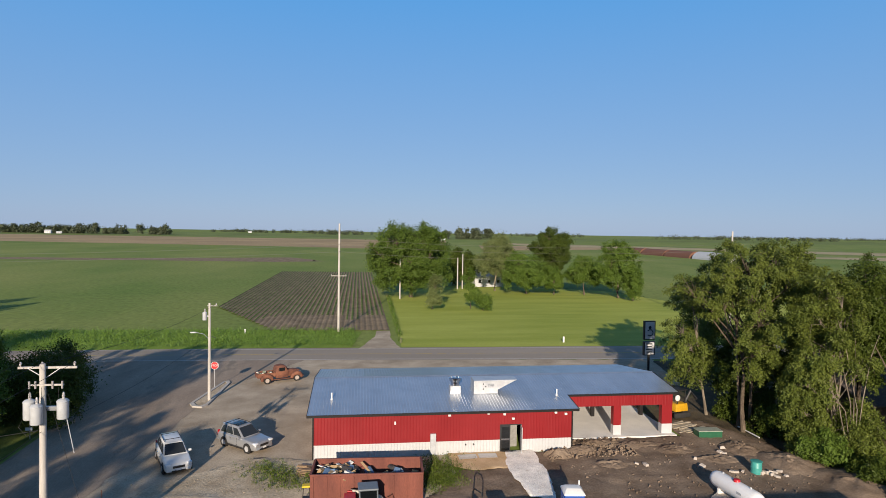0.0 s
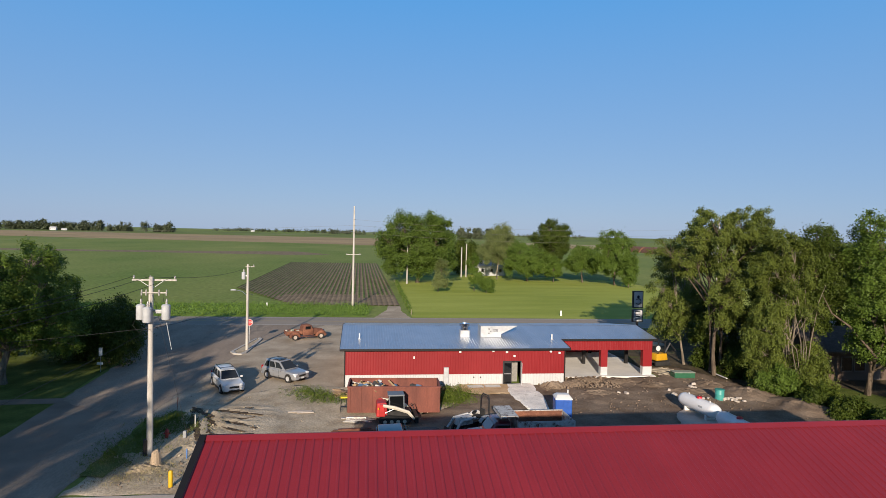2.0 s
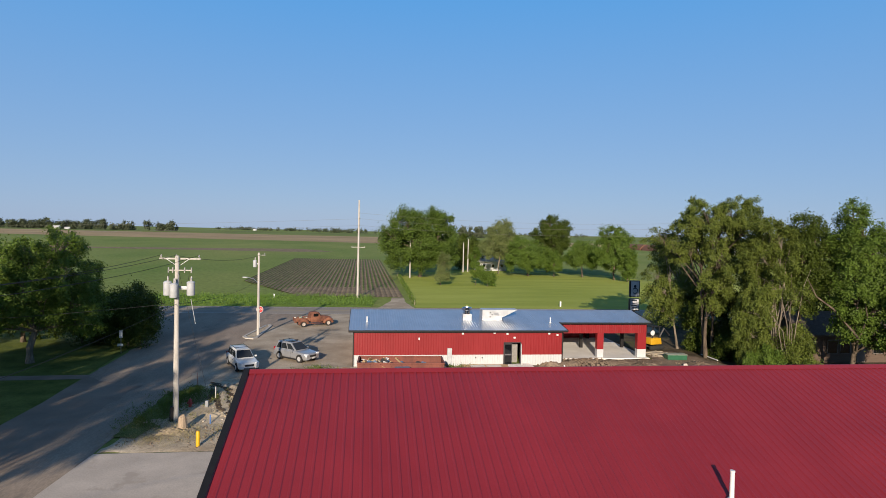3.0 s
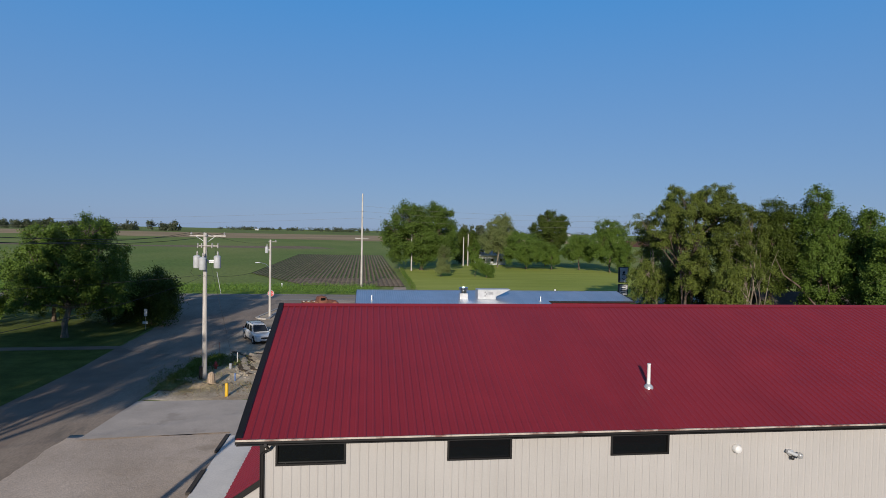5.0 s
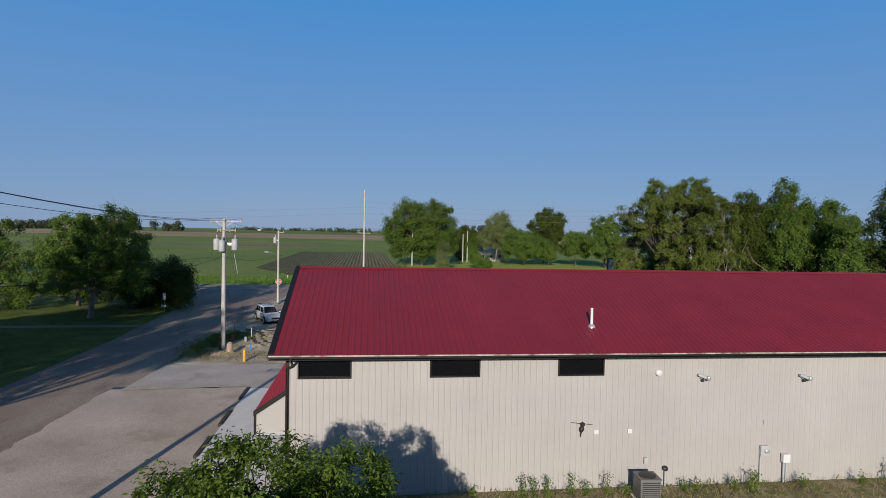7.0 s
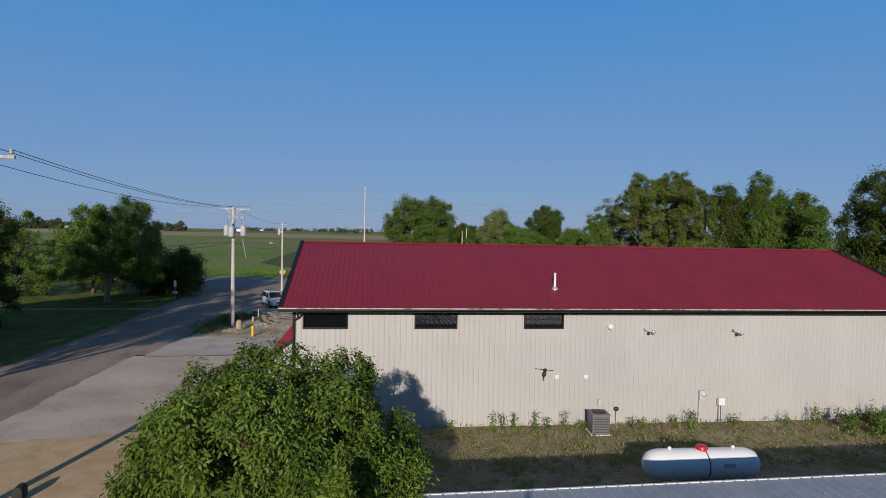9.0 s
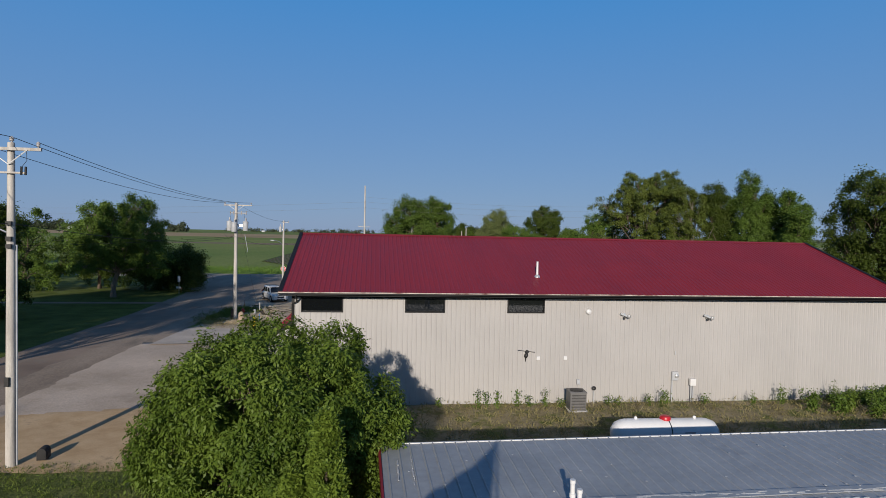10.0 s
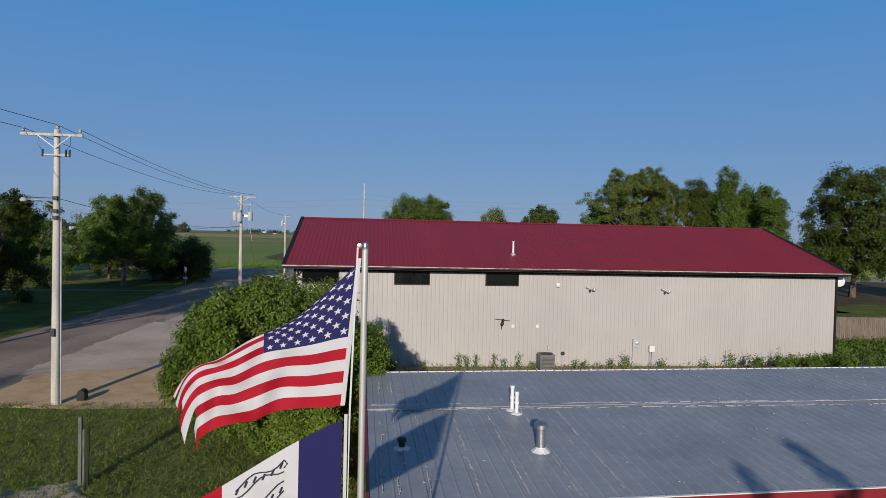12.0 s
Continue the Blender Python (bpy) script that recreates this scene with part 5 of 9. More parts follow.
tree("tree", (76, 24), 15.5, 6.5, 1.0, 20000, 0.38, leaf_dark, "big dark green tree east of the shed", 28, 0.4, lobes=14, **MAP)
# All but the first get dark leaves, with the trees' shade in the colour.
for k, (x, y, h, r) in enumerate(((38.4, 35.6, 2.4, 1.5), (39.4, 32.2, 1.7, 1.3), (39.4, 28.8, 1.5, 1.2), (39.9, 25.6, 1.5, 1.2), (38.8, 41.6, 2.6, 1.8), (38.4, 46.0, 2.2, 1.5))):
    tree("shrub", (x, y), h, r, 0.1, 6500, 0.26, leaf_dark if k else leaf_mid, "leafy undergrowth at the edge of the dirt yard", 62 + k, 0.05, lobes=8, per=12, spread=0.22, category="shrub", group="undergrowth", twig=0.8)

# the grove beyond the highway
shaped_tree("tree", (17, 143), -4.7, [(-4.0, 14.2, 4.0, 3.8), (2.2, 13.9, 4.4, 4.2), (-7.6, 9.8, 3.4, 3.6), (-2.0, 8.9, 5.2, 4.2), (5.4, 10.2, 4.4, 4.2), (-5.6, 5.6, 3.6, 3.0), (0.6, 5.3, 4.6, 3.0), (6.2, 6.5, 3.6, 3.0), (5.4, 15.0, 2.6, 2.3)],
            100000, 0.40, leaf_grove, "large rounded green tree in the grove", 31, 0.45, bark, spread=0.50, per=40)
shaped_tree("tree", (42, 159), -12.9, [(0.9, 11.4, 4.3, 3.2), (-1.9, 8.0, 3.8, 3.2), (2.4, 7.6, 4.3, 3.2), (1.5, 13.8, 2.6, 2.2)],
            36000, 0.36, leaf_grey, "grey-green tree in the grove", 32, 0.26, pale_bark, spread=0.5, per=30, thin=0.25)
shaped_tree("tree", (49, 151), -16.0, [(-1.6, 7.8, 4.4, 3.3), (0.5, 5.0, 4.4, 2.9), (-3.4, 4.9, 3.6, 2.6), (3.6, 5.6, 3.2, 2.8)],
            42000, 0.36, leaf_mid, "spreading green tree in the grove", 33, 0.26, bark, spread=0.45, per=32)
shaped_tree("tree", (60, 168), -17.9, [(0.4, 15.4, 3.0, 2.5), (2.7, 12.3, 4.2, 3.1), (-1.8, 12.2, 3.5, 2.5), (4.8, 13.9, 2.8, 2.5), (2.0, 8.5, 4.2, 3.0), (1.0, 5.2, 3.4, 2.4)],
            46000, 0.38, leaf_dark, "tall dark green tree in the grove", 34, 0.36, bark, spread=0.45, per=28, thin=0.12)
shaped_tree("tree", (64.5, 149), -21.5, [(-0.2, 7.4, 3.2, 3.2), (-2.6, 5.3, 2.5, 2.4), (1.8, 5.4, 2.8, 2.5)],
            30000, 0.34, leaf_mid, "green tree in the grove", 35, 0.22, bark, spread=0.4, per=30)
shaped_tree("tree", (70.5, 141), -24.6, [(-0.8, 12.0, 3.2, 2.7), (1.3, 9.3, 4.2, 3.5), (-2.4, 8.0, 3.6, 3.5), (0.1, 5.6, 4.8, 2.9)],
            46000, 0.34, leaf_mid, "rounded green maple in the grove", 36, 0.28, bark, spread=0.4, per=34)
shaped_tree("tree", (56, 149), -18.6, [(0.2, 5.4, 2.0, 1.9), (0.0, 3.4, 2.2, 1.7)],
            12000, 0.32, leaf_mid, "small green tree in the grove", 37, 0.14, bark, spread=0.35, per=26, both=False)
shaped_tree("tree", (71.4, 134.3), -27.0, [(0.0, 3.6, 2.1, 2.4), (0.5, 6.0, 1.7, 2.2)],
            12000, 0.30, leaf_mid, "small green tree at the edge of the grove", 65, 0.12, bark, spread=0.35, per=26, both=False)
shaped_tree("tree", (19.6, 120), -6.8, [(0.7, 4.6, 1.6, 2.0), (0.4, 2.2, 1.6, 1.6), (0.9, 6.2, 1.0, 1.0)],
            9000, 0.27, leaf_grey, "thin young tree on the far lawn", 38, 0.09, bark, spread=0.3, per=20, both=False, thin=0.3)
shaped_tree("tree", (28.0, 121), -10.6, [(-0.5, 6.6, 1.2, 2.2), (0.2, 3.8, 1.7, 1.7)],
            8000, 0.27, leaf_mid, "thin young tree on the far lawn", 39, 0.08, bark, spread=0.3, per=20, both=False, thin=0.25)
tree("tree", (30.2, 118), 3.3, 1.8, 0.4, 2200, 0.42, leaf_mid, "small bushy tree on the far lawn", 40, 0.08, spread=0.35, lobes=6, per=9)
tree("tree", (35, 172), 11.0, 6.0, 1.0, 8000, 0.75, leaf_dark, "dark tree at the back of the grove", 66, 0.3, spread=0.5, lobes=10, twig=0.9, gaps=0.0)

# round the low building
shaped_tree("fruit_tree", (0.93, -12.0), 0.0, [(-0.8, 4.15, 1.4, 1.35), (-2.0, 3.8, 1.3, 1.25), (0.9, 4.1, 1.15, 1.15), (-2.6, 2.9, 1.2, 1.2), (0.2, 3.0, 1.6, 1.5), (1.9, 2.9, 1.1, 1.0), (-2.6, 2.3, 1.1, 0.9), (-1.0, 2.0, 1.6, 1.1), (1.2, 1.5, 1.6, 1.0), (2.3, 1.9, 1.0, 0.9), (-1.6, 1.7, 1.1, 0.8), (0.1, 1.2, 1.2, 0.8)],
            225000, 0.115, leaf_light, "broad bushy tree with long yellow-green leaves in tufts", 51, 0.13, bark, spread=0.105, droop=0.38, ratio=0.42, stems=3, per=90, rosette=0.5)


leaf_cedar = leafy("cedar_leaves", (0.085, 0.140, 0.016), (0.205, 0.275, 0.042), 0.25)


def cedar(at, h, r, n, seed, label):
    rng = np.random.default_rng(seed)
    t = thing("cedar_shrub", label, "shrub", at=(*at, 0))
    part("trunk", Geo().tube([(0, 0, -0.05), (0.02, 0, h * 0.5), (0, 0.01, h * 0.92)], [0.07, 0.045, 0.01], 7), bark, t, smooth=True)
    cl = []
    for k in range(420):
        f = rng.uniform(0, 1) ** 1.2
        a = rng.uniform(0, 2 * math.pi)
        q = r * (1 - f) ** 0.65 * rng.uniform(0.82, 1.04) * (1 + 0.12 * math.sin(3 * a + 9 * f)) + 0.03
        cl.append((math.cos(a) * q, math.sin(a) * q, 0.15 + f * (h - 0.15), 1.0))
    part("crown", leaf_cloud("crown", cl, n, 0.06, 0.11, leaf_cedar, seed, -0.6, 0.36, 0.9, 3), leaf_cedar, t, kind="stuff")


cedar((2.15, -16.1), 4.3, 0.62, 26000, 71, "tall pointed yellow-green cedar shrub against the low building")
cedar((1.45, -16.2), 3.1, 0.55, 18000, 74, "low pointed yellow-green cedar shrub beside a taller one")
# Unseen pair, added to cast the two slim shadows on the grey roof.
cedar((7.6, -37.5), 7.4, 0.8, 9000, 72, "unseen slim cedar added to cast a shadow on the grey roof")
cedar((9.6, -36.5), 7.6, 0.8, 9000, 73, "unseen slim cedar added to cast a shadow on the grey roof")

# ---- undergrowth, grass, far woods and farms ----
def strip_clumps(rng, n, x0, x1, y0, y1, h):
    return [(rng.uniform(x0, x1), rng.uniform(y0, y1), rng.uniform(0.02, h), 1.0) for _ in range(n)]


rngf = np.random.default_rng(77)
single("verge_grass", leaf_cloud("verge_grass", strip_clumps(rngf, 5000, -75, 4, 81.5, 95, 0.35), 34000, 0.2, 0.38, leafy("verge_blades", (0.086, 0.163, 0.0258), (0.172, 0.275, 0.0516), 0.3), 78, -0.9, 0.14, 0.0), None, "tall bright green grass along the highway", "grass", kind="stuff")
blades = leafy("lawn_blades", (0.070, 0.110, 0.014), (0.180, 0.235, 0.042), 0.3)
single("lawn_grass", leaf_cloud("lawn_grass", strip_clumps(rngf, 9000, -11.2, 3.2, -20.5, -7.6, 0.05), 60000, 0.06, 0.10, blades, 79, -0.8, 0.2, 0.0), None, "rough uneven grass by the low building", "grass", kind="stuff")
single("dry_grass_tufts", leaf_cloud("dry_grass_tufts", strip_clumps(rngf, 2500, -3, 31, -6.5, -1.4, 0.05), 16000, 0.09, 0.2, leafy("dry_blades", (0.172, 0.146, 0.0602), (0.31, 0.275, 0.12), 0.25), 80, -0.7, 0.16, 0.0), None, "dry grass tufts along the shed", "grass", kind="stuff")
tuft = [(rngf.normal(a, 0.9), rngf.normal(c, 0.7), rngf.uniform(0.02, 0.15), 1.0) for a, c in ((-1.5, 38.5), (-0.5, 37.2), (0.8, 36.2), (10.3, 37.5), (10.0, 36), (9.8, 34.8), (10.4, 38.6), (10.2, 36.8), (10.1, 35.6), (10.3, 36.2), (-9.0, 30.5), (-10.6, 25.2), (-9.9, 31.0), (-9.8, 28.6), (-8.4, 29.6), (-9.2, 31.4), (-10.2, 29.4), (-9.6, 32), (-10.4, 27)) for _ in range(130)]
single("weeds", leaf_cloud("weeds", tuft, 28000, 0.1, 0.15, blades, 81, -0.7, 0.22, 0.0), None, "patchy green weeds in the bare dirt", "weeds", kind="stuff")


tuft = [(rngf.normal(a, 0.8), rngf.normal(c, 0.7), rngf.uniform(0.02, 0.2), 1.0) for a, c in ((-10.6, 23.4), (-9.8, 22.2), (-8.6, 22.4), (-7.4, 23.2), (-9.4, 24.6), (-7.8, 26.4), (-6.6, 28.6), (-8.2, 30.2), (-5.6, 23.0)) for _ in range(90)]
rngw = np.random.default_rng(91)
wall_weeds = [(x, rngw.uniform(-2.4, -1.4), rngw.uniform(0.06, 0.22 + 0.36 * min(1.0, (x - 25.5) / 3)), 1.0) for x in 25.5 + 5.0 * rngw.random(300) ** 0.7]
single("wall_weeds", leaf_cloud("wall_weeds", wall_weeds, 6500, 0.11, 0.14, leaf_mid, 92, 0.0, 0.4), None, "dense green weeds at the end of the tan wall", "weeds", kind="stuff")
single("straw_tufts", leaf_cloud("straw_tufts", tuft, 7000, 0.12, 0.12, leafy("straw_blades", (0.189, 0.163, 0.0688), (0.361, 0.31, 0.146), 0.25), 82, -0.6, 0.16, 0.0), None, "dry straw and weeds round the utility pole", "grass", kind="stuff")


tuft = [(rngf.uniform(30.8, 44), rngf.uniform(-3.0, 5.8), rngf.uniform(0.02, 0.45) * rngf.random(), 1.0) for _ in range(700)]
single("rough_weeds", leaf_cloud("rough_weeds", tuft, 22000, 0.16, 0.2, leaf_mid, 83, -0.3, 0.3, 0.2), None, "rough green weeds before the board fence", "weeds", kind="stuff")


def weed(at, h, seed):
    rng = np.random.default_rng(seed)
    t = thing("weed", "leafy green weed growing against the shed wall", "weed", "weeds along the wall", at=(*at, 0))
    g, cl = Geo(), []
    for k in range(3):
        top = Vector((rng.uniform(-0.14, 0.14), rng.uniform(-0.12, 0.08), h * rng.uniform(0.7, 1.1)))
        g.tube([(0.06 * k - 0.06, 0, -0.03), top * 0.5, top], [0.012, 0.009, 0.004], 4)
        cl += [tuple(top * f + Vector((rng.uniform(-0.12, 0.12), rng.uniform(-0.1, 0.1), 0))) + (1.0,) for f in (0.15, 0.35, 0.55, 0.75, 0.95) for _ in range(3)]
    part("stem", g, leaf_light, t, fix=False)
    part("crown", leaf_cloud("crown", cl, 110 if seed < 340 else 420, 0.06 if seed < 340 else 0.12, 0.10 if seed < 340 else 0.16, leaf_mid if seed % 3 else leaf_light, seed, 0.1, 0.45), leaf_mid, t, kind="stuff")


for i, (x, h) in enumerate(((6.2, 0.5), (8.0, 1.0), (8.4, 0.7), (8.9, 0.8), (9.9, 0.9), (10.4, 0.6), (11.2, 0.95), (11.9, 0.5), (14.3, 0.5), (14.8, 0.4), (16.3, 0.55), (16.9, 0.95), (17.3, 0.7), (19.2, 0.5), (21.6, 0.6), (23.0, 0.9), (23.4, 0.7), (24.2, 0.8), (24.9, 0.6), (25.8, 1.1), (26.3, 0.8), (27.2, 0.9), (28.3, 1.1), (28.8, 0.7), (29.4, 0.8))):
    weed((x, -1.72 - 0.1 * (i % 4)), h, 300 + i)
for i, (x, y) in enumerate(((23.8, -3.2), (24.6, -3.8), (25.4, -3.4), (26.2, -4.2), (27.0, -3.6), (27.9, -4.4), (28.8, -3.8), (29.6, -4.6), (30.6, -3.9), (31.5, -4.8))):
    weed((x, y), 0.9, 340 + i)


def far_wood(name, x0, x1, y, h, n, seed, label):
    rng = np.random.default_rng(seed)
    cl = []
    m = max(8, int(abs(x1 - x0) / 9))
    for k in range(m):
        cx = x0 + (x1 - x0) * rng.uniform(0, 1)
        hh = h * rng.uniform(0.55, 1.0)
        cl += [(cx + rng.normal(0, 3.5), y + rng.uniform(-12, 12), rng.uniform(0.1, 0.95) * hh, 1.0) for _ in range(9)]
    single(name, leaf_cloud(name, cl, n, 2.0, 3.2, leaf_hazed, seed, 0.1, 0.7), None, label, "woods", "far woods", "stuff")


far_wood("far_woods", -760, -400, 1310, 21, 15000, 91, "line of dark trees round a far farm")
far_wood("far_woods", -1500, -860, 1700, 14, 5000, 92, "low dark line of far woods")
far_wood("far_woods", -560, -40, 2300, 14, 5000, 93, "thin dark line of far woods")
far_wood("far_woods", -150, 120, 1900, 16, 3000, 94, "thin dark line of far woods")
far_wood("far_woods", 168, 300, 1240, 24, 7000, 95, "dark woods behind the grove")
far_wood("far_woods", 300, 900, 2300, 14, 5000, 96, "thin dark line of far woods")
far_wood("far_woods", 1000, 1700, 1900, 15, 5000, 97, "thin dark line of far woods")
far_wood("far_woods", -2400, -1200, 2600, 16, 5000, 98, "thin dark line of far woods")
far_wood("far_woods", 1700, 2800, 2600, 16, 4000, 99, "thin dark line of far woods")


def farmhouse(at, w, d, h, label, seed=0, roof=None):
    t = thing("farm_building", label, "farm building", "far farm buildings", at=(*at, 0), rz=seed * 7 % 20)
    part("wall", Geo().prism([(-d / 2, 0), (d / 2, 0), (d / 2, h), (0, h * 1.5), (-d / 2, h)], -w / 2, w / 2), white_steel, t, "white walls")
    part("roof", Geo().prism([(-d / 2 - 0.4, h - 0.1), (0, h * 1.5 + 0.15), (d / 2 + 0.4, h - 0.1), (d / 2 + 0.4, h + 0.15), (0, h * 1.5 + 0.45), (-d / 2 - 0.4, h + 0.15)], -w / 2 - 0.4, w / 2 + 0.4), roof or white_steel, t, "pale roof")
    for k in range(3):
        part("window", Geo().box((-w / 3 + k * w / 3, -d / 2 - 0.03, h * 0.55), (w * 0.09, 0.06, h * 0.3)), window_glass, t)


farmhouse((-618, 1265), 11, 8, 4.5, "white farmhouse among far trees", 1)
farmhouse((-600, 1270), 9, 6, 2.6, "long white farm shed among far trees", 2)
farmhouse((-400, 2200), 12, 10, 3.5, "white farm sheds far across the fields", 3)
farmhouse((150, 1080), 14, 9, 4.5, "white farmhouse behind the grove", 4)
farmhouse((640, 2000), 16, 10, 4, "white farm sheds far across the fields", 5)
farmhouse((720, 2020), 14, 10, 4, "white farm sheds far across the fields", 6)
farmhouse((42.5, 173), 9, 5, 3, "white house behind the grove trees", 7)
hoop_mat = surface("brown_hoop_shed", (0.172, 0.0731, 0.043), 0.8, spread=0.15)


def hoop_shed(at, rz, length, r, mat, label):
    t = thing("hoop_shed", label, "shed", "hoop sheds", at=(*at, 0), rz=rz)
    arc = [(r * math.cos(a), r * 0.8 * math.sin(a)) for a in [math.pi * k / 12 for k in range(13)]]
    part("shell", Geo().prism(arc, -length / 2, length / 2), mat, t, smooth=True)
    part("door", Geo().box((-length / 2 - 0.1, 0, r * 0.28), (0.2, r * 0.8, r * 0.56)), white_steel, t, "white end door")


for y, r, mt in ((476, 6.2, 0), (438, 6.2, 0), (401, 6.2, 0), (362, 6.4, 1)):
    hoop_shed((239.5, y), 91, 34, r, white_steel if mt else hoop_mat, "long rounded white farm shed beyond the trees" if mt else "long rounded brown farm shed beyond the trees")


# the brown house among the eastern trees, and the fence
def brown_house():
    brown = surface("brown_siding", (0.105, 0.070, 0.050), 0.8, spread=0.12, stretch=(0.3, 0.3, 6))
    shingle = surface("brown_shingles", (0.103, 0.0817, 0.0688), 0.9, spread=0.2, bump=0.4)
    # Frames and door are browned: the house's deep shade is in this colour.
    shade_frame = surface("shade_darkened_frame", (0.13, 0.11, 0.095), 0.7, spread=0.1)
    t = thing("house", "low brown house half hidden under the trees", "house", at=(52.6, 43.9, 0), rz=0)
    part("wall", Geo().box((0, 0, 1.4), (13, 7.5, 2.8)), brown, t, "brown sided wall")
    part("roof", Geo().prism([(-4.4, 2.75), (0, 4.5), (4.4, 2.75), (4.4, 2.9), (0, 4.68), (-4.4, 2.9)], -7.0, 7.0), shingle, t, "brown shingle roof")
    part("gable", Geo().prism([(-3.74, 2.78), (3.74, 2.78), (0, 4.45)], -6.4, 6.4), brown, t)
    for x in (-3.6, -2.2, 1.5):
        w = part("window", Geo().box((x, -3.76, 1.6), (1.1, 0.06, 1.3)), window_glass, t)
        for q in ((x - 0.57, 1.6, 0.09, 1.42), (x + 0.57, 1.6, 0.09, 1.42), (x, 2.28, 1.2, 0.09), (x, 0.92, 1.2, 0.09)):
            part("frame", Geo().box((q[0], -3.78, q[1]), (q[2], 0.08, q[3])), shade_frame, w, "window frame darkened for the trees' shade")
    part("door", Geo().box((-0.4, -3.77, 1.05), (0.95, 0.06, 2.05)), shade_frame, t, "door darkened for the trees' shade")


brown_house()
fence_wood = surface("weathered_fence", (0.172, 0.133, 0.103), 0.85, stretch=(4, 4, 0.5), spread=0.18, vary=0.12)
fence = thing("fence", "weathered wooden board fence behind the shed", "fence", at=(33.5, 7.2, 0), rz=-4)
board = Geo().box((0, 0, 0.85), (0.14, 0.025, 1.7)).mesh("board", fence_wood)
for k in range(130):
    ob = part("board", board, fence_wood, fence)
    ob.matrix_basis = pose(0.155 * k, 0, 0.01 * math.sin(k * 1.7))
for k in range(9):
    part("post", Geo().box((2.4 * k, 0.07, 0.85), (0.1, 0.1, 1.75)), fence_wood, fence)
for z in (0.35, 1.4):
    part("rail", Geo().box((10, 0.04, z), (20.2, 0.04, 0.09)), fence_wood, fence)

# ---- poles, wires and signs ----
grey_can = surface("grey_transformer_paint", (0.43, 0.439, 0.447), 0.4, spread=0.06)
porcelain = surface("porcelain", (0.387, 0.361, 0.344), 0.25, spread=0.1)
wire_mat = surface("wire", (0.0344, 0.0344, 0.0361), 0.8, spec=0.2)


def insulator(parent, x, y, z, s=1.0):
    part("insulator", Geo().lathe([(0.02, 0), (0.025 * s, 0.05), (0.06 * s, 0.07), (0.05 * s, 0.12), (0.065 * s, 0.14), (0.03 * s, 0.2), (0.02, 0.21)], pose(x, y, z), 10), porcelain, parent, "grey porcelain insulator", smooth=True)


def pole_base(at, h, r, label):
    p = thing("utility_pole", label, "utility pole", "utility poles", at=(at[0], at[1], 0))
    part("pole", Geo().lathe([(r, -0.1), (r * 0.93, h * 0.3), (r * 0.8, h * 0.65), (r * 0.68, h - 0.03), (r * 0.6, h)], n=16), wood_pole, p, smooth=True)
    return p


def crossarm(p, z, x0, x1, y=-0.16, brace=True, ins=(), size=0.1):
    arm = part("crossarm", Geo().box(((x0 + x1) / 2, y, z), (x1 - x0, 0.09, size)), wood_pole, p, "wooden crossarm", bevel=0.008)
    if brace:
        for s in (-1, 1):
            part("brace", Geo().rod((s * 0.55 * (x1 - x0) / 2, y - 0.05, z - 0.02), (0, y + 0.02, z - 0.5), 0.018, n=5), white_paint, p, "pale arm brace")
    for x in ins:
        insulator(arm, x, y, z + size / 2)
    return arm


def transformer(p, x, y, z, r=0.24, h=0.85):
    t = part("transformer", Geo().lathe([(r * 0.9, -h / 2), (r, -h / 2 + 0.04), (r, h / 2 - 0.1), (r * 1.06, h / 2 - 0.09), (r * 1.06, h / 2 - 0.05), (r * 0.75, h / 2 + 0.03), (0.05, h / 2 + 0.06)], pose(x, y, z), 18), grey_can, p, "grey transformer can", smooth=True)
    part("bushing", Geo().lathe([(0.05, 0), (0.07, 0.05), (0.05, 0.1), (0.075, 0.15), (0.05, 0.2), (0.06, 0.26), (0.02, 0.34)], pose(x + 0.03, y, z + h / 2 + 0.02), 10), porcelain, t, "pale bushing", smooth=True)
    part("lug", Geo().box((x * 0.55, y * 0.5 + 0.03, z), (abs(x) * 0.6 + 0.05, 0.06, 0.12)), steel, t)


P0, P1, P2, TP, TP2 = (-8.77, -7.58), (-9.1, 25.6), (-9.42, 55.6), (1.21, 93.5), (67.3, 89.7)

p = pole_base(P0, 10.75, 0.155, "weathered wooden utility pole with a crossarm and street lamp")
crossarm(p, 10.52, -1.22, 1.02, ins=(-1.12, 0.92), y=-0.17)
insulator(p, 0.02, 0, 10.74, 1.2)
crossarm(p, 9.75, -0.48, 0.55, brace=False, size=0.06, y=-0.16)
for x in (-0.42, 0.42, 0.55):
    part("cutout", Geo().rod((x, -0.2, 9.68), (x + 0.03, -0.24, 9.95), 0.035, n=8), dark_metal, p, "dark fuse cutout")
for x in (-0.42, 0.42):
    part("jumper", Geo().tube([(x, -0.22, 9.9), (x * 1.4, -0.2, 10.15), (x * 1.35, -0.18, 10.5)], 0.008, 4), wire_mat, p)
part("lamp_arm", Geo().tube([(-0.1, -0.05, 7.8), (-0.5, -0.1, 8.0), (-1.0, -0.15, 8.02)], 0.03, 8), steel, p, "curved lamp arm", smooth=True)
part("lamp_head", Geo().lathe([(0.03, -0.05), (0.11, -0.04), (0.13, 0.02), (0.08, 0.1), (0.03, 0.13)], pose(-1.1, -0.16, 7.98), 12), grey_can, p, "grey street lamp head", smooth=True)
for z in (8.1, 7.6, 7.35):
    part("clamp", Geo().box((0.02, -0.15, z), (0.16, 0.1, 0.14)), dark_metal, p)
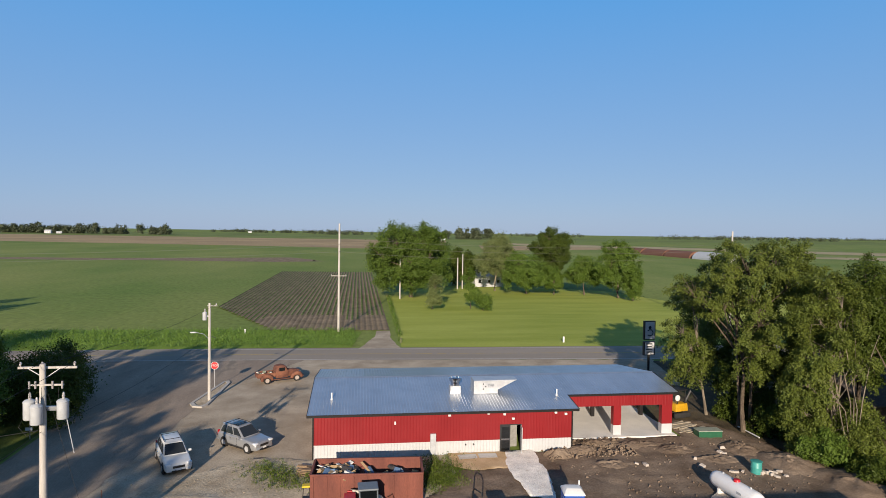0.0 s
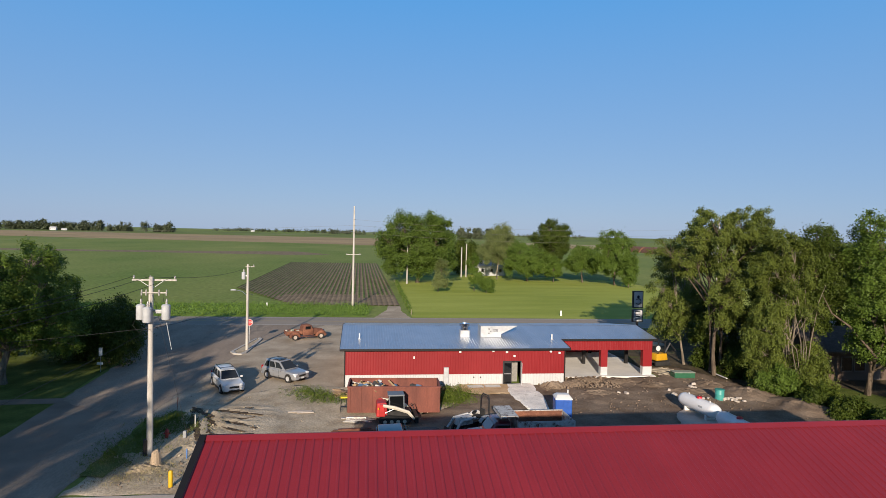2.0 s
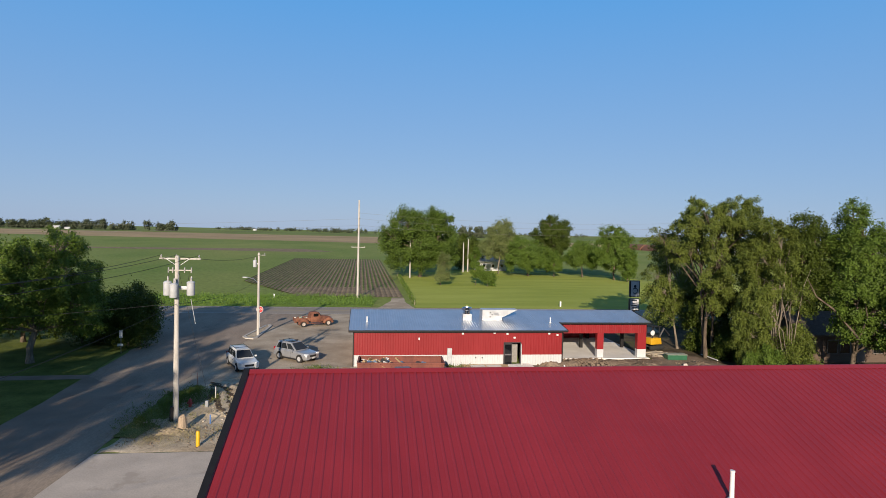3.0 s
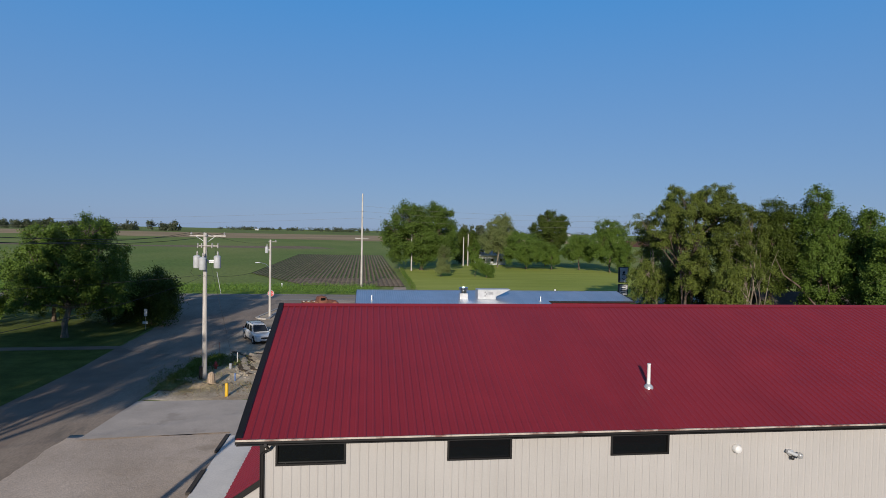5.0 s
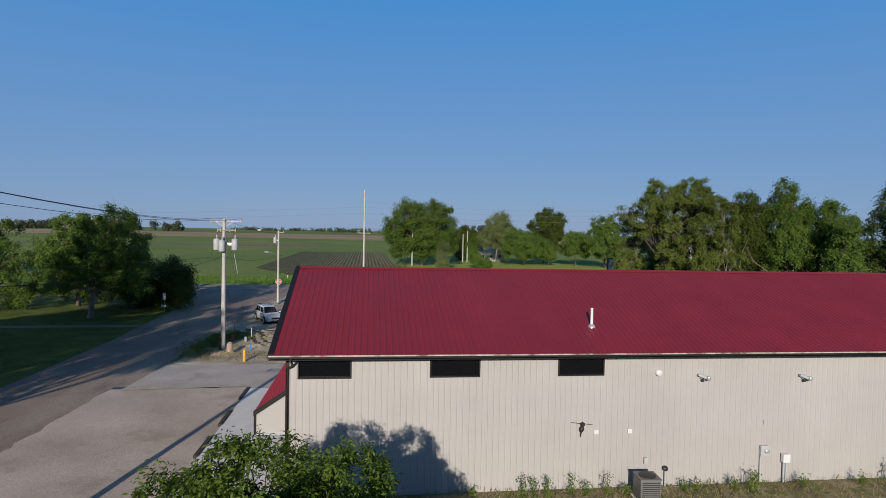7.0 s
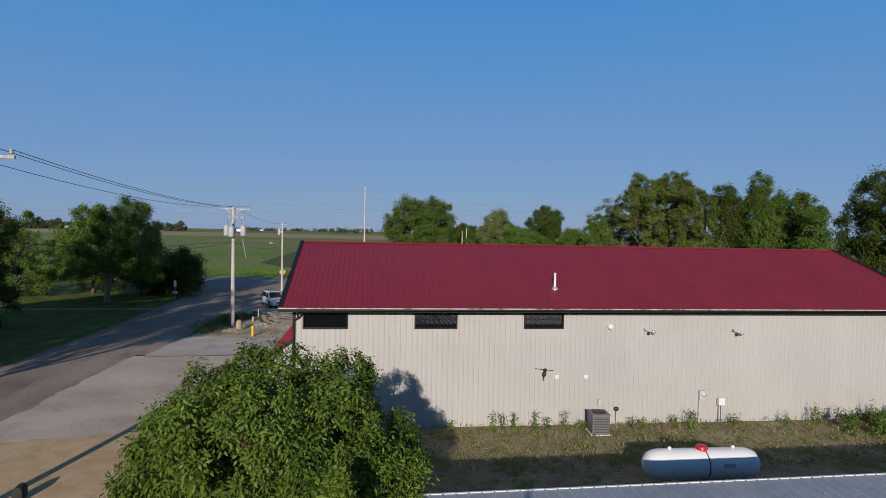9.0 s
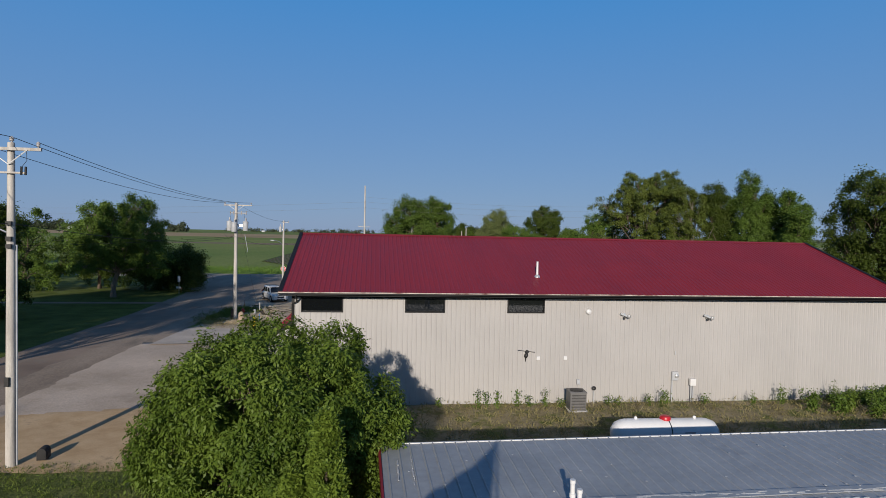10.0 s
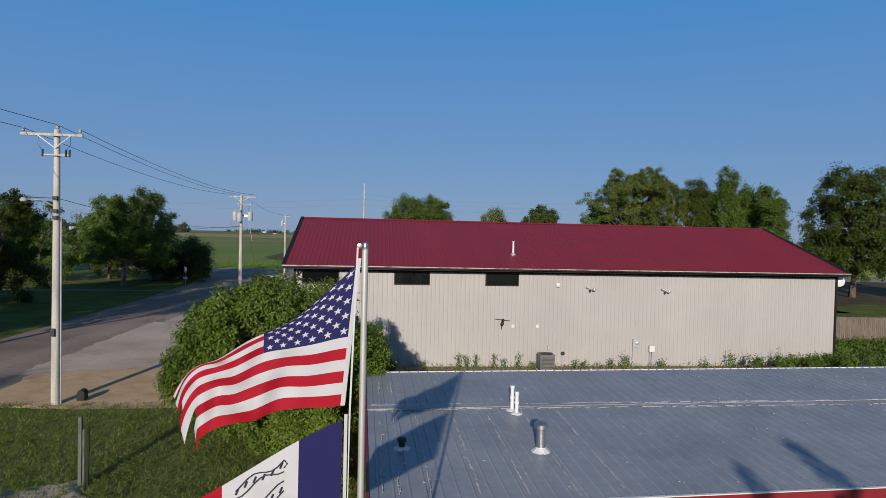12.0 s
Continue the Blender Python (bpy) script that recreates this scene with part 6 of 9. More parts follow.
part("riser", Geo().rod((0.16, 0.05, 0.05), (0.14, 0.05, 7.4), 0.035, n=8), grey_can, p, "grey riser pipe", smooth=True)
part("meter_box", Geo().box((-0.02, -0.19, 2.9), (0.14, 0.07, 0.3)), dark_metal, p)

p = pole_base(P1, 10.4, 0.18, "weathered wooden utility pole carrying three grey transformers")
crossarm(p, 10.2, -1.1, 1.35, ins=(-1.0, -0.1, 1.25), y=0.18)
crossarm(p, 9.5, -0.45, 0.95, brace=False, size=0.07)
for x in (-0.45, -0.2, 0.5, 0.9):
    part("cutout", Geo().rod((x, -0.2, 9.35), (x + 0.03, -0.26, 9.68), 0.04, n=8), porcelain, p)
transformer(p, -0.56, 0.0, 8.35)
transformer(p, -0.06, -0.42, 8.25)
transformer(p, 0.82, 0.02, 8.35)
part("mount", Geo().box((0.1, 0, 8.45), (1.3, 0.12, 0.1)), steel, p, "steel transformer mount")
for x, z in ((-0.5, 8.9), (0.0, 8.8), (0.7, 8.9)):
    part("jumper", Geo().tube([(x, -0.1, z), (x + 0.1, -0.3, z + 0.35), (x + 0.06, -0.22, 9.4)], 0.01, 4), wire_mat, p)
part("base_stain", Geo().lathe([(0.186, -0.05), (0.183, 0.9), (0.181, 0.95)], pose(-0.1, 0, 0), n=16), surface("pole_foot_dark", (0.045, 0.036, 0.03), 0.9, spread=0.2), p, "dark band round the pole's foot", smooth=True)
part("guy_guard", Geo().rod((0.58, 0.9, 7.6), (0.86, 0.95, 6.0), 0.02, n=6), grey_can, p, "pale guy-wire guard")
part("guy_wire", Geo().rod((0.1, 0.1, 9.3), (1.95, 1.1, 0.0), 0.008, n=4), wire_mat, p)
for v in p.children[0].data.vertices:          # the pole leans a little to the east
    v.co.x += 0.034 * v.co.z - 0.1
part("jumper", Geo().tube([(-0.75, -0.05, 8.1), (-0.95, -0.1, 7.6), (-0.6, -0.12, 7.2), (-0.1, -0.18, 7.5)], 0.012, 4), wire_mat, p)

p = pole_base(P2, 9.4, 0.155, "weathered wooden utility pole with a street lamp beside the lot")
transformer(p, -0.42, -0.1, 8.15, 0.2, 0.75)
crossarm(p, 9.15, -0.2, 0.75, brace=False, size=0.06, ins=(0.65,))
part("lamp_arm", Geo().tube([(-0.1, -0.05, 6.0), (-0.5, -0.1, 6.45), (-1.2, -0.15, 6.62)], 0.03, 8), steel, p, "curved lamp arm", smooth=True)
part("lamp_head", Geo().box((-1.45, -0.16, 6.62), (0.55, 0.2, 0.12)), grey_can, p, "grey street lamp head", bevel=0.04, smooth=True)
part("cutout", Geo().rod((0.2, -0.1, 6.2), (0.6, -0.1, 6.1), 0.03, n=6), dark_metal, p)

p = pole_base(TP, 17.55, 0.2, "tall pale pole beyond the highway")
crossarm(p, 9.1, -1.25, 1.2, ins=(-1.15, 1.1), brace=False)
for z in (15.2, 14.2, 13.0):
    part("bracket", Geo().rod((0, -0.1, z), (0.25, -0.35, z + 0.05), 0.03, n=6), dark_metal, p)
p = pole_base(TP2, 17.3, 0.2, "tall pale pole beside the highway")
for z in (15.2, 14.2, 13.0):
    part("bracket", Geo().rod((0, -0.1, z), (0.25, -0.35, z + 0.05), 0.03, n=6), dark_metal, p)
pole_base((14.0, 139.0), 11.4, 0.19, "pale wooden pole beside the grove")
pole_base((32.0, 163.0), 9.0, 0.2, "short pale pole in the grove")
pole_base((33.6, 164.0), 10.0, 0.2, "short pale pole in the grove")


pale_wire = surface("pale_wire", (0.189, 0.181, 0.163), 0.7)


def wires(label, spans, r=0.012, mat=None):
    for a, b, sag in spans:
        a, b = Vector(a), Vector(b)
        n = 14
        pts = [a.lerp(b, i / n) - Vector((0, 0, sag * 4 * (i / n) * (1 - i / n))) for i in range(n + 1)]
        single("power_line", Geo().tube(pts, r, 4), mat or wire_mat, label, "cable", "power lines", fix=False)


wires("thin dark overhead power line between wooden poles", [
    ((P0[0] + 0.02, P0[1], 10.93), (P1[0] - 0.1, P1[1] + 0.18, 10.42), 0.45), ((P0[0] + 0.92, P0[1] - 0.17, 10.75), (P1[0] + 1.25, P1[1] + 0.18, 10.42), 0.5),
    ((P0[0] - 1.12, P0[1] - 0.17, 10.75), (P1[0] - 1.0, P1[1] + 0.18, 10.42), 0.5), ((P0[0], P0[1], 8.1), (P1[0], P1[1], 7.4), 0.5),
    ((P0[0] + 0.02, P0[1], 10.93), (-8.5, -50, 11.2), 0.5), ((P0[0] - 1.12, P0[1] - 0.17, 10.75), (-9.6, -50, 11), 0.5), ((P0[0], P0[1], 8.1), (-8.5, -50, 8.2), 0.5),
    ((P1[0], P1[1], 10.4), (P2[0] + 0.6, P2[1], 9.3), 0.5), ((P1[0], P1[1], 7.4), (P2[0], P2[1], 6.3), 0.5), ((P1[0] - 0.3, P1[1], 7.4), (-42, 20, 6.5), 0.6),
    ((P0[0], P0[1], 8.0), (-40, -14, 7.0), 0.7)], 0.011)
wires("long overhead power line beyond the highway", [
    ((TP[0] + 0.25, TP[1] - 0.35, z), (TP2[0] + 0.25, TP2[1] - 0.35, z), 1.1) for z in (15.2, 14.2, 13.0)] + [((TP[0] + 0.25, TP[1] - 0.35, z), (-190, 112, z - 1), 2.6) for z in (14.2, 13.0)] + [((TP2[0] + 0.25, TP2[1] - 0.35, z), (200, 82, z), 2.2) for z in (15.2, 14.2)], 0.011, pale_wire)


def stop_sign():
    red_sign = surface("red_sign_paint", (0.473, 0.0172, 0.0215), 0.4, spread=0.05)
    s = thing("stop_sign", "red octagonal stop sign with a white border on a steel post", "road sign", at=(-10.05, 60.2, 0))
    part("post", Geo().box((0, 0.04, 1.3), (0.06, 0.04, 2.6)), steel, s)
    octa = lambda r: [(r * math.cos(math.pi / 8 + k * math.pi / 4), 2.35 + r * math.sin(math.pi / 8 + k * math.pi / 4)) for k in range(8)]
    part("border", Geo().prism(octa(0.42), 0.0, 0.012, 'y'), white_paint, s, "white border")
    part("plate", Geo().prism(octa(0.385), -0.006, -0.001, 'y'), red_sign, s, "red plate")
    cu = bpy.data.curves.new("lettering", 'FONT')
    cu.body, cu.size, cu.align_x, cu.align_y, cu.extrude = "STOP", 0.29, 'CENTER', 'CENTER', 0.002
    cu.materials.append(white_paint)
    ob = tagged(new("lettering", cu), "white capital letters")
    ob.parent = s
    ob.matrix_basis = pose(0, -0.012, 2.35, 90)


stop_sign()


def pylon_sign():
    face = surface("white_sign_face", (0.619, 0.619, 0.619), 0.3, spread=0.03)
    ink = surface("dark_sign_ink", (0.0172, 0.0215, 0.0344), 0.4)
    s = thing("pylon_sign", "tall black-framed roadside sign with two white faces", "sign", at=(39.7, 64.6, 0), rz=4)
    part("post", Geo().box((0, 0, 1.0), (0.22, 0.22, 2.0)), dark_metal, s)
    for z0, z1 in ((3.75, 6.05), (1.85, 3.55)):
        part("cabinet", Geo().box((0, 0, (z0 + z1) / 2), (1.5, 0.34, z1 - z0)), dark_metal, s, "black sign cabinet", bevel=0.02)
        f = part("face", Geo().box((0, -0.175, (z0 + z1) / 2), (1.24, 0.012, z1 - z0 - 0.22)), face, s, "white sign face")
        if z0 > 3:
            ring = [(0.40 * math.cos(a), -0.184, 4.62 + 0.36 * math.sin(a)) for a in [k * math.pi / 9 - 2.4 for k in range(15)]]
            part("emblem", Geo().tube(ring, 0.06, 6), ink, f, "dark ring emblem")
            part("emblem", Geo().lathe([(0.02, -0.01), (0.2, -0.005), (0.17, 0.005), (0.02, 0.01)], pose(0.0, -0.185, 5.25, 90), 10), ink, f)
            part("emblem", Geo().box((0.05, -0.186, 4.98), (0.34, 0.008, 0.12)), ink, f)
        else:
            for k in range(4):
                part("bar", Geo().box((-0.08 + 0.05 * (k % 2), -0.186, 3.25 - 0.33 * k), (0.85 - 0.12 * (k % 2), 0.006, 0.12)), ink, f, "dark bar")


pylon_sign()


def street_name_sign():
    green = surface("green_sign", (0.0258, 0.12, 0.0516), 0.4)
    s = thing("street_sign", "small post sign beside the side road", "road sign", at=(-20.4, 46.3, 0))
    part("post", Geo().box((0, 0, 1.0), (0.05, 0.05, 2.0)), steel, s)
    part("plate", Geo().box((0, -0.04, 1.85), (0.3, 0.02, 0.75)), white_paint, s, "pale upright plate")
    part("plate", Geo().box((-0.05, -0.04, 0.8), (0.5, 0.02, 0.24)), white_paint, s, "small white plate")


street_name_sign()
single("marker_post", Geo().box((0, 0, 0.45), (0.25, 0.18, 0.9)), white_paint, "pale yellow-white marker post on the far lawn", "post", at=(35.3, 82.6, 0), bevel=0.03)
single("marker_post", Geo().box((0, 0, 0.35), (0.22, 0.16, 0.7)), white_paint, "small white marker post in the grass verge", "post", at=(-13.2, 92.5, 0), bevel=0.03)


def island():
    kerb = surface("kerb_concrete", (0.43, 0.396, 0.353), 0.85, bump=0.3, spread=0.1, wear=(0.258, 0.224, 0.189), wear_scale=2.0)
    out = [(-10.9, 54.5), (-10.4, 53.5), (-9.5, 53.3), (-9.15, 54.0), (-8.85, 62.0), (-9.2, 62.8), (-9.7, 62.3)]
    c = Vector((sum(p[0] for p in out) / 7, sum(p[1] for p in out) / 7))
    inn = [tuple(c + (Vector(p) - c) * 0.93 + Vector((0.22 if p[0] < c.x else -0.22, 0.0))) for p in out]
    g = Geo()
    n = len(out)
    g.add([(*p, 0) for p in out] + [(*p, 0.15) for p in out] + [(*p, 0.15) for p in inn] + [(*p, 0.05) for p in inn],
          [f for i in range(n) for f in ((i, (i + 1) % n, n + (i + 1) % n, n + i), (n + i, n + (i + 1) % n, 2 * n + (i + 1) % n, 2 * n + i), (2 * n + i, 2 * n + (i + 1) % n, 3 * n + (i + 1) % n, 3 * n + i))])
    single("kerb", g, kerb, "worn concrete kerb round the traffic island", "kerb", kind="structure")
    patch("island", pale_dirt, inn, 0.08, "bare soil inside the kerbed island", "island")


island()

# ---- vehicles ----
def wheel(parent, x, y, r, w, rim_mat, name="wheel", n=22):
    """A wheel whose axle lies along y."""
    m = pose(x, y, r, 90, 0, 0)
    tyre = part(name, Geo().lathe([(r * 0.60, -w / 2), (r * 0.93, -w / 2), (r, -w * 0.32), (r, w * 0.32), (r * 0.93, w / 2), (r * 0.60, w / 2), (r * 0.6, -w / 2)], m, n), rubber, parent, "black tyre", smooth=True)
    part("rim", Geo().lathe([(0.03, -w * 0.42), (r * 0.58, -w * 0.47), (r * 0.62, -w * 0.30), (r * 0.62, w * 0.30), (r * 0.58, w * 0.47), (0.03, w * 0.42)], m, n), rim_mat, tyre, "bright wheel rim", smooth=True)
    return tyre


def car_paint(name, c, metal=0.3):
    return surface(name, c, 0.3, metal=metal, spread=0.04, scale=1.0, coat=0.6)


car_glass = glass_pane("car_glass", (0.022, 0.026, 0.030))
lamp_glass = surface("headlamp_glass", (0.645, 0.662, 0.688), 0.1, spread=0.03)
alloy = surface("alloy_wheel", (0.533, 0.533, 0.542), 0.35, metal=0.3, spread=0.05)
tail_glass = surface("tail_lamp", (0.344, 0.0086, 0.0103), 0.2)
chrome = surface("chrome", (0.645, 0.645, 0.654), 0.12, metal=1.0, spread=0.03)


def loft(sections):
    """A closed skin through cross sections, each a list of points."""
    g = Geo()
    n = len(sections[0])
    vs = [p for s in sections for p in s]
    fs = [(j * n + i, j * n + (i + 1) % n, (j + 1) * n + (i + 1) % n, (j + 1) * n + i) for j in range(len(sections) - 1) for i in range(n)]
    fs += [tuple(range(n - 1, -1, -1)), tuple(range((len(sections) - 1) * n, len(sections) * n))]
    return g.add(vs, fs)


def suv(at, heading, paint, label, rack=True, length=4.6, width=1.8, height=1.6, sunroof=True):
    """A five-door car. It faces +x in its own axes."""
    c = thing("car", label, "car", "parked cars", at=(*at, 0), rz=heading)
    L, W, H = length, width, height
    h = L / 2
    belt, sill = H * 0.60, 0.24

    def sec(x, w, z0, z1, tuck=0.9):
        w /= 2
        return [(x, -w * 0.92, z0), (x, -w, z0 + (z1 - z0) * 0.35), (x, -w * 0.98, z1 - 0.10), (x, -w * tuck, z1), (x, w * tuck, z1), (x, w * 0.98, z1 - 0.10), (x, w, z0 + (z1 - z0) * 0.35), (x, w * 0.92, z0)]

    body = part("body", loft([sec(-h, W * 0.86, 0.42, belt * 0.92), sec(-h + 0.1, W * 0.95, 0.30, belt), sec(-h + 0.7, W, sill, belt + 0.02), sec(-0.2, W, sill, belt), sec(h - 1.35, W, sill, belt - 0.02), sec(h - 0.55, W * 0.97, sill, belt - 0.10), sec(h - 0.14, W * 0.93, 0.28, belt - 0.15), sec(h, W * 0.84, 0.34, belt - 0.26)]), paint, c, bevel=0.05, smooth=True)
    # glasshouse
    ga, gb = -h + 0.12, h - 1.36
    ra, rb = -h + 0.40, h - 2.22
    wl, wt = W * 0.86 / 2, W * 0.68 / 2
    g = Geo()
    g.add([(ga, -wl, belt - 0.03), (gb, -wl, belt - 0.03), (gb, wl, belt - 0.03), (ga, wl, belt - 0.03), (ra, -wt, H - 0.05), (rb, -wt, H - 0.05), (rb, wt, H - 0.05), (ra, wt, H - 0.05)], [(3, 2, 1, 0), (4, 5, 6, 7), (0, 1, 5, 4), (1, 2, 6, 5), (2, 3, 7, 6), (3, 0, 4, 7)])
    part("cabin", g, paint, c, bevel=0.04, smooth=True)
    corner = lambda fx, fy, fz: Vector((ga + (gb - ga) * fx, wl * fy, belt - 0.03)).lerp(Vector((ra + (rb - ra) * fx, wt * fy, H - 0.05)), fz)

    def pane(name, a, b, d, e, off):
        q = [corner(*k) for k in (a, b, d, e)]
        part(name, Geo().add([k + off for k in q] + [k - off for k in q], [(0, 1, 2, 3), (7, 6, 5, 4), (0, 4, 5, 1), (1, 5, 6, 2), (2, 6, 7, 3), (3, 7, 4, 0)]), car_glass, c, "dark car window")

    pane("windscreen", (1, -0.9, 0.10), (1, 0.9, 0.10), (1, 0.88, 0.92), (1, -0.88, 0.92), Vector((0.03, 0, 0.022)))
    pane("rear_window", (0, -0.86, 0.30), (0, 0.86, 0.30), (0, 0.86, 0.90), (0, -0.86, 0.90), Vector((-0.03, 0, 0.012)))
    for s in (-1, 1):
        for f0, f1 in ((0.06, 0.27), (0.31, 0.60), (0.64, 0.93)):
            pane("side_window", (f0, s, 0.14), (f1, s, 0.14), (f1 - 0.02, s, 0.86), (f0 + 0.03, s, 0.86), Vector((0, s * 0.022, 0.008)))
    roof = part("roof", loft([[(ra - 0.05, -wt, H - 0.06), (ra - 0.05, wt, H - 0.06), (ra - 0.05, wt * 0.9, H - 0.0), (ra - 0.05, -wt * 0.9, H - 0.0)], [((ra + rb) / 2, -wt - 0.03, H - 0.07), ((ra + rb) / 2, wt + 0.03, H - 0.07), ((ra + rb) / 2, wt * 0.9, H + 0.03), ((ra + rb) / 2, -wt * 0.9, H + 0.03)], [(rb + 0.08, -wt, H - 0.09), (rb + 0.08, wt, H - 0.09), (rb + 0.08, wt * 0.9, H - 0.03), (rb + 0.08, -wt * 0.9, H - 0.03)]]), paint, c, bevel=0.02, smooth=True)
    for s in (-1, 1):
        part("mirror", Geo().box((gb - 0.35, s * (W / 2 + 0.08), belt + 0.06), (0.12, 0.2, 0.15)), paint, c, bevel=0.03, smooth=True)
        part("headlight", Geo().box((h - 0.18, s * W * 0.365, belt - 0.22), (0.32, 0.34, 0.17)), lamp_glass, c, "clear headlight", bevel=0.04, smooth=True)
        part("tail_light", Geo().box((-h + 0.06, s * W * 0.41, belt - 0.08), (0.14, 0.16, 0.36)), tail_glass, c, "red tail light", bevel=0.03)
        part("door_seam", Geo().box((0.15, s * (W / 2 - 0.004), 0.62), (0.012, 0.012, 0.62)), dark_metal, c)
        part("sill", Geo().box((0, s * (W / 2 - 0.03), 0.27), (L * 0.52, 0.06, 0.12)), dark_metal, c, "dark sill")
        for d in (0.45, -0.55):
            part("door_handle", Geo().box((d, s * (W / 2 + 0.01), belt - 0.14), (0.2, 0.03, 0.03)), chrome, c)
        if rack:
            part("roof_rail", Geo().rod((ra + 0.1, s * wt * 0.92, H + 0.06), (rb - 0.1, s * wt * 0.92, H + 0.05), 0.02, n=6), dark_metal, c, "dark roof rail")
        for x in (h - 0.86, -h + 0.86):
            part("wheel_arch", Geo().lathe([(0.30, -0.05), (0.40, -0.05), (0.40, 0.05), (0.30, 0.05)], pose(x, s * (W / 2 - 0.045), 0.36, 90), 20), dark_metal, c, "dark wheel arch", smooth=True)
            wheel(c, x, s * (W / 2 - 0.08), 0.355, 0.23, alloy)
    if rack:
        for x in (ra + 0.45, rb - 0.4):
            part("cross_bar", Geo().rod((x, -wt * 0.92, H + 0.08), (x, wt * 0.92, H + 0.08), 0.02, n=6), dark_metal, c, "dark roof bar")
    if sunroof:
        part("sunroof", Geo().box(((ra + rb) / 2 + 0.3, 0, H + 0.03), (0.85, 0.8, 0.012)), window_glass, roof, "dark glass sunroof")
    part("grille", Geo().box((h - 0.02, 0, belt - 0.36), (0.08, W * 0.42, 0.16)), dark_metal, c, "dark grille", bevel=0.02)
    part("bumper", Geo().box((h - 0.10, 0, 0.40), (0.26, W * 0.84, 0.18)), paint, c, bevel=0.06, smooth=True)
    part("intake", Geo().box((h - 0.01, 0, 0.37), (0.09, W * 0.5, 0.09)), dark_metal, c)
    part("plate", Geo().box((h + 0.035, 0, 0.46), (0.012, 0.30, 0.13)), white_paint, c, "plain white plate")
    part("rear_bumper", Geo().box((-h + 0.03, 0, 0.42), (0.22, W * 0.88, 0.2)), paint, c, bevel=0.05, smooth=True)
    return c


suv((-8.05, 40.3), -64.5, car_paint("white_car_paint", (0.619, 0.611, 0.593), 0.0), "white estate car with dark roof rails parked in the lot", True, 4.75, 1.8, 1.62, False)
suv((-3.75, 43.2), -40.5, car_paint("silver_car_paint", (0.344, 0.348, 0.361), 0.4), "silver-grey compact SUV with a dark sunroof parked in the lot", True, 4.35, 1.8, 1.66, True)

rust = surface("rust", (0.172, 0.0568, 0.031), 0.85, dark=(0.0946, 0.0327, 0.0215), light=(0.249, 0.0989, 0.0559), scale=1.6, fine=18.0, bump=0.5, spread=0.25, wear=(0.103, 0.0516, 0.0387), wear_scale=2.0, wear_at=0.6)
dump_rust = surface("rusty_container_paint", (0.172, 0.0473, 0.0301), 0.75, dark=(0.12, 0.0344, 0.0241), light=(0.215, 0.0645, 0.043), scale=0.8, fine=16.0, bump=0.3, spread=0.15, wear=(0.103, 0.0516, 0.0344), wear_scale=1.2, wear_at=0.62, stretch=(1, 1, 0.35))


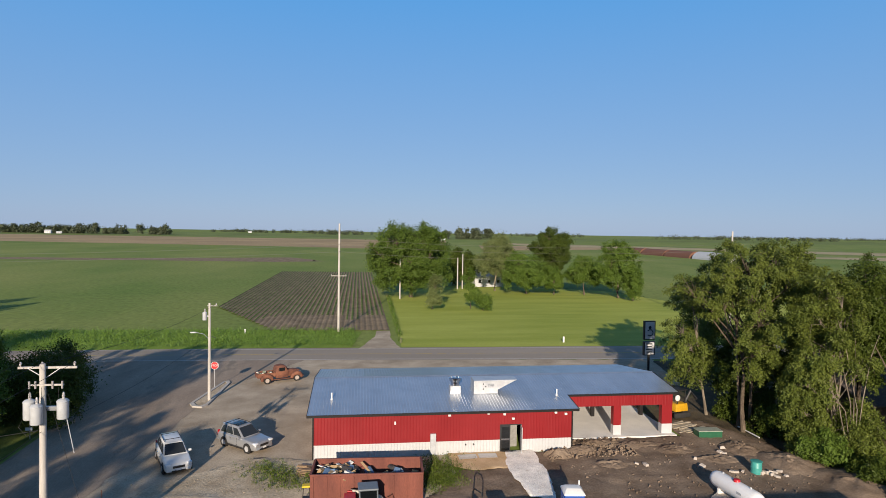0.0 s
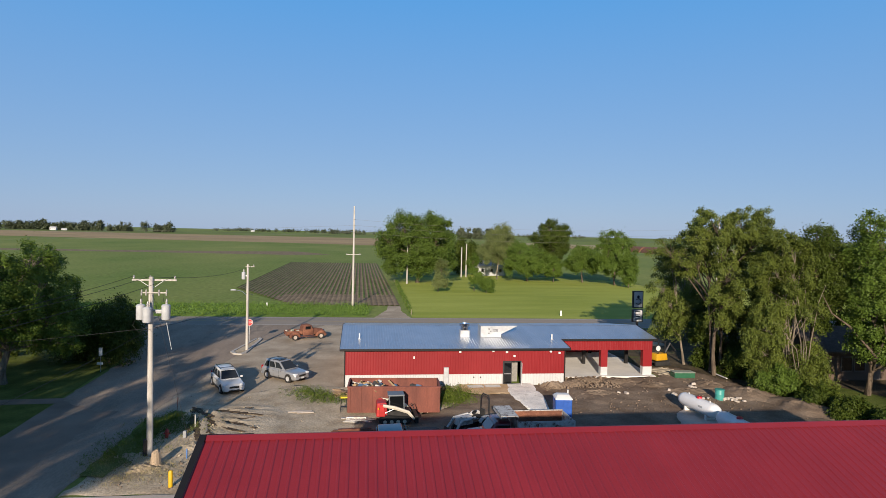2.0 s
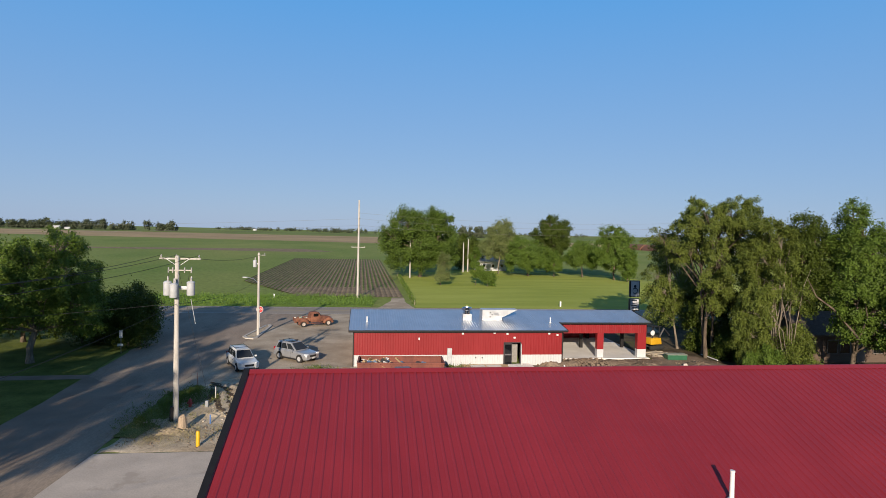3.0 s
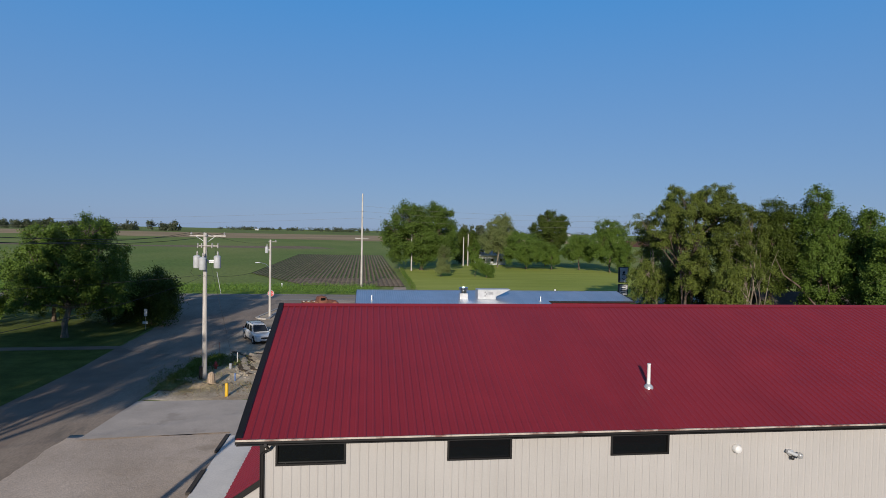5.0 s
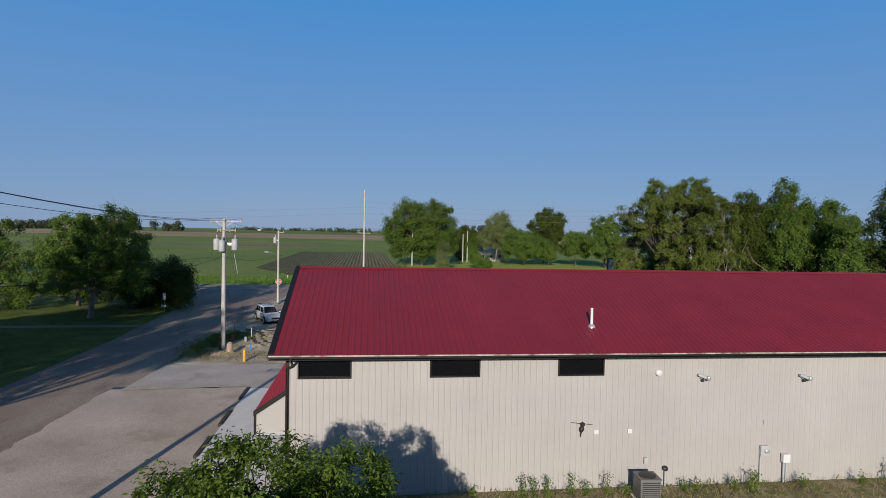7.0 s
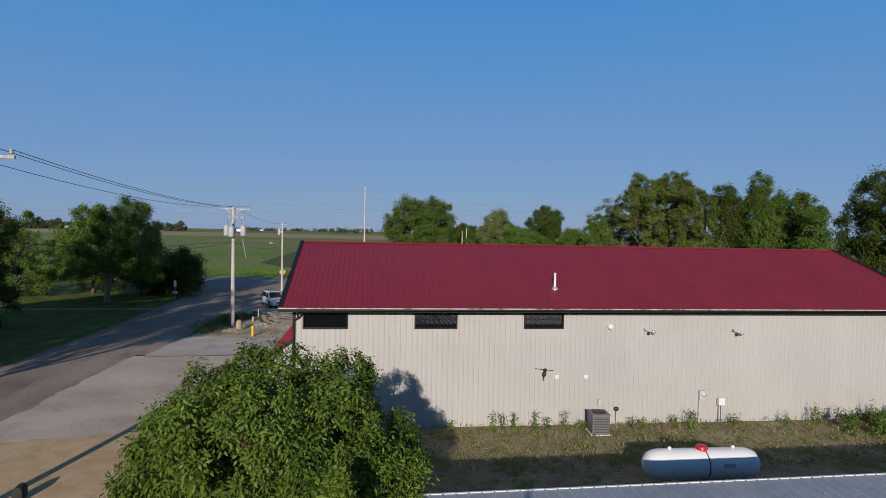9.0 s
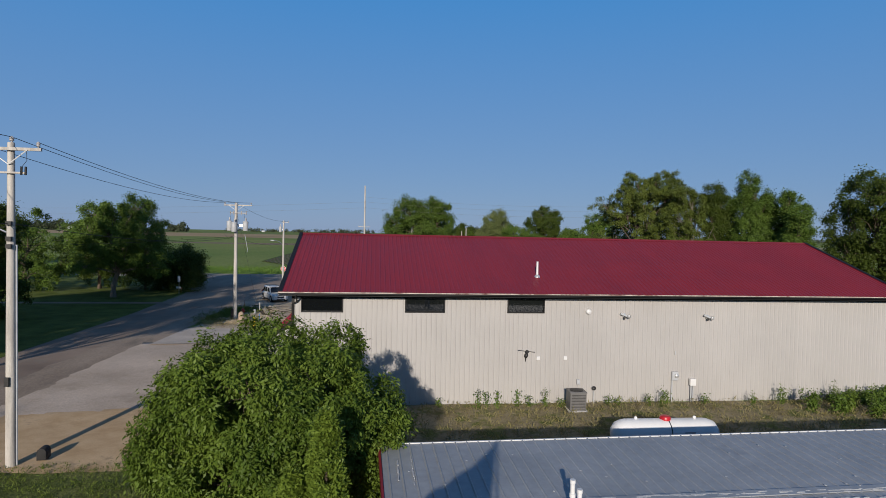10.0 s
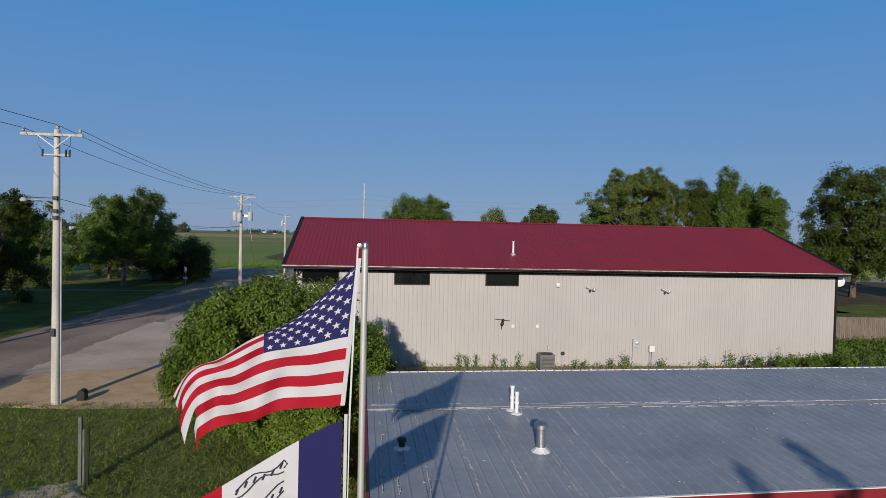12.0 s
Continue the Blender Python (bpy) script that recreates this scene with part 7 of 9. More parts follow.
def old_truck():
    t = thing("pickup_truck", "rusted antique pickup truck with rounded fenders and a loaded bed", "truck", at=(-3.75, 62.7, 0), rz=24)
    rnd = lambda x, w, z0, z1: [(x, -w / 2, z0), (x, -w / 2, z1 - 0.18 * (z1 - z0)), (x, -w * 0.3, z1), (x, w * 0.3, z1), (x, w / 2, z1 - 0.18 * (z1 - z0)), (x, w / 2, z0)]
    part("hood", loft([rnd(0.55, 1.05, 0.55, 1.30), rnd(1.1, 0.98, 0.55, 1.25), rnd(1.8, 0.72, 0.5, 1.16), rnd(2.1, 0.55, 0.5, 1.05)]), rust, t, smooth=True, bevel=0.02)
    part("cab", loft([rnd(-0.65, 1.3, 0.5, 1.55), rnd(-0.55, 1.4, 0.5, 1.75), rnd(0.1, 1.42, 0.5, 1.82), rnd(0.45, 1.36, 0.5, 1.70), rnd(0.62, 1.3, 0.5, 1.30)]), rust, t, smooth=True, bevel=0.03)
    for s in (-1, 1):
        part("window", Geo().box((-0.05, s * 0.705, 1.42), (0.62, 0.015, 0.36)), window_glass, t, "dark cab window", bevel=0.03)
        for x in (1.55, -1.65):
            arc = [(x + 0.55 * math.cos(a), s * 0.76, 0.36 + 0.52 * math.sin(a)) for a in [math.pi * k / 8 for k in range(9)]]
            part("fender", Geo().tube(arc, [0.10, 0.18, 0.22, 0.24, 0.25, 0.24, 0.22, 0.2, 0.14], 10), rust, t, "rounded rusty fender", smooth=True)
            wheel(t, x, s * 0.76, 0.37, 0.2, surface("pale_rim", (0.43, 0.361, 0.31), 0.6) if (x > 0 and s < 0) else bpy.data.materials["pale_rim"])
        part("headlight", Geo().lathe([(0.03, -0.14), (0.12, 0.0), (0.13, 0.06), (0.10, 0.09)], pose(1.95, s * 0.52, 0.98, 0, 90), 12), chrome, t, "round headlight", smooth=True)
        part("running_board", Geo().box((0.0, s * 0.78, 0.42), (2.2, 0.24, 0.06)), rust, t)
        part("bed_side", Geo().box((-1.65, s * 0.62, 0.93), (1.9, 0.05, 0.42)), rust, t, bevel=0.015)
    part("windscreen", Geo().box((0, 0, 0), (0.015, 1.05, 0.36), m=pose(0.57, 0, 1.45, 0, -24)), window_glass, t, "dark windscreen")
    part("bed_floor", Geo().box((-1.65, 0, 0.72), (1.9, 1.22, 0.06)), rust, t)
    part("tailgate", Geo().box((-2.58, 0, 0.92), (0.05, 1.25, 0.42)), rust, t, bevel=0.015)
    part("bed_front", Geo().box((-0.72, 0, 0.93), (0.05, 1.22, 0.42)), rust, t)
    part("bumper", Geo().tube([(2.25, -0.75, 0.52), (2.4, -0.3, 0.5), (2.4, 0.3, 0.5), (2.25, 0.75, 0.52)], 0.06, 8), rust, t, smooth=True)
    part("grille", Geo().box((2.08, 0, 0.78), (0.1, 0.42, 0.5)), dark_metal, t, bevel=0.04)
    rng = random.Random(5)
    jm = [surface("scrap_pale", (0.473, 0.43, 0.387), 0.7), surface("scrap_dark", (0.086, 0.0774, 0.0688), 0.7), surface("scrap_green", (0.215, 0.258, 0.172), 0.7)]
    for i in range(12):
        r = rng.uniform(0.1, 0.2)
        single("scrap", Geo().lathe([(r * 0.5, -r * 0.6), (r, -r * 0.3), (r * 0.9, r * 0.4), (r * 0.4, r * 0.7)], pose(0, 0, 0, rng.uniform(0, 90), rng.uniform(0, 60)), 8), jm[i % 3], "old machine part lying in the truck bed", "scrap", "scrap in the truck",
               at=tuple(pose(-3.75, 62.7, 0, 0, 0, 24) @ Vector((-2.4 + 0.14 * i, rng.uniform(-0.4, 0.4), 0.95 + rng.uniform(0, 0.14)))), rz=rng.uniform(0, 180), smooth=True)


old_truck()


def dumpster():
    d = thing("dumpster", "large rust-brown open roll-off container full of rubbish", "dumpster", at=(5.42, 33.5, 0), rz=-2.5)
    L, W, H = 6.65, 2.4, 1.85
    for s in (-1, 1):
        side = part("side", Geo().box((0, s * W / 2, 0.18 + H / 2), (L, 0.06, H)), dump_rust, d, "rusty ribbed side")
        for i in range(9):
            part("rib", Geo().box((-L / 2 + 0.15 + i * (L - 0.3) / 8, s * (W / 2 + 0.05), 0.15 + H / 2), (0.07, 0.05, H - 0.1)), dump_rust, side)
        part("rail", Geo().box((0, s * (W / 2 + 0.01), 0.18 + H), (L + 0.06, 0.13, 0.12)), dump_rust, d, "top rail", bevel=0.015)
        part("skid", Geo().box((0, s * 0.5, 0.09), (L - 0.3, 0.14, 0.18)), dark_metal, d)
    for s in (-1, 1):
        part("end", Geo().box((s * L / 2, 0, 0.18 + H / 2), (0.06, W, H)), dump_rust, d)
        part("end_rail", Geo().box((s * L / 2, 0, 0.18 + H), (0.13, W, 0.12)), dump_rust, d, bevel=0.015)
    part("floor", Geo().box((0, 0, 0.2), (L, W, 0.08)), dump_rust, d)
    rng = random.Random(8)
    cols = [surface("cardboard", (0.344, 0.232, 0.129), 0.9, bump=0.2), surface("rubbish_white", (0.559, 0.542, 0.516), 0.7), surface("rubbish_dark", (0.0516, 0.0473, 0.0473), 0.8), surface("rubbish_wood", (0.361, 0.241, 0.129), 0.85, stretch=(0.4, 6, 6)), surface("rubbish_blue", (0.103, 0.172, 0.275), 0.6)]
    single("rubbish_heap", Geo().sheet([[(-3.2 + 0.32 * i, -1.1 + 0.28 * j, 1.25 + 0.3 * noise.noise((i * 0.5, j * 0.6, 2)) + (0.25 if i < 8 else 0)) for i in range(21)] for j in range(9)]), cols[2], "dark heap of mixed rubbish in the container", "rubbish", at=(5.42, 33.5, 0), rz=-2.5, smooth=True)
    for i in range(46):
        x = rng.uniform(-3.1, 3.1) if i > 26 else rng.uniform(-3.1, -1.0)
        y = rng.uniform(-0.95, 0.95)
        z = 1.45 + rng.uniform(0, 0.28) + (0.2 if x < -1 else 0.0)
        k = rng.randrange(5)
        sz = (rng.uniform(0.8, 1.8), rng.uniform(0.08, 0.2), 0.05) if k == 3 else (rng.uniform(0.25, 0.75), rng.uniform(0.2, 0.6), rng.uniform(0.03, 0.3))
        g = Geo().box((0, 0, 0), sz, m=pose(0, 0, 0, rng.uniform(-35, 35), rng.uniform(-35, 35), rng.uniform(0, 180)), top=rng.uniform(0.7, 1))
        single("board" if k == 3 else "carton", g, cols[k], ("length of scrap timber thrown in the container" if k == 3 else "crushed carton thrown in the container"), "rubbish", "rubbish in the container", at=tuple(pose(5.42, 33.5, 0, 0, 0, -2.5) @ Vector((x, y, z))))


dumpster()


def track_loader():
    red = surface("red_machine_paint", (0.43, 0.0258, 0.0258), 0.4, spread=0.08)
    cream = surface("cream_machine_paint", (0.568, 0.516, 0.43), 0.45, spread=0.08)
    cabg = surface("grey_cab_paint", (0.138, 0.155, 0.172), 0.45, spread=0.08)
    t = thing("track_loader", "red and cream compact track loader with a grey cab", "loader", at=(5.45, 30.75, 0.06), rz=3)
    for s in (-1, 1):
        y = s * 0.72
        prof = [(-1.05, 0.05), (0.75, 0.05), (1.0, 0.25), (0.9, 0.48), (-0.7, 0.62), (-1.2, 0.5), (-1.3, 0.25)]
        tr = part("track", Geo().prism([(a, b) for a, b in prof], y - 0.18, y + 0.18, 'y'), rubber, t, "black rubber track", bevel=0.05)
        for x in (-0.85, -0.4, 0.05, 0.5):
            part("roller", Geo().lathe([(0.03, -0.2), (0.13, -0.19), (0.13, 0.19), (0.03, 0.2)], pose(x, y, 0.22, 90), 12), cream, tr, smooth=True)
        arm = part("arm", Geo().tube([(-1.0, s * 0.82, 1.35), (-0.2, s * 0.84, 1.18), (0.75, s * 0.84, 0.85), (1.15, s * 0.8, 0.35)], [0.10, 0.13, 0.12, 0.10], 6), cream, t, "cream lift arm", smooth=True)
        part("cylinder", Geo().rod((-0.9, s * 0.66, 0.75), (-0.1, s * 0.7, 1.1), 0.05, n=8), chrome, arm)
        part("tower", Geo().box((-1.05, s * 0.72, 1.0), (0.42, 0.2, 0.85), top=0.7), red, t, "red rear tower", bevel=0.03)
    part("engine_cover", Geo().box((-1.05, 0, 0.95), (0.75, 1.2, 0.95), top=0.88), red, t, "red engine cover", bevel=0.06)
    part("chassis", Geo().box((0.0, 0, 0.6), (1.9, 1.05, 0.45)), dark_metal, t, bevel=0.03)
    cab = part("cab", Geo().box((-0.05, 0, 1.92), (1.15, 1.05, 0.12)), cabg, t, "grey cab roof", bevel=0.05)
    for sx, sy in ((-1, -1), (1, -1), (1, 1), (-1, 1)):
        part("post", Geo().rod((sx * 0.5, sy * 0.48, 0.85), (sx * 0.5 - 0.05, sy * 0.48, 1.9), 0.045, n=6), cabg, cab)
    for s in (-1, 1):
        part("window", Geo().box((-0.05, s * 0.48, 1.45), (0.95, 0.02, 0.85)), window_glass, cab, "tinted side window")
    part("back_window", Geo().box((-0.56, 0, 1.45), (0.02, 0.9, 0.85)), window_glass, cab)
    part("lamp", Geo().box((-1.3, -0.68, 1.1), (0.1, 0.1, 0.12)), surface("amber_lamp", (0.645, 0.301, 0.0258), 0.3), t, "amber lamp")
    part("attachment", Geo().box((1.35, 0, 0.3), (0.25, 1.7, 0.5)), dark_metal, t, "dark coupler plate", bevel=0.03)
    part("hydraulics", Geo().tube([(0.75, -0.3, 1.1), (1.05, -0.35, 1.3), (1.25, -0.3, 0.8)], 0.03, 6), rubber, t)


track_loader()


def dump_truck():
    cabm = car_paint("maroon_truck_paint", (0.112, 0.012, 0.0172), 0.0)
    white = surface("chipped_white_paint", (0.473, 0.464, 0.447), 0.6, spread=0.1, wear=(0.103, 0.0516, 0.0344), wear_scale=3.0, wear_at=0.51)
    t = thing("dump_truck", "maroon dump truck with a chipped white and rusty open bed", "truck", at=(12.15, 24.3, 0), rz=0.5)
    part("frame", Geo().box((0.4, 0, 0.6), (5.6, 0.8, 0.22)), dark_metal, t)
    rnd = lambda x, w, z0, z1: [(x, -w / 2, z0), (x, -w / 2, z1 - 0.12), (x, -w * 0.42, z1), (x, w * 0.42, z1), (x, w / 2, z1 - 0.12), (x, w / 2, z0)]
    part("hood", loft([rnd(-2.75, 1.65, 0.5, 1.25), rnd(-2.65, 1.8, 0.5, 1.38), rnd(-1.75, 1.85, 0.5, 1.47)]), cabm, t, bevel=0.03, smooth=True)
    part("cab", loft([rnd(-1.8, 1.85, 0.5, 1.45), rnd(-1.25, 1.75, 0.5, 2.2), rnd(-0.4, 1.75, 0.5, 2.25), rnd(-0.32, 1.8, 0.5, 1.5)]), cabm, t, bevel=0.03, smooth=True)
    part("windscreen", Geo().box((0, 0, 0), (0.02, 1.5, 0.62), m=pose(-1.56, 0, 1.85, 0, 37)), glass_pane("truck_glass", (0.06, 0.09, 0.14)), t, "blue-tinted windscreen")
    for s in (-1, 1):
        part("window", Geo().box((-0.8, s * 0.885, 1.85), (0.75, 0.03, 0.42)), window_glass, t, "dark cab window", bevel=0.02)
        part("mirror", Geo().box((-1.3, s * 1.12, 1.8), (0.08, 0.18, 0.3)), dark_metal, t)
        part("headlight", Geo().box((-2.76, s * 0.65, 0.95), (0.06, 0.28, 0.18)), lamp_glass, t)
        wheel(t, -2.1, s * 0.85, 0.46, 0.26, steel)
        wheel(t, 1.9, s * 0.82, 0.46, 0.42, steel)
    part("bumper", Geo().box((-2.82, 0, 0.6), (0.14, 1.85, 0.22)), chrome, t, bevel=0.03)
    part("subframe", Geo().box((1.7, 0, 0.93), (3.4, 0.9, 0.46)), dark_metal, t)
    bed = part("bed", Geo().box((1.75, 0, 1.2), (3.5, 2.2, 0.1)), rust, t, "rusty bed floor")
    for s in (-1, 1):
        side = part("bed_side", Geo().box((1.75, s * 1.1, 1.77), (3.5, 0.06, 1.08)), white, bed, "chipped white bed side")
        for i in range(7):
            part("stake", Geo().box((0.08 + i * 0.56, s * 1.15, 1.73), (0.1, 0.07, 1.0)), white, side)
        part("bed_liner", Geo().box((1.75, s * 1.06, 1.77), (3.4, 0.015, 0.98)), rust, bed, "rusty inner side")
    part("tailgate", Geo().box((3.5, 0, 1.75), (0.06, 2.2, 1.0)), white, bed)
    part("headboard", Geo().box((0.0, 0, 1.92), (0.06, 2.2, 1.4)), white, bed, "white headboard")
    part("cab_shield", Geo().box((-0.5, 0, 2.62), (1.05, 2.1, 0.06)), white, bed, "white cab shield", bevel=0.015)
    part("cab_shield_lip", Geo().box((-1.0, 0, 2.56), (0.05, 2.05, 0.18)), white, bed)


dump_truck()


def flatbed_truck():
    dark = car_paint("dark_truck_paint", (0.0301, 0.0387, 0.0516), 0.2)
    deck = surface("grey_deck", (0.086, 0.0903, 0.0989), 0.8, bump=0.3, spread=0.15)
    t = thing("flatbed_truck", "dark flatbed truck in the shade of the shed", "truck", at=(6.75, 23.5, 0), rz=0.5)
    rnd = lambda x, w, z0, z1: [(x, -w / 2, z0), (x, -w / 2, z1 - 0.1), (x, -w * 0.42, z1), (x, w * 0.42, z1), (x, w / 2, z1 - 0.1), (x, w / 2, z0)]
    part("cab", loft([rnd(-2.9, 1.85, 0.5, 1.2), rnd(-2.75, 1.8, 0.5, 2.0), rnd(-1.4, 1.8, 0.5, 2.05), rnd(-1.3, 1.85, 0.5, 1.9)]), dark, t, bevel=0.05, smooth=True)
    part("windscreen", Geo().box((-2.84, 0, 1.6), (0.03, 1.55, 0.55)), window_glass, t)
    for s in (-1, 1):
        part("window", Geo().box((-2.05, s * 0.915, 1.6), (0.9, 0.02, 0.45)), window_glass, t)
        part("mirror", Geo().box((-2.6, s * 1.1, 1.5), (0.08, 0.16, 0.28)), dark_metal, t)
        wheel(t, -2.2, s * 0.84, 0.4, 0.25, steel)
        wheel(t, 1.6, s * 0.8, 0.4, 0.4, steel)
        part("deck_rail", Geo().box((0.55, s * 1.08, 0.98), (3.5, 0.06, 0.12)), dark_metal, t)
    part("deck", Geo().box((0.55, 0, 0.9), (3.5, 2.1, 0.1)), deck, t, "grey flat deck", bevel=0.01)
    part("frame", Geo().box((0.0, 0, 0.62), (4.6, 0.8, 0.2)), dark_metal, t)
    part("rack", Geo().box((-1.15, 0, 1.45), (0.06, 2.0, 1.0)), dark_metal, t)
    plank = surface("grey_timber", (0.172, 0.146, 0.129), 0.85, stretch=(0.5, 5, 5), spread=0.2)
    for i in range(5):
        single("plank", Geo().box((0, 0, 0), (3.9 - 0.2 * (i % 3), 0.14, 0.06)), plank, "long grey plank lying on the dirt behind the trucks", "plank", "planks on the dirt", at=(6.2, 27.7 + 0.2 * i, 0.28), rz=1)
    single("tool_box", Geo().box((0, 0, 0.12), (0.55, 0.35, 0.24)), white_paint, "small white box on the flatbed", "box", at=(6.75, 24.0, 0.955), rz=20, bevel=0.02)


flatbed_truck()


def tractor():
    pale = surface("worn_white_paint", (0.516, 0.499, 0.482), 0.55, spread=0.1, wear=(0.0688, 0.0645, 0.0602), wear_scale=3.0, wear_at=0.56)
    t = thing("compact_tractor", "small worn white tractor with front loader and roll hoop", "tractor", at=(10.4, 28.05, 0.06), rz=24)
    part("hood", Geo().box((-0.75, 0, 0.95), (1.2, 0.62, 0.55), top=0.85), pale, t, bevel=0.08, smooth=True)
    part("chassis", Geo().box((-0.2, 0, 0.6), (2.2, 0.45, 0.3)), dark_metal, t)
    part("seat", Geo().box((0.55, 0, 1.0), (0.45, 0.5, 0.16)), rubber, t, bevel=0.04)
    part("seat_back", Geo().box((0.78, 0, 1.25), (0.12, 0.5, 0.45)), rubber, t, bevel=0.04)
    part("roll_hoop", Geo().tube([(0.95, -0.5, 0.8), (0.98, -0.48, 2.2), (1.0, -0.3, 2.42), (1.0, 0.3, 2.42), (0.98, 0.48, 2.2), (0.95, 0.5, 0.8)], 0.04, 8), dark_metal, t, "black roll hoop", smooth=True)
    part("steering_wheel", Geo().lathe([(0.15, -0.01), (0.18, -0.015), (0.19, 0.0), (0.18, 0.015), (0.15, 0.01), (0.15, -0.01)], pose(0.1, 0, 1.35, 0, -35), 16), rubber, t)
    for s in (-1, 1):
        wheel(t, 0.6, s * 0.62, 0.52, 0.32, pale)
        wheel(t, -1.0, s * 0.55, 0.32, 0.2, pale)
        part("fender", Geo().tube([(0.1, s * 0.62, 0.85), (0.4, s * 0.62, 1.1), (0.8, s * 0.62, 1.1), (1.1, s * 0.62, 0.85)], 0.14, 6), pale, t, smooth=True)
        part("loader_arm", Geo().tube([(-0.1, s * 0.45, 1.15), (-1.2, s * 0.48, 1.05), (-1.7, s * 0.5, 0.45)], [0.09, 0.09, 0.07], 6), pale, t, "worn white loader arm")
    part("bucket", Geo().prism([(-1.75, 0.5), (-1.8, 0.05), (-2.35, 0.05), (-1.85, 0.15)], -0.75, 0.75, 'y'), dark_metal, t, "dark loader bucket")


tractor()

# ---- yard things ----
def gas_tank(at, rz, label, length=4.2, r=0.52, banded=True):
    """A gas tank that lies along its own x axis on two saddles."""
    paint = bpy.data.materials.get("white_tank_paint") or surface("white_tank_paint", (0.74, 0.735, 0.73), 0.35, spread=0.04, scale=1.0)
    red = bpy.data.materials.get("red_dome_paint") or surface("red_dome_paint", (0.473, 0.0172, 0.0258), 0.35, spread=0.05)
    t = thing("gas_tank", label, "gas tank", "gas tanks", at=at, rz=rz)
    h = length / 2
    prof = [(0.01, -h), (r * 0.45, -h + 0.05), (r * 0.8, -h + 0.2), (r * 0.96, -h + 0.42), (r, -h + 0.6), (r, h - 0.6), (r * 0.96, h - 0.42), (r * 0.8, h - 0.2), (r * 0.45, h - 0.05), (0.01, h)]
    z = r + 0.22
    part("shell", Geo().lathe(prof, pose(0, 0, z, 0, 90, 0), 32), paint, t, "white rounded tank shell", smooth=True)
    part("dome_lid", Geo().lathe([(0.20, -0.08), (0.21, 0.07), (0.17, 0.13), (0.02, 0.15)], pose(0, 0, z + r - 0.02), 18), red, t, "red dome lid", smooth=True)
    for s in (-1, 1):
        part("saddle", Geo().box((s * h * 0.55, 0, 0.17), (0.16, r * 1.5, 0.34)), concrete, t, "concrete saddle", bevel=0.02)
        part("lifting_lug", Geo().lathe([(0.03, -0.02), (0.06, -0.02), (0.06, 0.02), (0.03, 0.02)], pose(s * h * 0.55, 0, z + r + 0.04, 90), 12), paint, t)
    if banded:
        part("seam", Geo().lathe([(r + 0.004, -0.02), (r + 0.010, 0.0), (r + 0.004, 0.02)], pose(0.06, 0, z, 0, 90, 0), 32), dark_metal, t, "dark weld band", smooth=True)
    part("nameplate", Geo().box((0.75, -r * 0.985, z + 0.1), (0.42, 0.01, 0.14)), grey_can, t, "plain grey plate")


gas_tank((28.1, 30.6, 0.12), -83, "white gas tank with a red dome on a pale pad", banded=False)
gas_tank((28.05, 25.75, 0.12), -88, "white gas tank with a red dome on a pale pad", banded=False)
gas_tank((14.1, -7.6, 0.0), -1, "white gas tank with a red dome beside the shed")


def toilet():
    blue = surface("blue_plastic", (0.0172, 0.086, 0.361), 0.4, spread=0.06)
    t = thing("portable_toilet", "blue plastic portable toilet with a white roof", "portable toilet", at=(16.75, 28.6, 0.08), rz=-8)
    part("cabin", Geo().box((0, 0, 1.08), (1.12, 1.12, 1.96)), blue, t, bevel=0.05)
    for s in (-1, 1):
        for k in (-0.3, 0.0, 0.3):
            part("rib", Geo().box((k, s * 0.57, 1.1), (0.1, 0.03, 1.6)), blue, t)
            part("rib", Geo().box((s * 0.57, k, 1.1), (0.03, 0.1, 1.6)), blue, t)
    part("roof", loft([[(-0.6, -0.6, 2.06), (0.6, -0.6, 2.06), (0.6, 0.6, 2.06), (-0.6, 0.6, 2.06)], [(-0.58, -0.58, 2.14), (0.58, -0.58, 2.14), (0.58, 0.58, 2.14), (-0.58, 0.58, 2.14)], [(-0.4, -0.25, 2.34), (0.4, -0.25, 2.34), (0.4, 0.25, 2.34), (-0.4, 0.25, 2.34)]]), white_paint, t, "white domed roof", bevel=0.03, smooth=True)
    part("base", Geo().box((0, 0, 0.06), (1.2, 1.2, 0.12)), rubber, t)
    part("door", Geo().box((-0.575, 0, 1.1), (0.03, 0.75, 1.7)), blue, t)
    part("vent_pipe", Geo().rod((0.45, 0.45, 2.1), (0.45, 0.45, 2.5), 0.05, n=10), white_paint, t)


toilet()
teal = surface("teal_plastic", (0.043, 0.284, 0.249), 0.45, spread=0.06)
b = thing("barrel", "teal plastic riser barrel beside broken concrete", "barrel", at=(32.35, 34.6, 0))
part("shell", Geo().lathe([(0.36, 0.0), (0.36, 0.1), (0.38, 0.12), (0.36, 0.14), (0.36, 0.45), (0.38, 0.47), (0.36, 0.5), (0.36, 0.82), (0.33, 0.86)], n=20), teal, b, smooth=True)
part("lid", Geo().lathe([(0.39, 0.85), (0.39, 0.9), (0.1, 0.94)], n=20), teal, b, "teal lid", smooth=True)


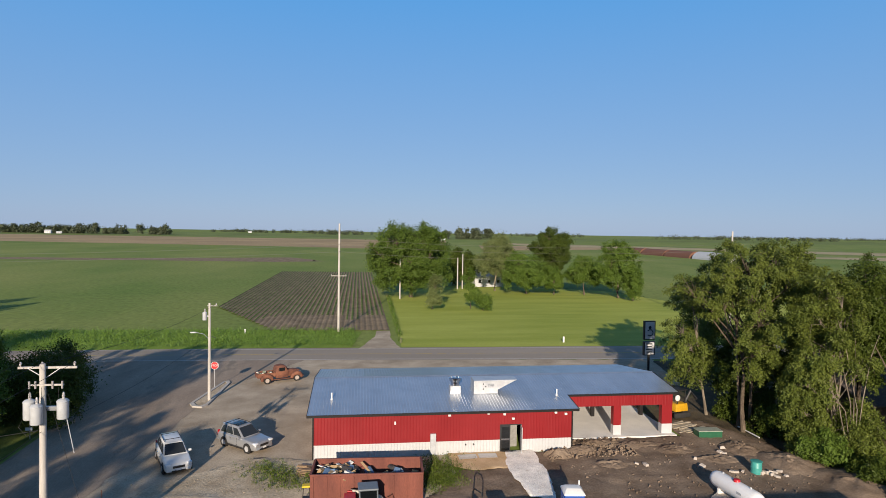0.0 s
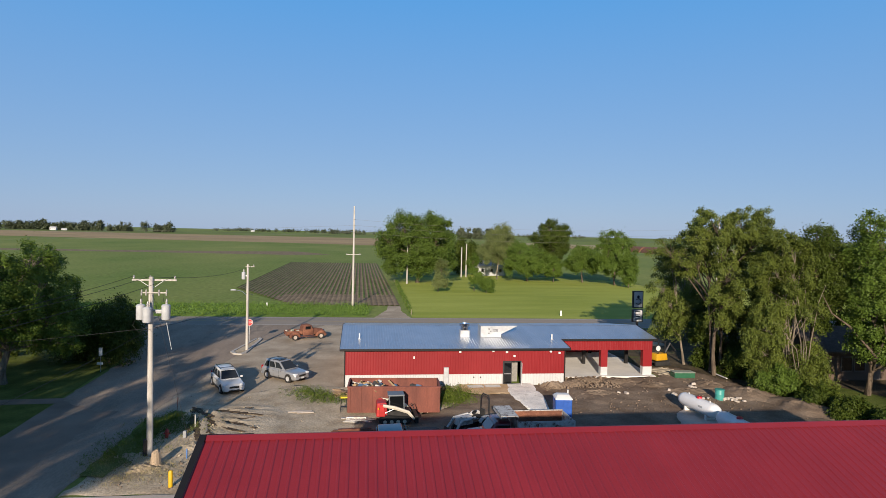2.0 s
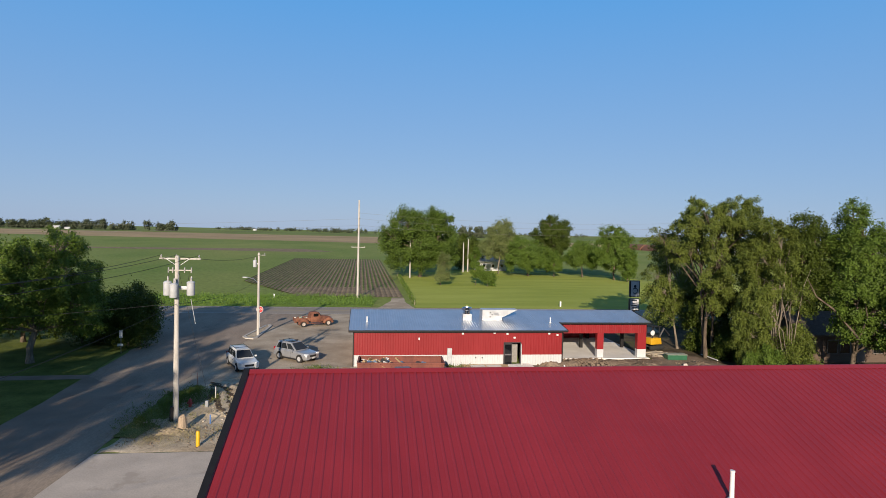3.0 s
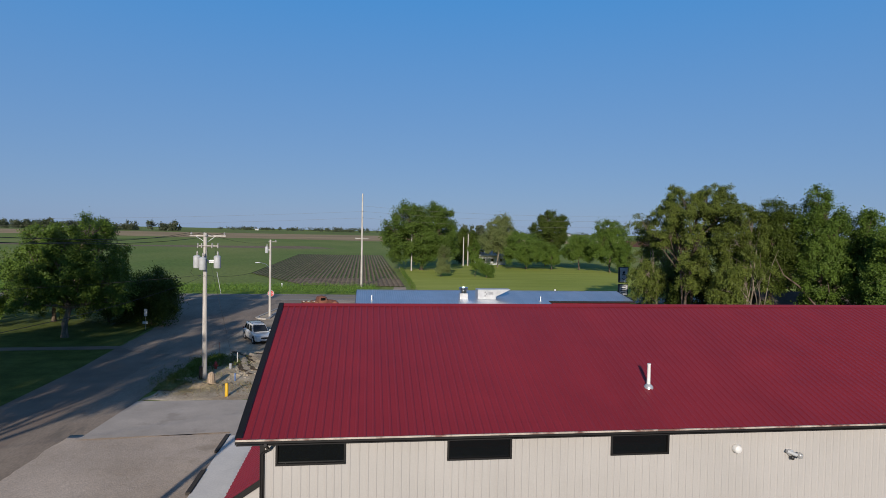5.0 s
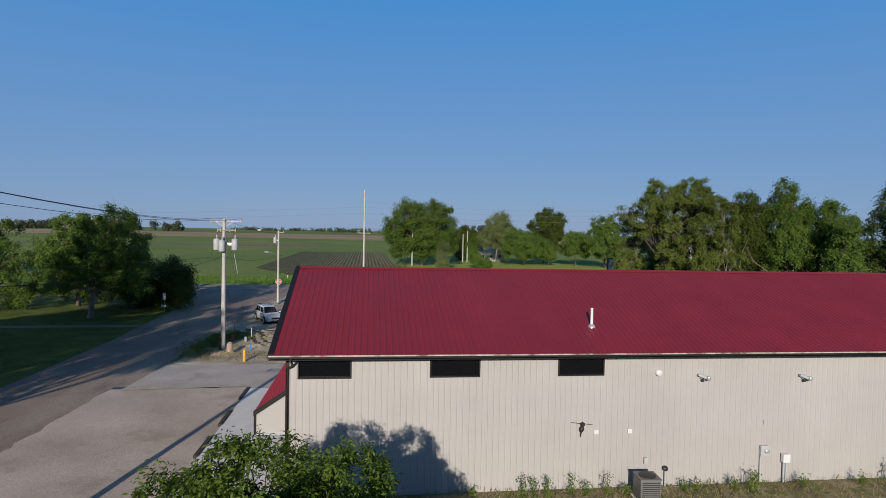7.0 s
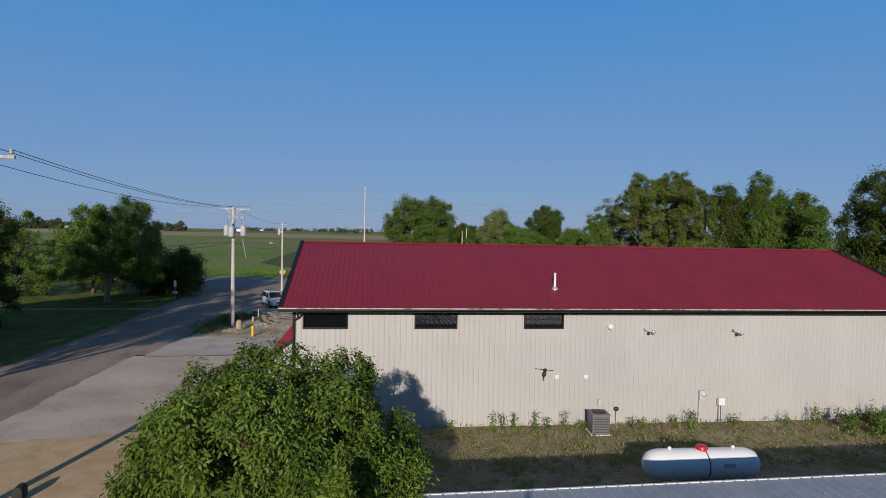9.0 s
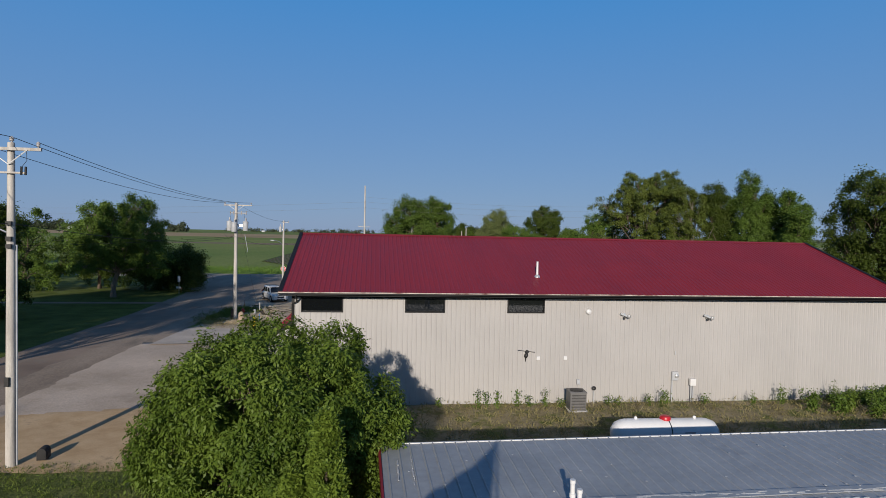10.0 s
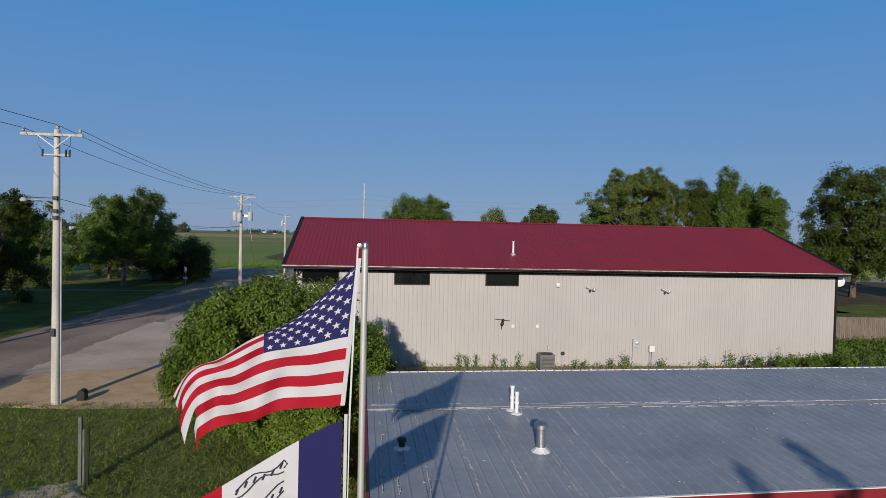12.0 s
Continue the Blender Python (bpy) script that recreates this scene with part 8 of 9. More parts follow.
def heap(name, mat, at, rx, ry, h, label, category, seed):
    """A small uneven heap of earth or rubble."""
    g = Geo()
    n, m = 36, 14
    rows = []
    for j in range(m + 1):
        f = j / m
        row = []
        for i in range(n + 1):
            a = 2 * math.pi * (i % n) / n
            k = 1 + 0.3 * noise.noise((math.cos(a) * 2 + seed, math.sin(a) * 2, f * 2))
            x, y = math.cos(a) * rx * f * k, math.sin(a) * ry * f * k
            lump = 0.12 * noise.noise((x * 3 + seed, y * 3, 1)) + 0.07 * noise.noise((x * 8, y * 8 + seed, 2))
            row.append((x, y, max(-0.06, (h * 0.75 * (1 - f * f) ** 1.2 + lump * min(1.0, 2.2 * (1 - f))) - 0.06)))
        rows.append(row)
    g.sheet(rows)
    return single(name, g, mat, label, category, smooth=True, at=at)


def rubble(mat, at, n, spread, size, label, seed, group):
    rng = random.Random(seed)
    for i in range(n):
        s = size * rng.uniform(0.5, 1.3)
        g = Geo().box((0, 0, 0), (s, s * rng.uniform(0.5, 0.9), s * rng.uniform(0.3, 0.5)), m=pose(0, 0, 0, rng.uniform(-15, 15), rng.uniform(-15, 15), rng.uniform(0, 180)), top=rng.uniform(0.6, 0.95))
        single("stone", g, mat, label, "stone", group, at=(at[0] + rng.uniform(-1, 1) * spread[0], at[1] + rng.uniform(-1, 1) * spread[1], s * 0.14 + 0.1), bevel=s * 0.08)


rubble(drive_mat, (33.4, 34.0, 0), 8, (0.9, 0.5), 0.5, "broken pale concrete lump beside the barrel", 3, "broken concrete")
rubble(drive_mat, (31.2, 34.6, 0), 3, (0.4, 0.3), 0.35, "broken pale concrete lump beside the barrel", 4, "broken concrete")
rubble(drive_mat, (32.8, 38.6, 0), 3, (0.8, 0.6), 0.45, "broken pale concrete lump in the dirt", 5, "broken concrete")
rubble(drive_mat, (27.3, 36.3, 0), 6, (3.5, 1.6), 0.4, "pale stone lying in the churned dirt", 6, "stones in the yard")
rubble(drive_mat, (-5.0, 27.8, 0), 14, (2.4, 3.0), 0.18, "pale stone lying in the dirt", 9, "stones in the yard")
for i, (x, y, rx, ry, h) in enumerate(((19.6, 38.9, 1.3, 0.7, 0.75), (21.6, 39.6, 1.5, 0.8, 0.6), (23.5, 41.0, 1.8, 0.7, 0.45), (26.5, 40.6, 2.2, 0.9, 0.3), (29.0, 39.4, 1.8, 1.1, 0.3), (34.2, 39.0, 1.6, 1.6, 0.5), (36.0, 36.0, 2.2, 2.4, 0.6), (38.0, 32.0, 2.5, 3.0, 0.7), (22.8, 37.0, 1.9, 1.0, 0.28), (31.0, 37.2, 2.2, 1.0, 0.25))):
    heap("soil_mound", dirt_mat, (x, y, 0.1), rx, ry, h, "low heap of dark churned earth", "mound", i * 3.1)
wood_new = surface("pale_timber", (0.43, 0.361, 0.275), 0.8, spread=0.15, stretch=(0.5, 5, 5))


def timber_pile(at, rz, n, length, label, group, mat, seed, wide=1.1, twist=7):
    rng = random.Random(seed)
    for i in range(n):
        w = rng.uniform(0.1, 0.24)
        x, y = rng.uniform(-0.25, 0.25), -wide / 2 + wide * ((i * 0.37) % 1)
        m = pose(at[0], at[1], 0, 0, 0, rz) @ Vector((x, y, 0))
        single("board", Geo().box((0, 0, 0), (length * rng.uniform(0.6, 1), w, 0.05)), mat, label, "board", group, at=(m.x, m.y, 0.09 + 0.055 * (i // 4)), rz=rz + rng.uniform(-twist, twist))


timber_pile((32.4, 43.8), 20, 16, 2.6, "pale board in a stack beside the red building", "boards beside the porch", wood_new, 3, 2.4)
timber_pile((1.3, 37.8), 8, 18, 1.1, "rough brown board in a low stack by the red building", "boards by the wall", surface("brown_timber", (0.258, 0.172, 0.103), 0.85, spread=0.2, stretch=(0.5, 5, 5)), 4, 1.2, 48)
timber_pile((2.6, 28.4), 2, 10, 3.2, "rusty beam in a stack on the ground", "beams in the yard", rust, 6, 1.0)
timber_pile((2.9, 30.95), -2, 9, 2.2, "pale rail in a pile beside the loader", "rails in the yard", surface("pale_metal", (0.516, 0.499, 0.473), 0.4, metal=0.4), 7, 0.7)
timber_pile((-1.2, 33.2), 2, 3, 1.8, "pale slab lying on the dirt", "slabs", drive_mat, 8, 0.5)
green_box = surface("green_bin_paint", (0.0172, 0.103, 0.0516), 0.45, spread=0.08)
bx = thing("green_box", "dark green low container with a pale lid", "box", at=(33.3, 41.9, 0), rz=-3)
part("body", Geo().box((0, 0, 0.28), (2.0, 0.9, 0.56)), green_box, bx, bevel=0.03)
part("lid", Geo().box((0, 0, 0.59), (2.06, 0.96, 0.06)), surface("pale_green_lid", (0.301, 0.327, 0.267), 0.6), bx, "pale green lid", bevel=0.015)


def mini_digger():
    yel = surface("yellow_machine_paint", (0.533, 0.284, 0.0172), 0.45, spread=0.08)
    d = thing("mini_digger", "small yellow digger with a dark frame beside the porch", "digger", at=(33.6, 47.2, 0), rz=15)
    part("body", Geo().box((0, 0, 0.95), (1.5, 1.2, 0.7), top=0.9), yel, d, bevel=0.08, smooth=True)
    for s in (-1, 1):
        part("track", Geo().box((0, s * 0.6, 0.28), (1.9, 0.32, 0.5)), rubber, d, bevel=0.15, smooth=True)
    for sx in (-1, 1):
        for sy in (-1, 1):
            part("post", Geo().rod((sx * 0.45, sy * 0.45, 1.2), (sx * 0.45, sy * 0.45, 2.5), 0.05, n=6), dark_metal, d)
    part("canopy", Geo().box((0, 0, 2.53), (1.2, 1.2, 0.08)), dark_metal, d, bevel=0.03)
    part("lamp", Geo().lathe([(0.03, -0.1), (0.26, -0.06), (0.28, 0.02), (0.2, 0.05)], pose(-0.6, -0.62, 1.9, 90), 16), white_paint, d, "round white lamp", smooth=True)
    # Boom added unseen; its dark colour keeps it from standing out.
    part("boom", Geo().tube([(0.7, 0, 1.0), (1.5, 0, 2.2), (2.3, 0, 1.4)], [0.14, 0.12, 0.1], 6), dark_metal, d, "unseen boom, kept dark")


mini_digger()

sd = thing("work_stand", "dark folding stand with a bright yellow top beside the container", "stand", at=(1.75, 33.2, 0.05), rz=4)
part("top", Geo().box((0, 0, 1.06), (0.5, 0.42, 0.1)), surface("yellow_plastic", (0.60, 0.45, 0.02), 0.5, spread=0.06), sd, "bright yellow top", bevel=0.02)
for sx in (-1, 1):
    for sy in (-1, 1):
        part("leg", Geo().rod((sx * 0.24, sy * 0.24, 0.0), (sx * 0.17, sy * 0.15, 1.02), 0.025, n=6), dark_metal, sd)
part("shelf", Geo().box((0, 0, 0.35), (0.42, 0.36, 0.03)), dark_metal, sd)
single("drain_pipe", Geo().rod((0, 0, 0.06), (0.02, -2.7, 0.06), 0.06, n=12), white_paint, "long white plastic pipe lying at the yard's edge", "pipe", at=(37.15, 43.55, 0.1), smooth=True)
for k, (x, y, a) in enumerate(((35.7, 26.2, 1.0), (36.15, 25.3, -6.0))):
    single("roof_sheet", rib_panel("roof_sheet", white_steel, 0.62, 2.9), white_steel, "pale corrugated sheet lying under the bushes", "sheet", "sheets in the yard", at=(x - 0.3, y - 1.4, 0.16 + 0.05 * k), rz=a)

# small things at the corner by the transformer pole
yellow_post = surface("yellow_post_paint", (0.602, 0.361, 0.0172), 0.45, spread=0.08)
single("bollard", Geo().lathe([(0.11, 0.0), (0.11, 0.82), (0.09, 0.88), (0.02, 0.91)], n=16), yellow_post, "yellow steel bollard at the edge of the drive", "bollard", at=(-6.55, 21.1, 0), smooth=True)
single("fence_post", Geo().box((0, 0, 0.5), (0.07, 0.07, 1.05), top=0.95), surface("white_post", (0.42, 0.41, 0.38), 0.7), "short white post in the weeds", "post", at=(-7.75, 29.9, 0), bevel=0.01)
single("pedestal", Geo().box((0, 0, 0.3), (0.2, 0.2, 0.6)), surface("dull_grey_pedestal", (0.24, 0.25, 0.26), 0.6, spread=0.1), "grey cable pedestal in the weeds", "pedestal", at=(-7.85, 28.0, 0), bevel=0.03)
single("pipe_stub", Geo().rod((0, 0, 0), (0, 0, 0.6), 0.045, n=12), surface("blue_pipe", (0.0688, 0.155, 0.361), 0.4), "upright blue pipe stub in bare soil", "pipe", at=(-6.85, 24.9, 0), smooth=True)
hy = thing("hydrant", "faded red fire hydrant in the weeds", "hydrant", at=(-8.95, 28.1, 0))
hyd_red = surface("hydrant_red", (0.387, 0.043, 0.0344), 0.5, spread=0.1)
part("barrel", Geo().lathe([(0.14, 0.0), (0.14, 0.08), (0.1, 0.1), (0.1, 0.5), (0.13, 0.52), (0.12, 0.6), (0.05, 0.7), (0.03, 0.74)], n=16), hyd_red, hy, smooth=True)
part("nozzle", Geo().rod((-0.2, 0, 0.42), (0.2, 0, 0.42), 0.05, n=10), hyd_red, hy)
st_wood = surface("split_stump_wood", (0.36, 0.27, 0.19), 0.9, scale=3.0, fine=20.0, bump=0.8, spread=0.25, stretch=(3, 3, 0.4), bump_distance=0.03)
single("stump", Geo().lathe([(0.40, -0.02), (0.30, 0.15), (0.25, 0.5), (0.22, 0.8), (0.12, 0.92), (0.03, 0.78)], n=11), st_wood, "split grey-brown stump beside the utility pole", "stump", at=(-8.2, 23.9, 0))
single("stake", Geo().rod((0, 0, 0), (-0.06, 0.0, 1.1), 0.02, n=6), rust, "thin rusty stake at the road's edge", "stake", at=(-10.0, 33.8, 0))
for i, (x, y, rx, ry, h) in enumerate(((-8.6, 23.6, 1.6, 0.9, 0.35), (-10.2, 25.4, 1.2, 0.9, 0.25), (-6.8, 26.6, 1.5, 1.2, 0.35), (-7.8, 31.6, 1.2, 0.8, 0.3))):
    heap("soil_mound", pale_dirt, (x, y, 0.03), rx, ry, h, "low heap of pale dry soil near the pole", "mound", 40 + i * 2.7)

# ---- roof fittings of the red building ----
zroof = lambda y: RR_Z - abs(y - RR_Y) * R_SLOPE
unit_metal = surface("dull_sheet_metal", (0.52, 0.53, 0.54), 0.4, metal=0.45, spread=0.08, scale=2.0)
f = thing("exhaust_fan", "shiny round exhaust fan on a square metal curb", "roof fan", at=(12.35, 43.3, zroof(43.3) - 0.05))
part("curb", Geo().box((0, 0, 0.28), (0.85, 0.85, 0.62)), unit_metal, f, "white metal curb", bevel=0.02)
part("fan_hood", Geo().lathe([(0.2, 0.6), (0.34, 0.62), (0.34, 0.9), (0.46, 0.95), (0.47, 1.18), (0.38, 1.22), (0.36, 1.12), (0.02, 1.14)], n=24), chrome, f, "shiny round fan hood", smooth=True)
h = thing("air_unit", "pale metal rooftop air intake box with a sloped hood", "roof unit", at=(14.8, 43.4, zroof(43.4) - 0.05))
part("box", Geo().box((-0.05, 0, 0.5), (1.95, 1.4, 1.05)), unit_metal, h, "pale metal box", bevel=0.02)
part("hood", Geo().prism([(0.92, 1.03), (0.92, 0.25), (2.5, 1.03)], -0.6, 0.6, 'y'), unit_metal, h, "sloped intake hood")
part("panel", Geo().box((0.35, -0.71, 0.62), (0.5, 0.02, 0.28)), steel, h)
for k in range(3):
    part("latch", Geo().box((-0.25 + 0.18 * (k % 2), -0.71, 0.35 + 0.2 * k), (0.1, 0.02, 0.1)), dark_metal, h)
for x, y in ((2.75, 42.4), (20.4, 42.2)):
    single("vent_pipe", Geo().lathe([(0.12, 0), (0.07, 0.06), (0.06, 0.08), (0.06, 0.5), (0.045, 0.5)], n=12), white_paint, "short white plastic vent pipe on the metal roof", "vent pipe", "roof vents", at=(x, y, zroof(y) - 0.01), smooth=True)


def wall_light(x, z, name="wall_light"):
    return single(name, Geo().box((0, -0.06, 0), (0.2, 0.16, 0.16)), white_paint, "small white wall light on the red wall", "wall light", "lights on the red wall", at=(x, RY0, z), bevel=0.03)


for x, z in ((11.45, 2.98), (14.4, 3.05), (15.62, 2.95), (16.3, 2.6), (19.6, 2.98), (20.4, 2.85)):
    wall_light(x, z)
single("outlet_cover", Geo().box((0, -0.03, 0), (0.12, 0.06, 0.22)), white_paint, "small pale cover on the red wall", "cover", at=(7.45, RY0, 2.5), bevel=0.01)
single("breaker_cabinet", Geo().box((0, -0.12, 0.8), (0.42, 0.2, 1.5)), grey_can, "tall pale electric panel against the wainscot", "cabinet", at=(10.25, RY0, 0.1), bevel=0.02)
for x in (12.7, 13.3):
    single("wall_valve", Geo().rod((0, -0.15, 0), (0, 0, 0), 0.05, n=8), dark_metal, "dark pipe outlet on the white wainscot", "valve", "pipe outlets", at=(x, RY0, 0.75))
single("floor_grate", Geo().box((0, 0, 0.02), (1.35, 0.75, 0.06)), steel, "grey metal plate on the crushed stone", "plate", "metal plates", at=(12.7, 39.1, 0.16), rz=2)
single("floor_grate", Geo().box((0, 0, 0.02), (1.35, 0.75, 0.06)), steel, "grey metal plate on the crushed stone", "plate", "metal plates", at=(14.2, 39.15, 0.16), rz=-2)


def open_door():
    d = thing("door", "double door with one dark leaf and one pale leaf ajar", "door", kind="structure", at=(15.3, RY0, 0.02))
    fr = surface("dark_door_frame", (0.0258, 0.0258, 0.0275), 0.4)
    part("frame", Geo().box((0.03, 0.08, 1.07), (0.06, 0.2, 2.14)).box((1.64, 0.08, 1.07), (0.06, 0.2, 2.14)).box((0.83, 0.08, 2.11), (1.55, 0.2, 0.06)), fr, d, "dark door frame")
    leaf = part("leaf", Geo().box((0.44, 0.05, 1.05), (0.76, 0.05, 2.05)), fr, d, "dark glazed leaf", bevel=0.01)
    part("glass", Geo().box((0.44, 0.02, 1.5), (0.6, 0.015, 0.85)).box((0.44, 0.02, 0.52), (0.6, 0.015, 0.75)), window_glass, leaf)
    part("push_bar", Geo().box((0.44, 0.0, 1.02), (0.62, 0.04, 0.05)), chrome, leaf)
    leaf = part("leaf", Geo().box((0, 0, 0), (0.76, 0.05, 2.05), m=pose(1.58, -0.33, 1.05, 0, 0, 82)), grey_can, d, "pale leaf standing open")
    part("interior", Geo().box((0.83, 1.2, 1.05), (1.6, 0.05, 2.1)), surface("dim_interior", (0.241, 0.232, 0.215), 0.8), d, "pale inner partition")


open_door()

# ---- fittings on the tan wall ----
WY = TY0 - 0.008
silver = surface("silver_paint", (0.533, 0.533, 0.533), 0.35, metal=0.5)
single("round_vent", Geo().lathe([(0.03, 0.0), (0.14, 0.0), (0.14, 0.05), (0.11, 0.12), (0.03, 0.16)], pose(0, 0, 0, 90), 16), white_paint, "round white vent cap on the tan wall", "vent", at=(13.42, WY, 4.45), smooth=True)
for x, z in ((15.2, 4.28), (19.5, 4.22)):
    fl = thing("flood_light", "silver twin flood light high on the tan wall", "flood light", "flood lights", at=(x, WY, z))
    part("base", Geo().lathe([(0.03, 0), (0.1, 0), (0.1, 0.06), (0.03, 0.08)], pose(0, 0, 0, 90), 14), silver, fl, smooth=True)
    part("arm", Geo().rod((-0.2, -0.12, 0.09), (0.1, -0.16, -0.03), 0.055, n=12), grey_can, fl, "grey lamp barrel", smooth=True)
    part("lamp", Geo().lathe([(0.01, -0.1), (0.07, -0.075), (0.1, 0.0), (0.085, 0.06), (0.01, 0.1)], pose(0.2, -0.17, -0.05), 14), silver, fl, "bright round lamp head", smooth=True)
    part("sensor", Geo().box((0.0, -0.12, -0.13), (0.10, 0.10, 0.13)), dark_metal, fl, bevel=0.04)


def ornament():
    o = thing("wall_ornament", "black iron wall ornament with a long thin bar", "ornament", at=(10.38, WY - 0.04, 2.4))
    part("bar", Geo().rod((-0.42, -0.06, 0.20), (0.42, -0.06, 0.10), 0.012, n=6), dark_metal, o, "thin grey bar")
    part("body", Geo().lathe([(0.02, -0.14), (0.08, -0.09), (0.10, 0.0), (0.07, 0.08), (0.03, 0.12)], pose(0, -0.05, -0.05, 0, 20), 12), dark_metal, o, smooth=True)
    part("ball", Geo().lathe([(0.02, -0.09), (0.09, -0.03), (0.09, 0.04), (0.02, 0.09)], pose(0.03, -0.06, 0.12), 10), dark_metal, o, smooth=True)
    part("tail", Geo().rod((-0.02, -0.05, -0.18), (-0.04, -0.05, -0.36), 0.03, 0.015, n=6), dark_metal, o)


ornament()
for x, z in ((10.98, 2.2), (12.32, 2.2)):
    single("outlet_cover", Geo().box((0, -0.03, 0), (0.17, 0.06, 0.17)), white_paint, "square white cover on the tan wall", "cover", "wall covers", at=(x, WY, z), bevel=0.01)
single("wall_tag", Geo().box((0, -0.015, 0), (0.05, 0.02, 0.2)), grey_can, "small grey fitting on the tan wall", "fitting", at=(17.92, WY, 2.42))
m = thing("electric_meter", "grey electric meter with a conduit on the tan wall", "meter", at=(17.9, WY, 0))
part("box", Geo().box((0, -0.07, 1.3), (0.32, 0.14, 0.42)), grey_can, m, bevel=0.015)
part("dial", Geo().lathe([(0.02, 0), (0.09, 0), (0.09, 0.08), (0.05, 0.1)], pose(0.05, -0.14, 1.32, 90), 14), silver, m, smooth=True)
part("conduit", Geo().rod((-0.13, -0.06, 0.0), (-0.13, -0.06, 1.1), 0.035, n=8), grey_can, m, smooth=True)
m = thing("junction_box", "white box on a post against the tan wall", "box", at=(18.8, WY - 0.05, 0))
part("box", Geo().box((0, -0.08, 1.0), (0.3, 0.18, 0.34)), white_paint, m, bevel=0.02)
part("post", Geo().rod((-0.06, -0.06, 0), (-0.06, -0.06, 0.85), 0.04, n=8), grey_can, m, smooth=True)
part("post", Geo().rod((0.05, -0.06, 0), (0.05, -0.06, 0.85), 0.03, n=8), grey_can, m, smooth=True)
m = thing("gas_riser", "thin pipe with a dark regulator against the tan wall", "pipe", at=(13.75, WY - 0.15, 0))
part("pipe", Geo().rod((0, 0, 0), (0, 0, 0.7), 0.025, n=8), grey_can, m)
part("regulator", Geo().lathe([(0.03, -0.06), (0.1, -0.02), (0.1, 0.03), (0.03, 0.08)], pose(0, 0, 0.75, 70), 12), dark_metal, m, smooth=True)
ac = thing("air_conditioner", "grey square air conditioner on the ground by the shed", "air conditioner", at=(12.52, -2.35, 0), rz=-4)
ac_mat = surface("ac_grey_brown", (0.138, 0.133, 0.129), 0.5, spread=0.06)
part("cabinet", Geo().box((0, 0, 0.48), (0.76, 0.76, 0.84)), ac_mat, ac, bevel=0.04)
for s in (-1, 1):
    for k in range(10):
        part("louvre", Geo().box((0, s * 0.385, 0.17 + 0.07 * k), (0.64, 0.02, 0.018)), dark_metal, ac)
part("top", Geo().box((0, 0, 0.915), (0.80, 0.80, 0.05)), ac_mat, ac, bevel=0.02)
part("fan_grille", Geo().lathe([(0.1, 0), (0.3, 0), (0.3, 0.03), (0.1, 0.05)], pose(0, 0, 0.94), 20), dark_metal, ac, "dark fan grille")
part("pad", Geo().box((0, 0, 0.03), (0.9, 0.9, 0.08)), concrete, ac)
single("disconnect_box", Geo().box((0, -0.06, 0), (0.14, 0.12, 0.24)), grey_can, "grey switch box on the tan wall", "box", at=(12.98, WY, 1.05), bevel=0.01)
rp_z = TR_Z - T_SLOPE * (TR_Y - 0.12)
rp = thing("flue_pipe", "white flue pipe with a collar on the maroon roof", "flue pipe", at=(11.22, 0.12, rp_z))
part("pipe", Geo().lathe([(0.06, -0.1), (0.052, 0.70), (0.06, 0.70), (0.06, 0.74), (0.045, 0.74)], n=14), white_paint, rp, smooth=True)
part("collar", Geo().lathe([(0.16, -0.06), (0.14, 0.02), (0.08, 0.08), (0.065, 0.09)], n=14), silver, rp, "grey roof collar", smooth=True)
ds = thing("satellite_dish", "round white dish on the shed's corner", "dish", at=(30.2, -1.0, 4.85), rz=-20)
part("reflector", Geo().lathe([(0.02, 0.08), (0.18, 0.05), (0.3, 0.0), (0.31, 0.0), (0.18, 0.07), (0.02, 0.1)], pose(0, -0.1, 0, 82), 20), white_paint, ds, smooth=True)
part("mast", Geo().rod((-0.25, 0.1, -0.05), (0.0, -0.05, 0), 0.03, n=8), grey_can, ds)
for y in (12.5, 8.0, 4.0, -0.4):
    single("kerb_block", Geo().box((0, 0, 0.09), (0.2, 2.3, 0.14)), surface("dark_tie", (0.043, 0.0361, 0.031), 0.9, bump=0.4) if y > 12 else bpy.data.materials["dark_tie"], "dark parking kerb between gravel and walk", "parking kerb", "parking kerbs", at=(-4.78, y, 0), bevel=0.02)

# ---- fittings on the grey roof ----
gz = lambda y: 2.2 + (y + 21.7) * (0.42 / 8.28)
for x, y, hh in ((7.18, -16.95, 0.66), (7.24, -17.2, 0.58)):
    v = thing("vent_pipe", "white plastic vent pipe on the grey roof", "vent pipe", "grey roof vents", at=(x, y, gz(y)))
    part("pipe", Geo().lathe([(0.05, -0.05), (0.05, hh * 0.45), (0.065, hh * 0.46), (0.065, hh * 0.56), (0.05, hh * 0.57), (0.05, hh - 0.08), (0.06, hh - 0.07), (0.06, hh), (0.03, hh)], n=14), white_paint, v, smooth=True)
    part("flashing", Geo().lathe([(0.16, 0.0), (0.14, 0.02), (0.06, 0.05)], n=12), white_paint, v, "smeared white sealant")
v = thing("chimney_vent", "galvanised round roof vent with a cap and white sealant", "roof vent", at=(7.22, -19.5, gz(-19.5)))
part("pipe", Geo().lathe([(0.10, -0.05), (0.10, 0.52)], n=18), steel, v, smooth=True)
part("cap", Geo().lathe([(0.14, 0.50), (0.155, 0.52), (0.15, 0.60), (0.10, 0.65), (0.02, 0.67)], n=18), steel, v, "round cap", smooth=True)
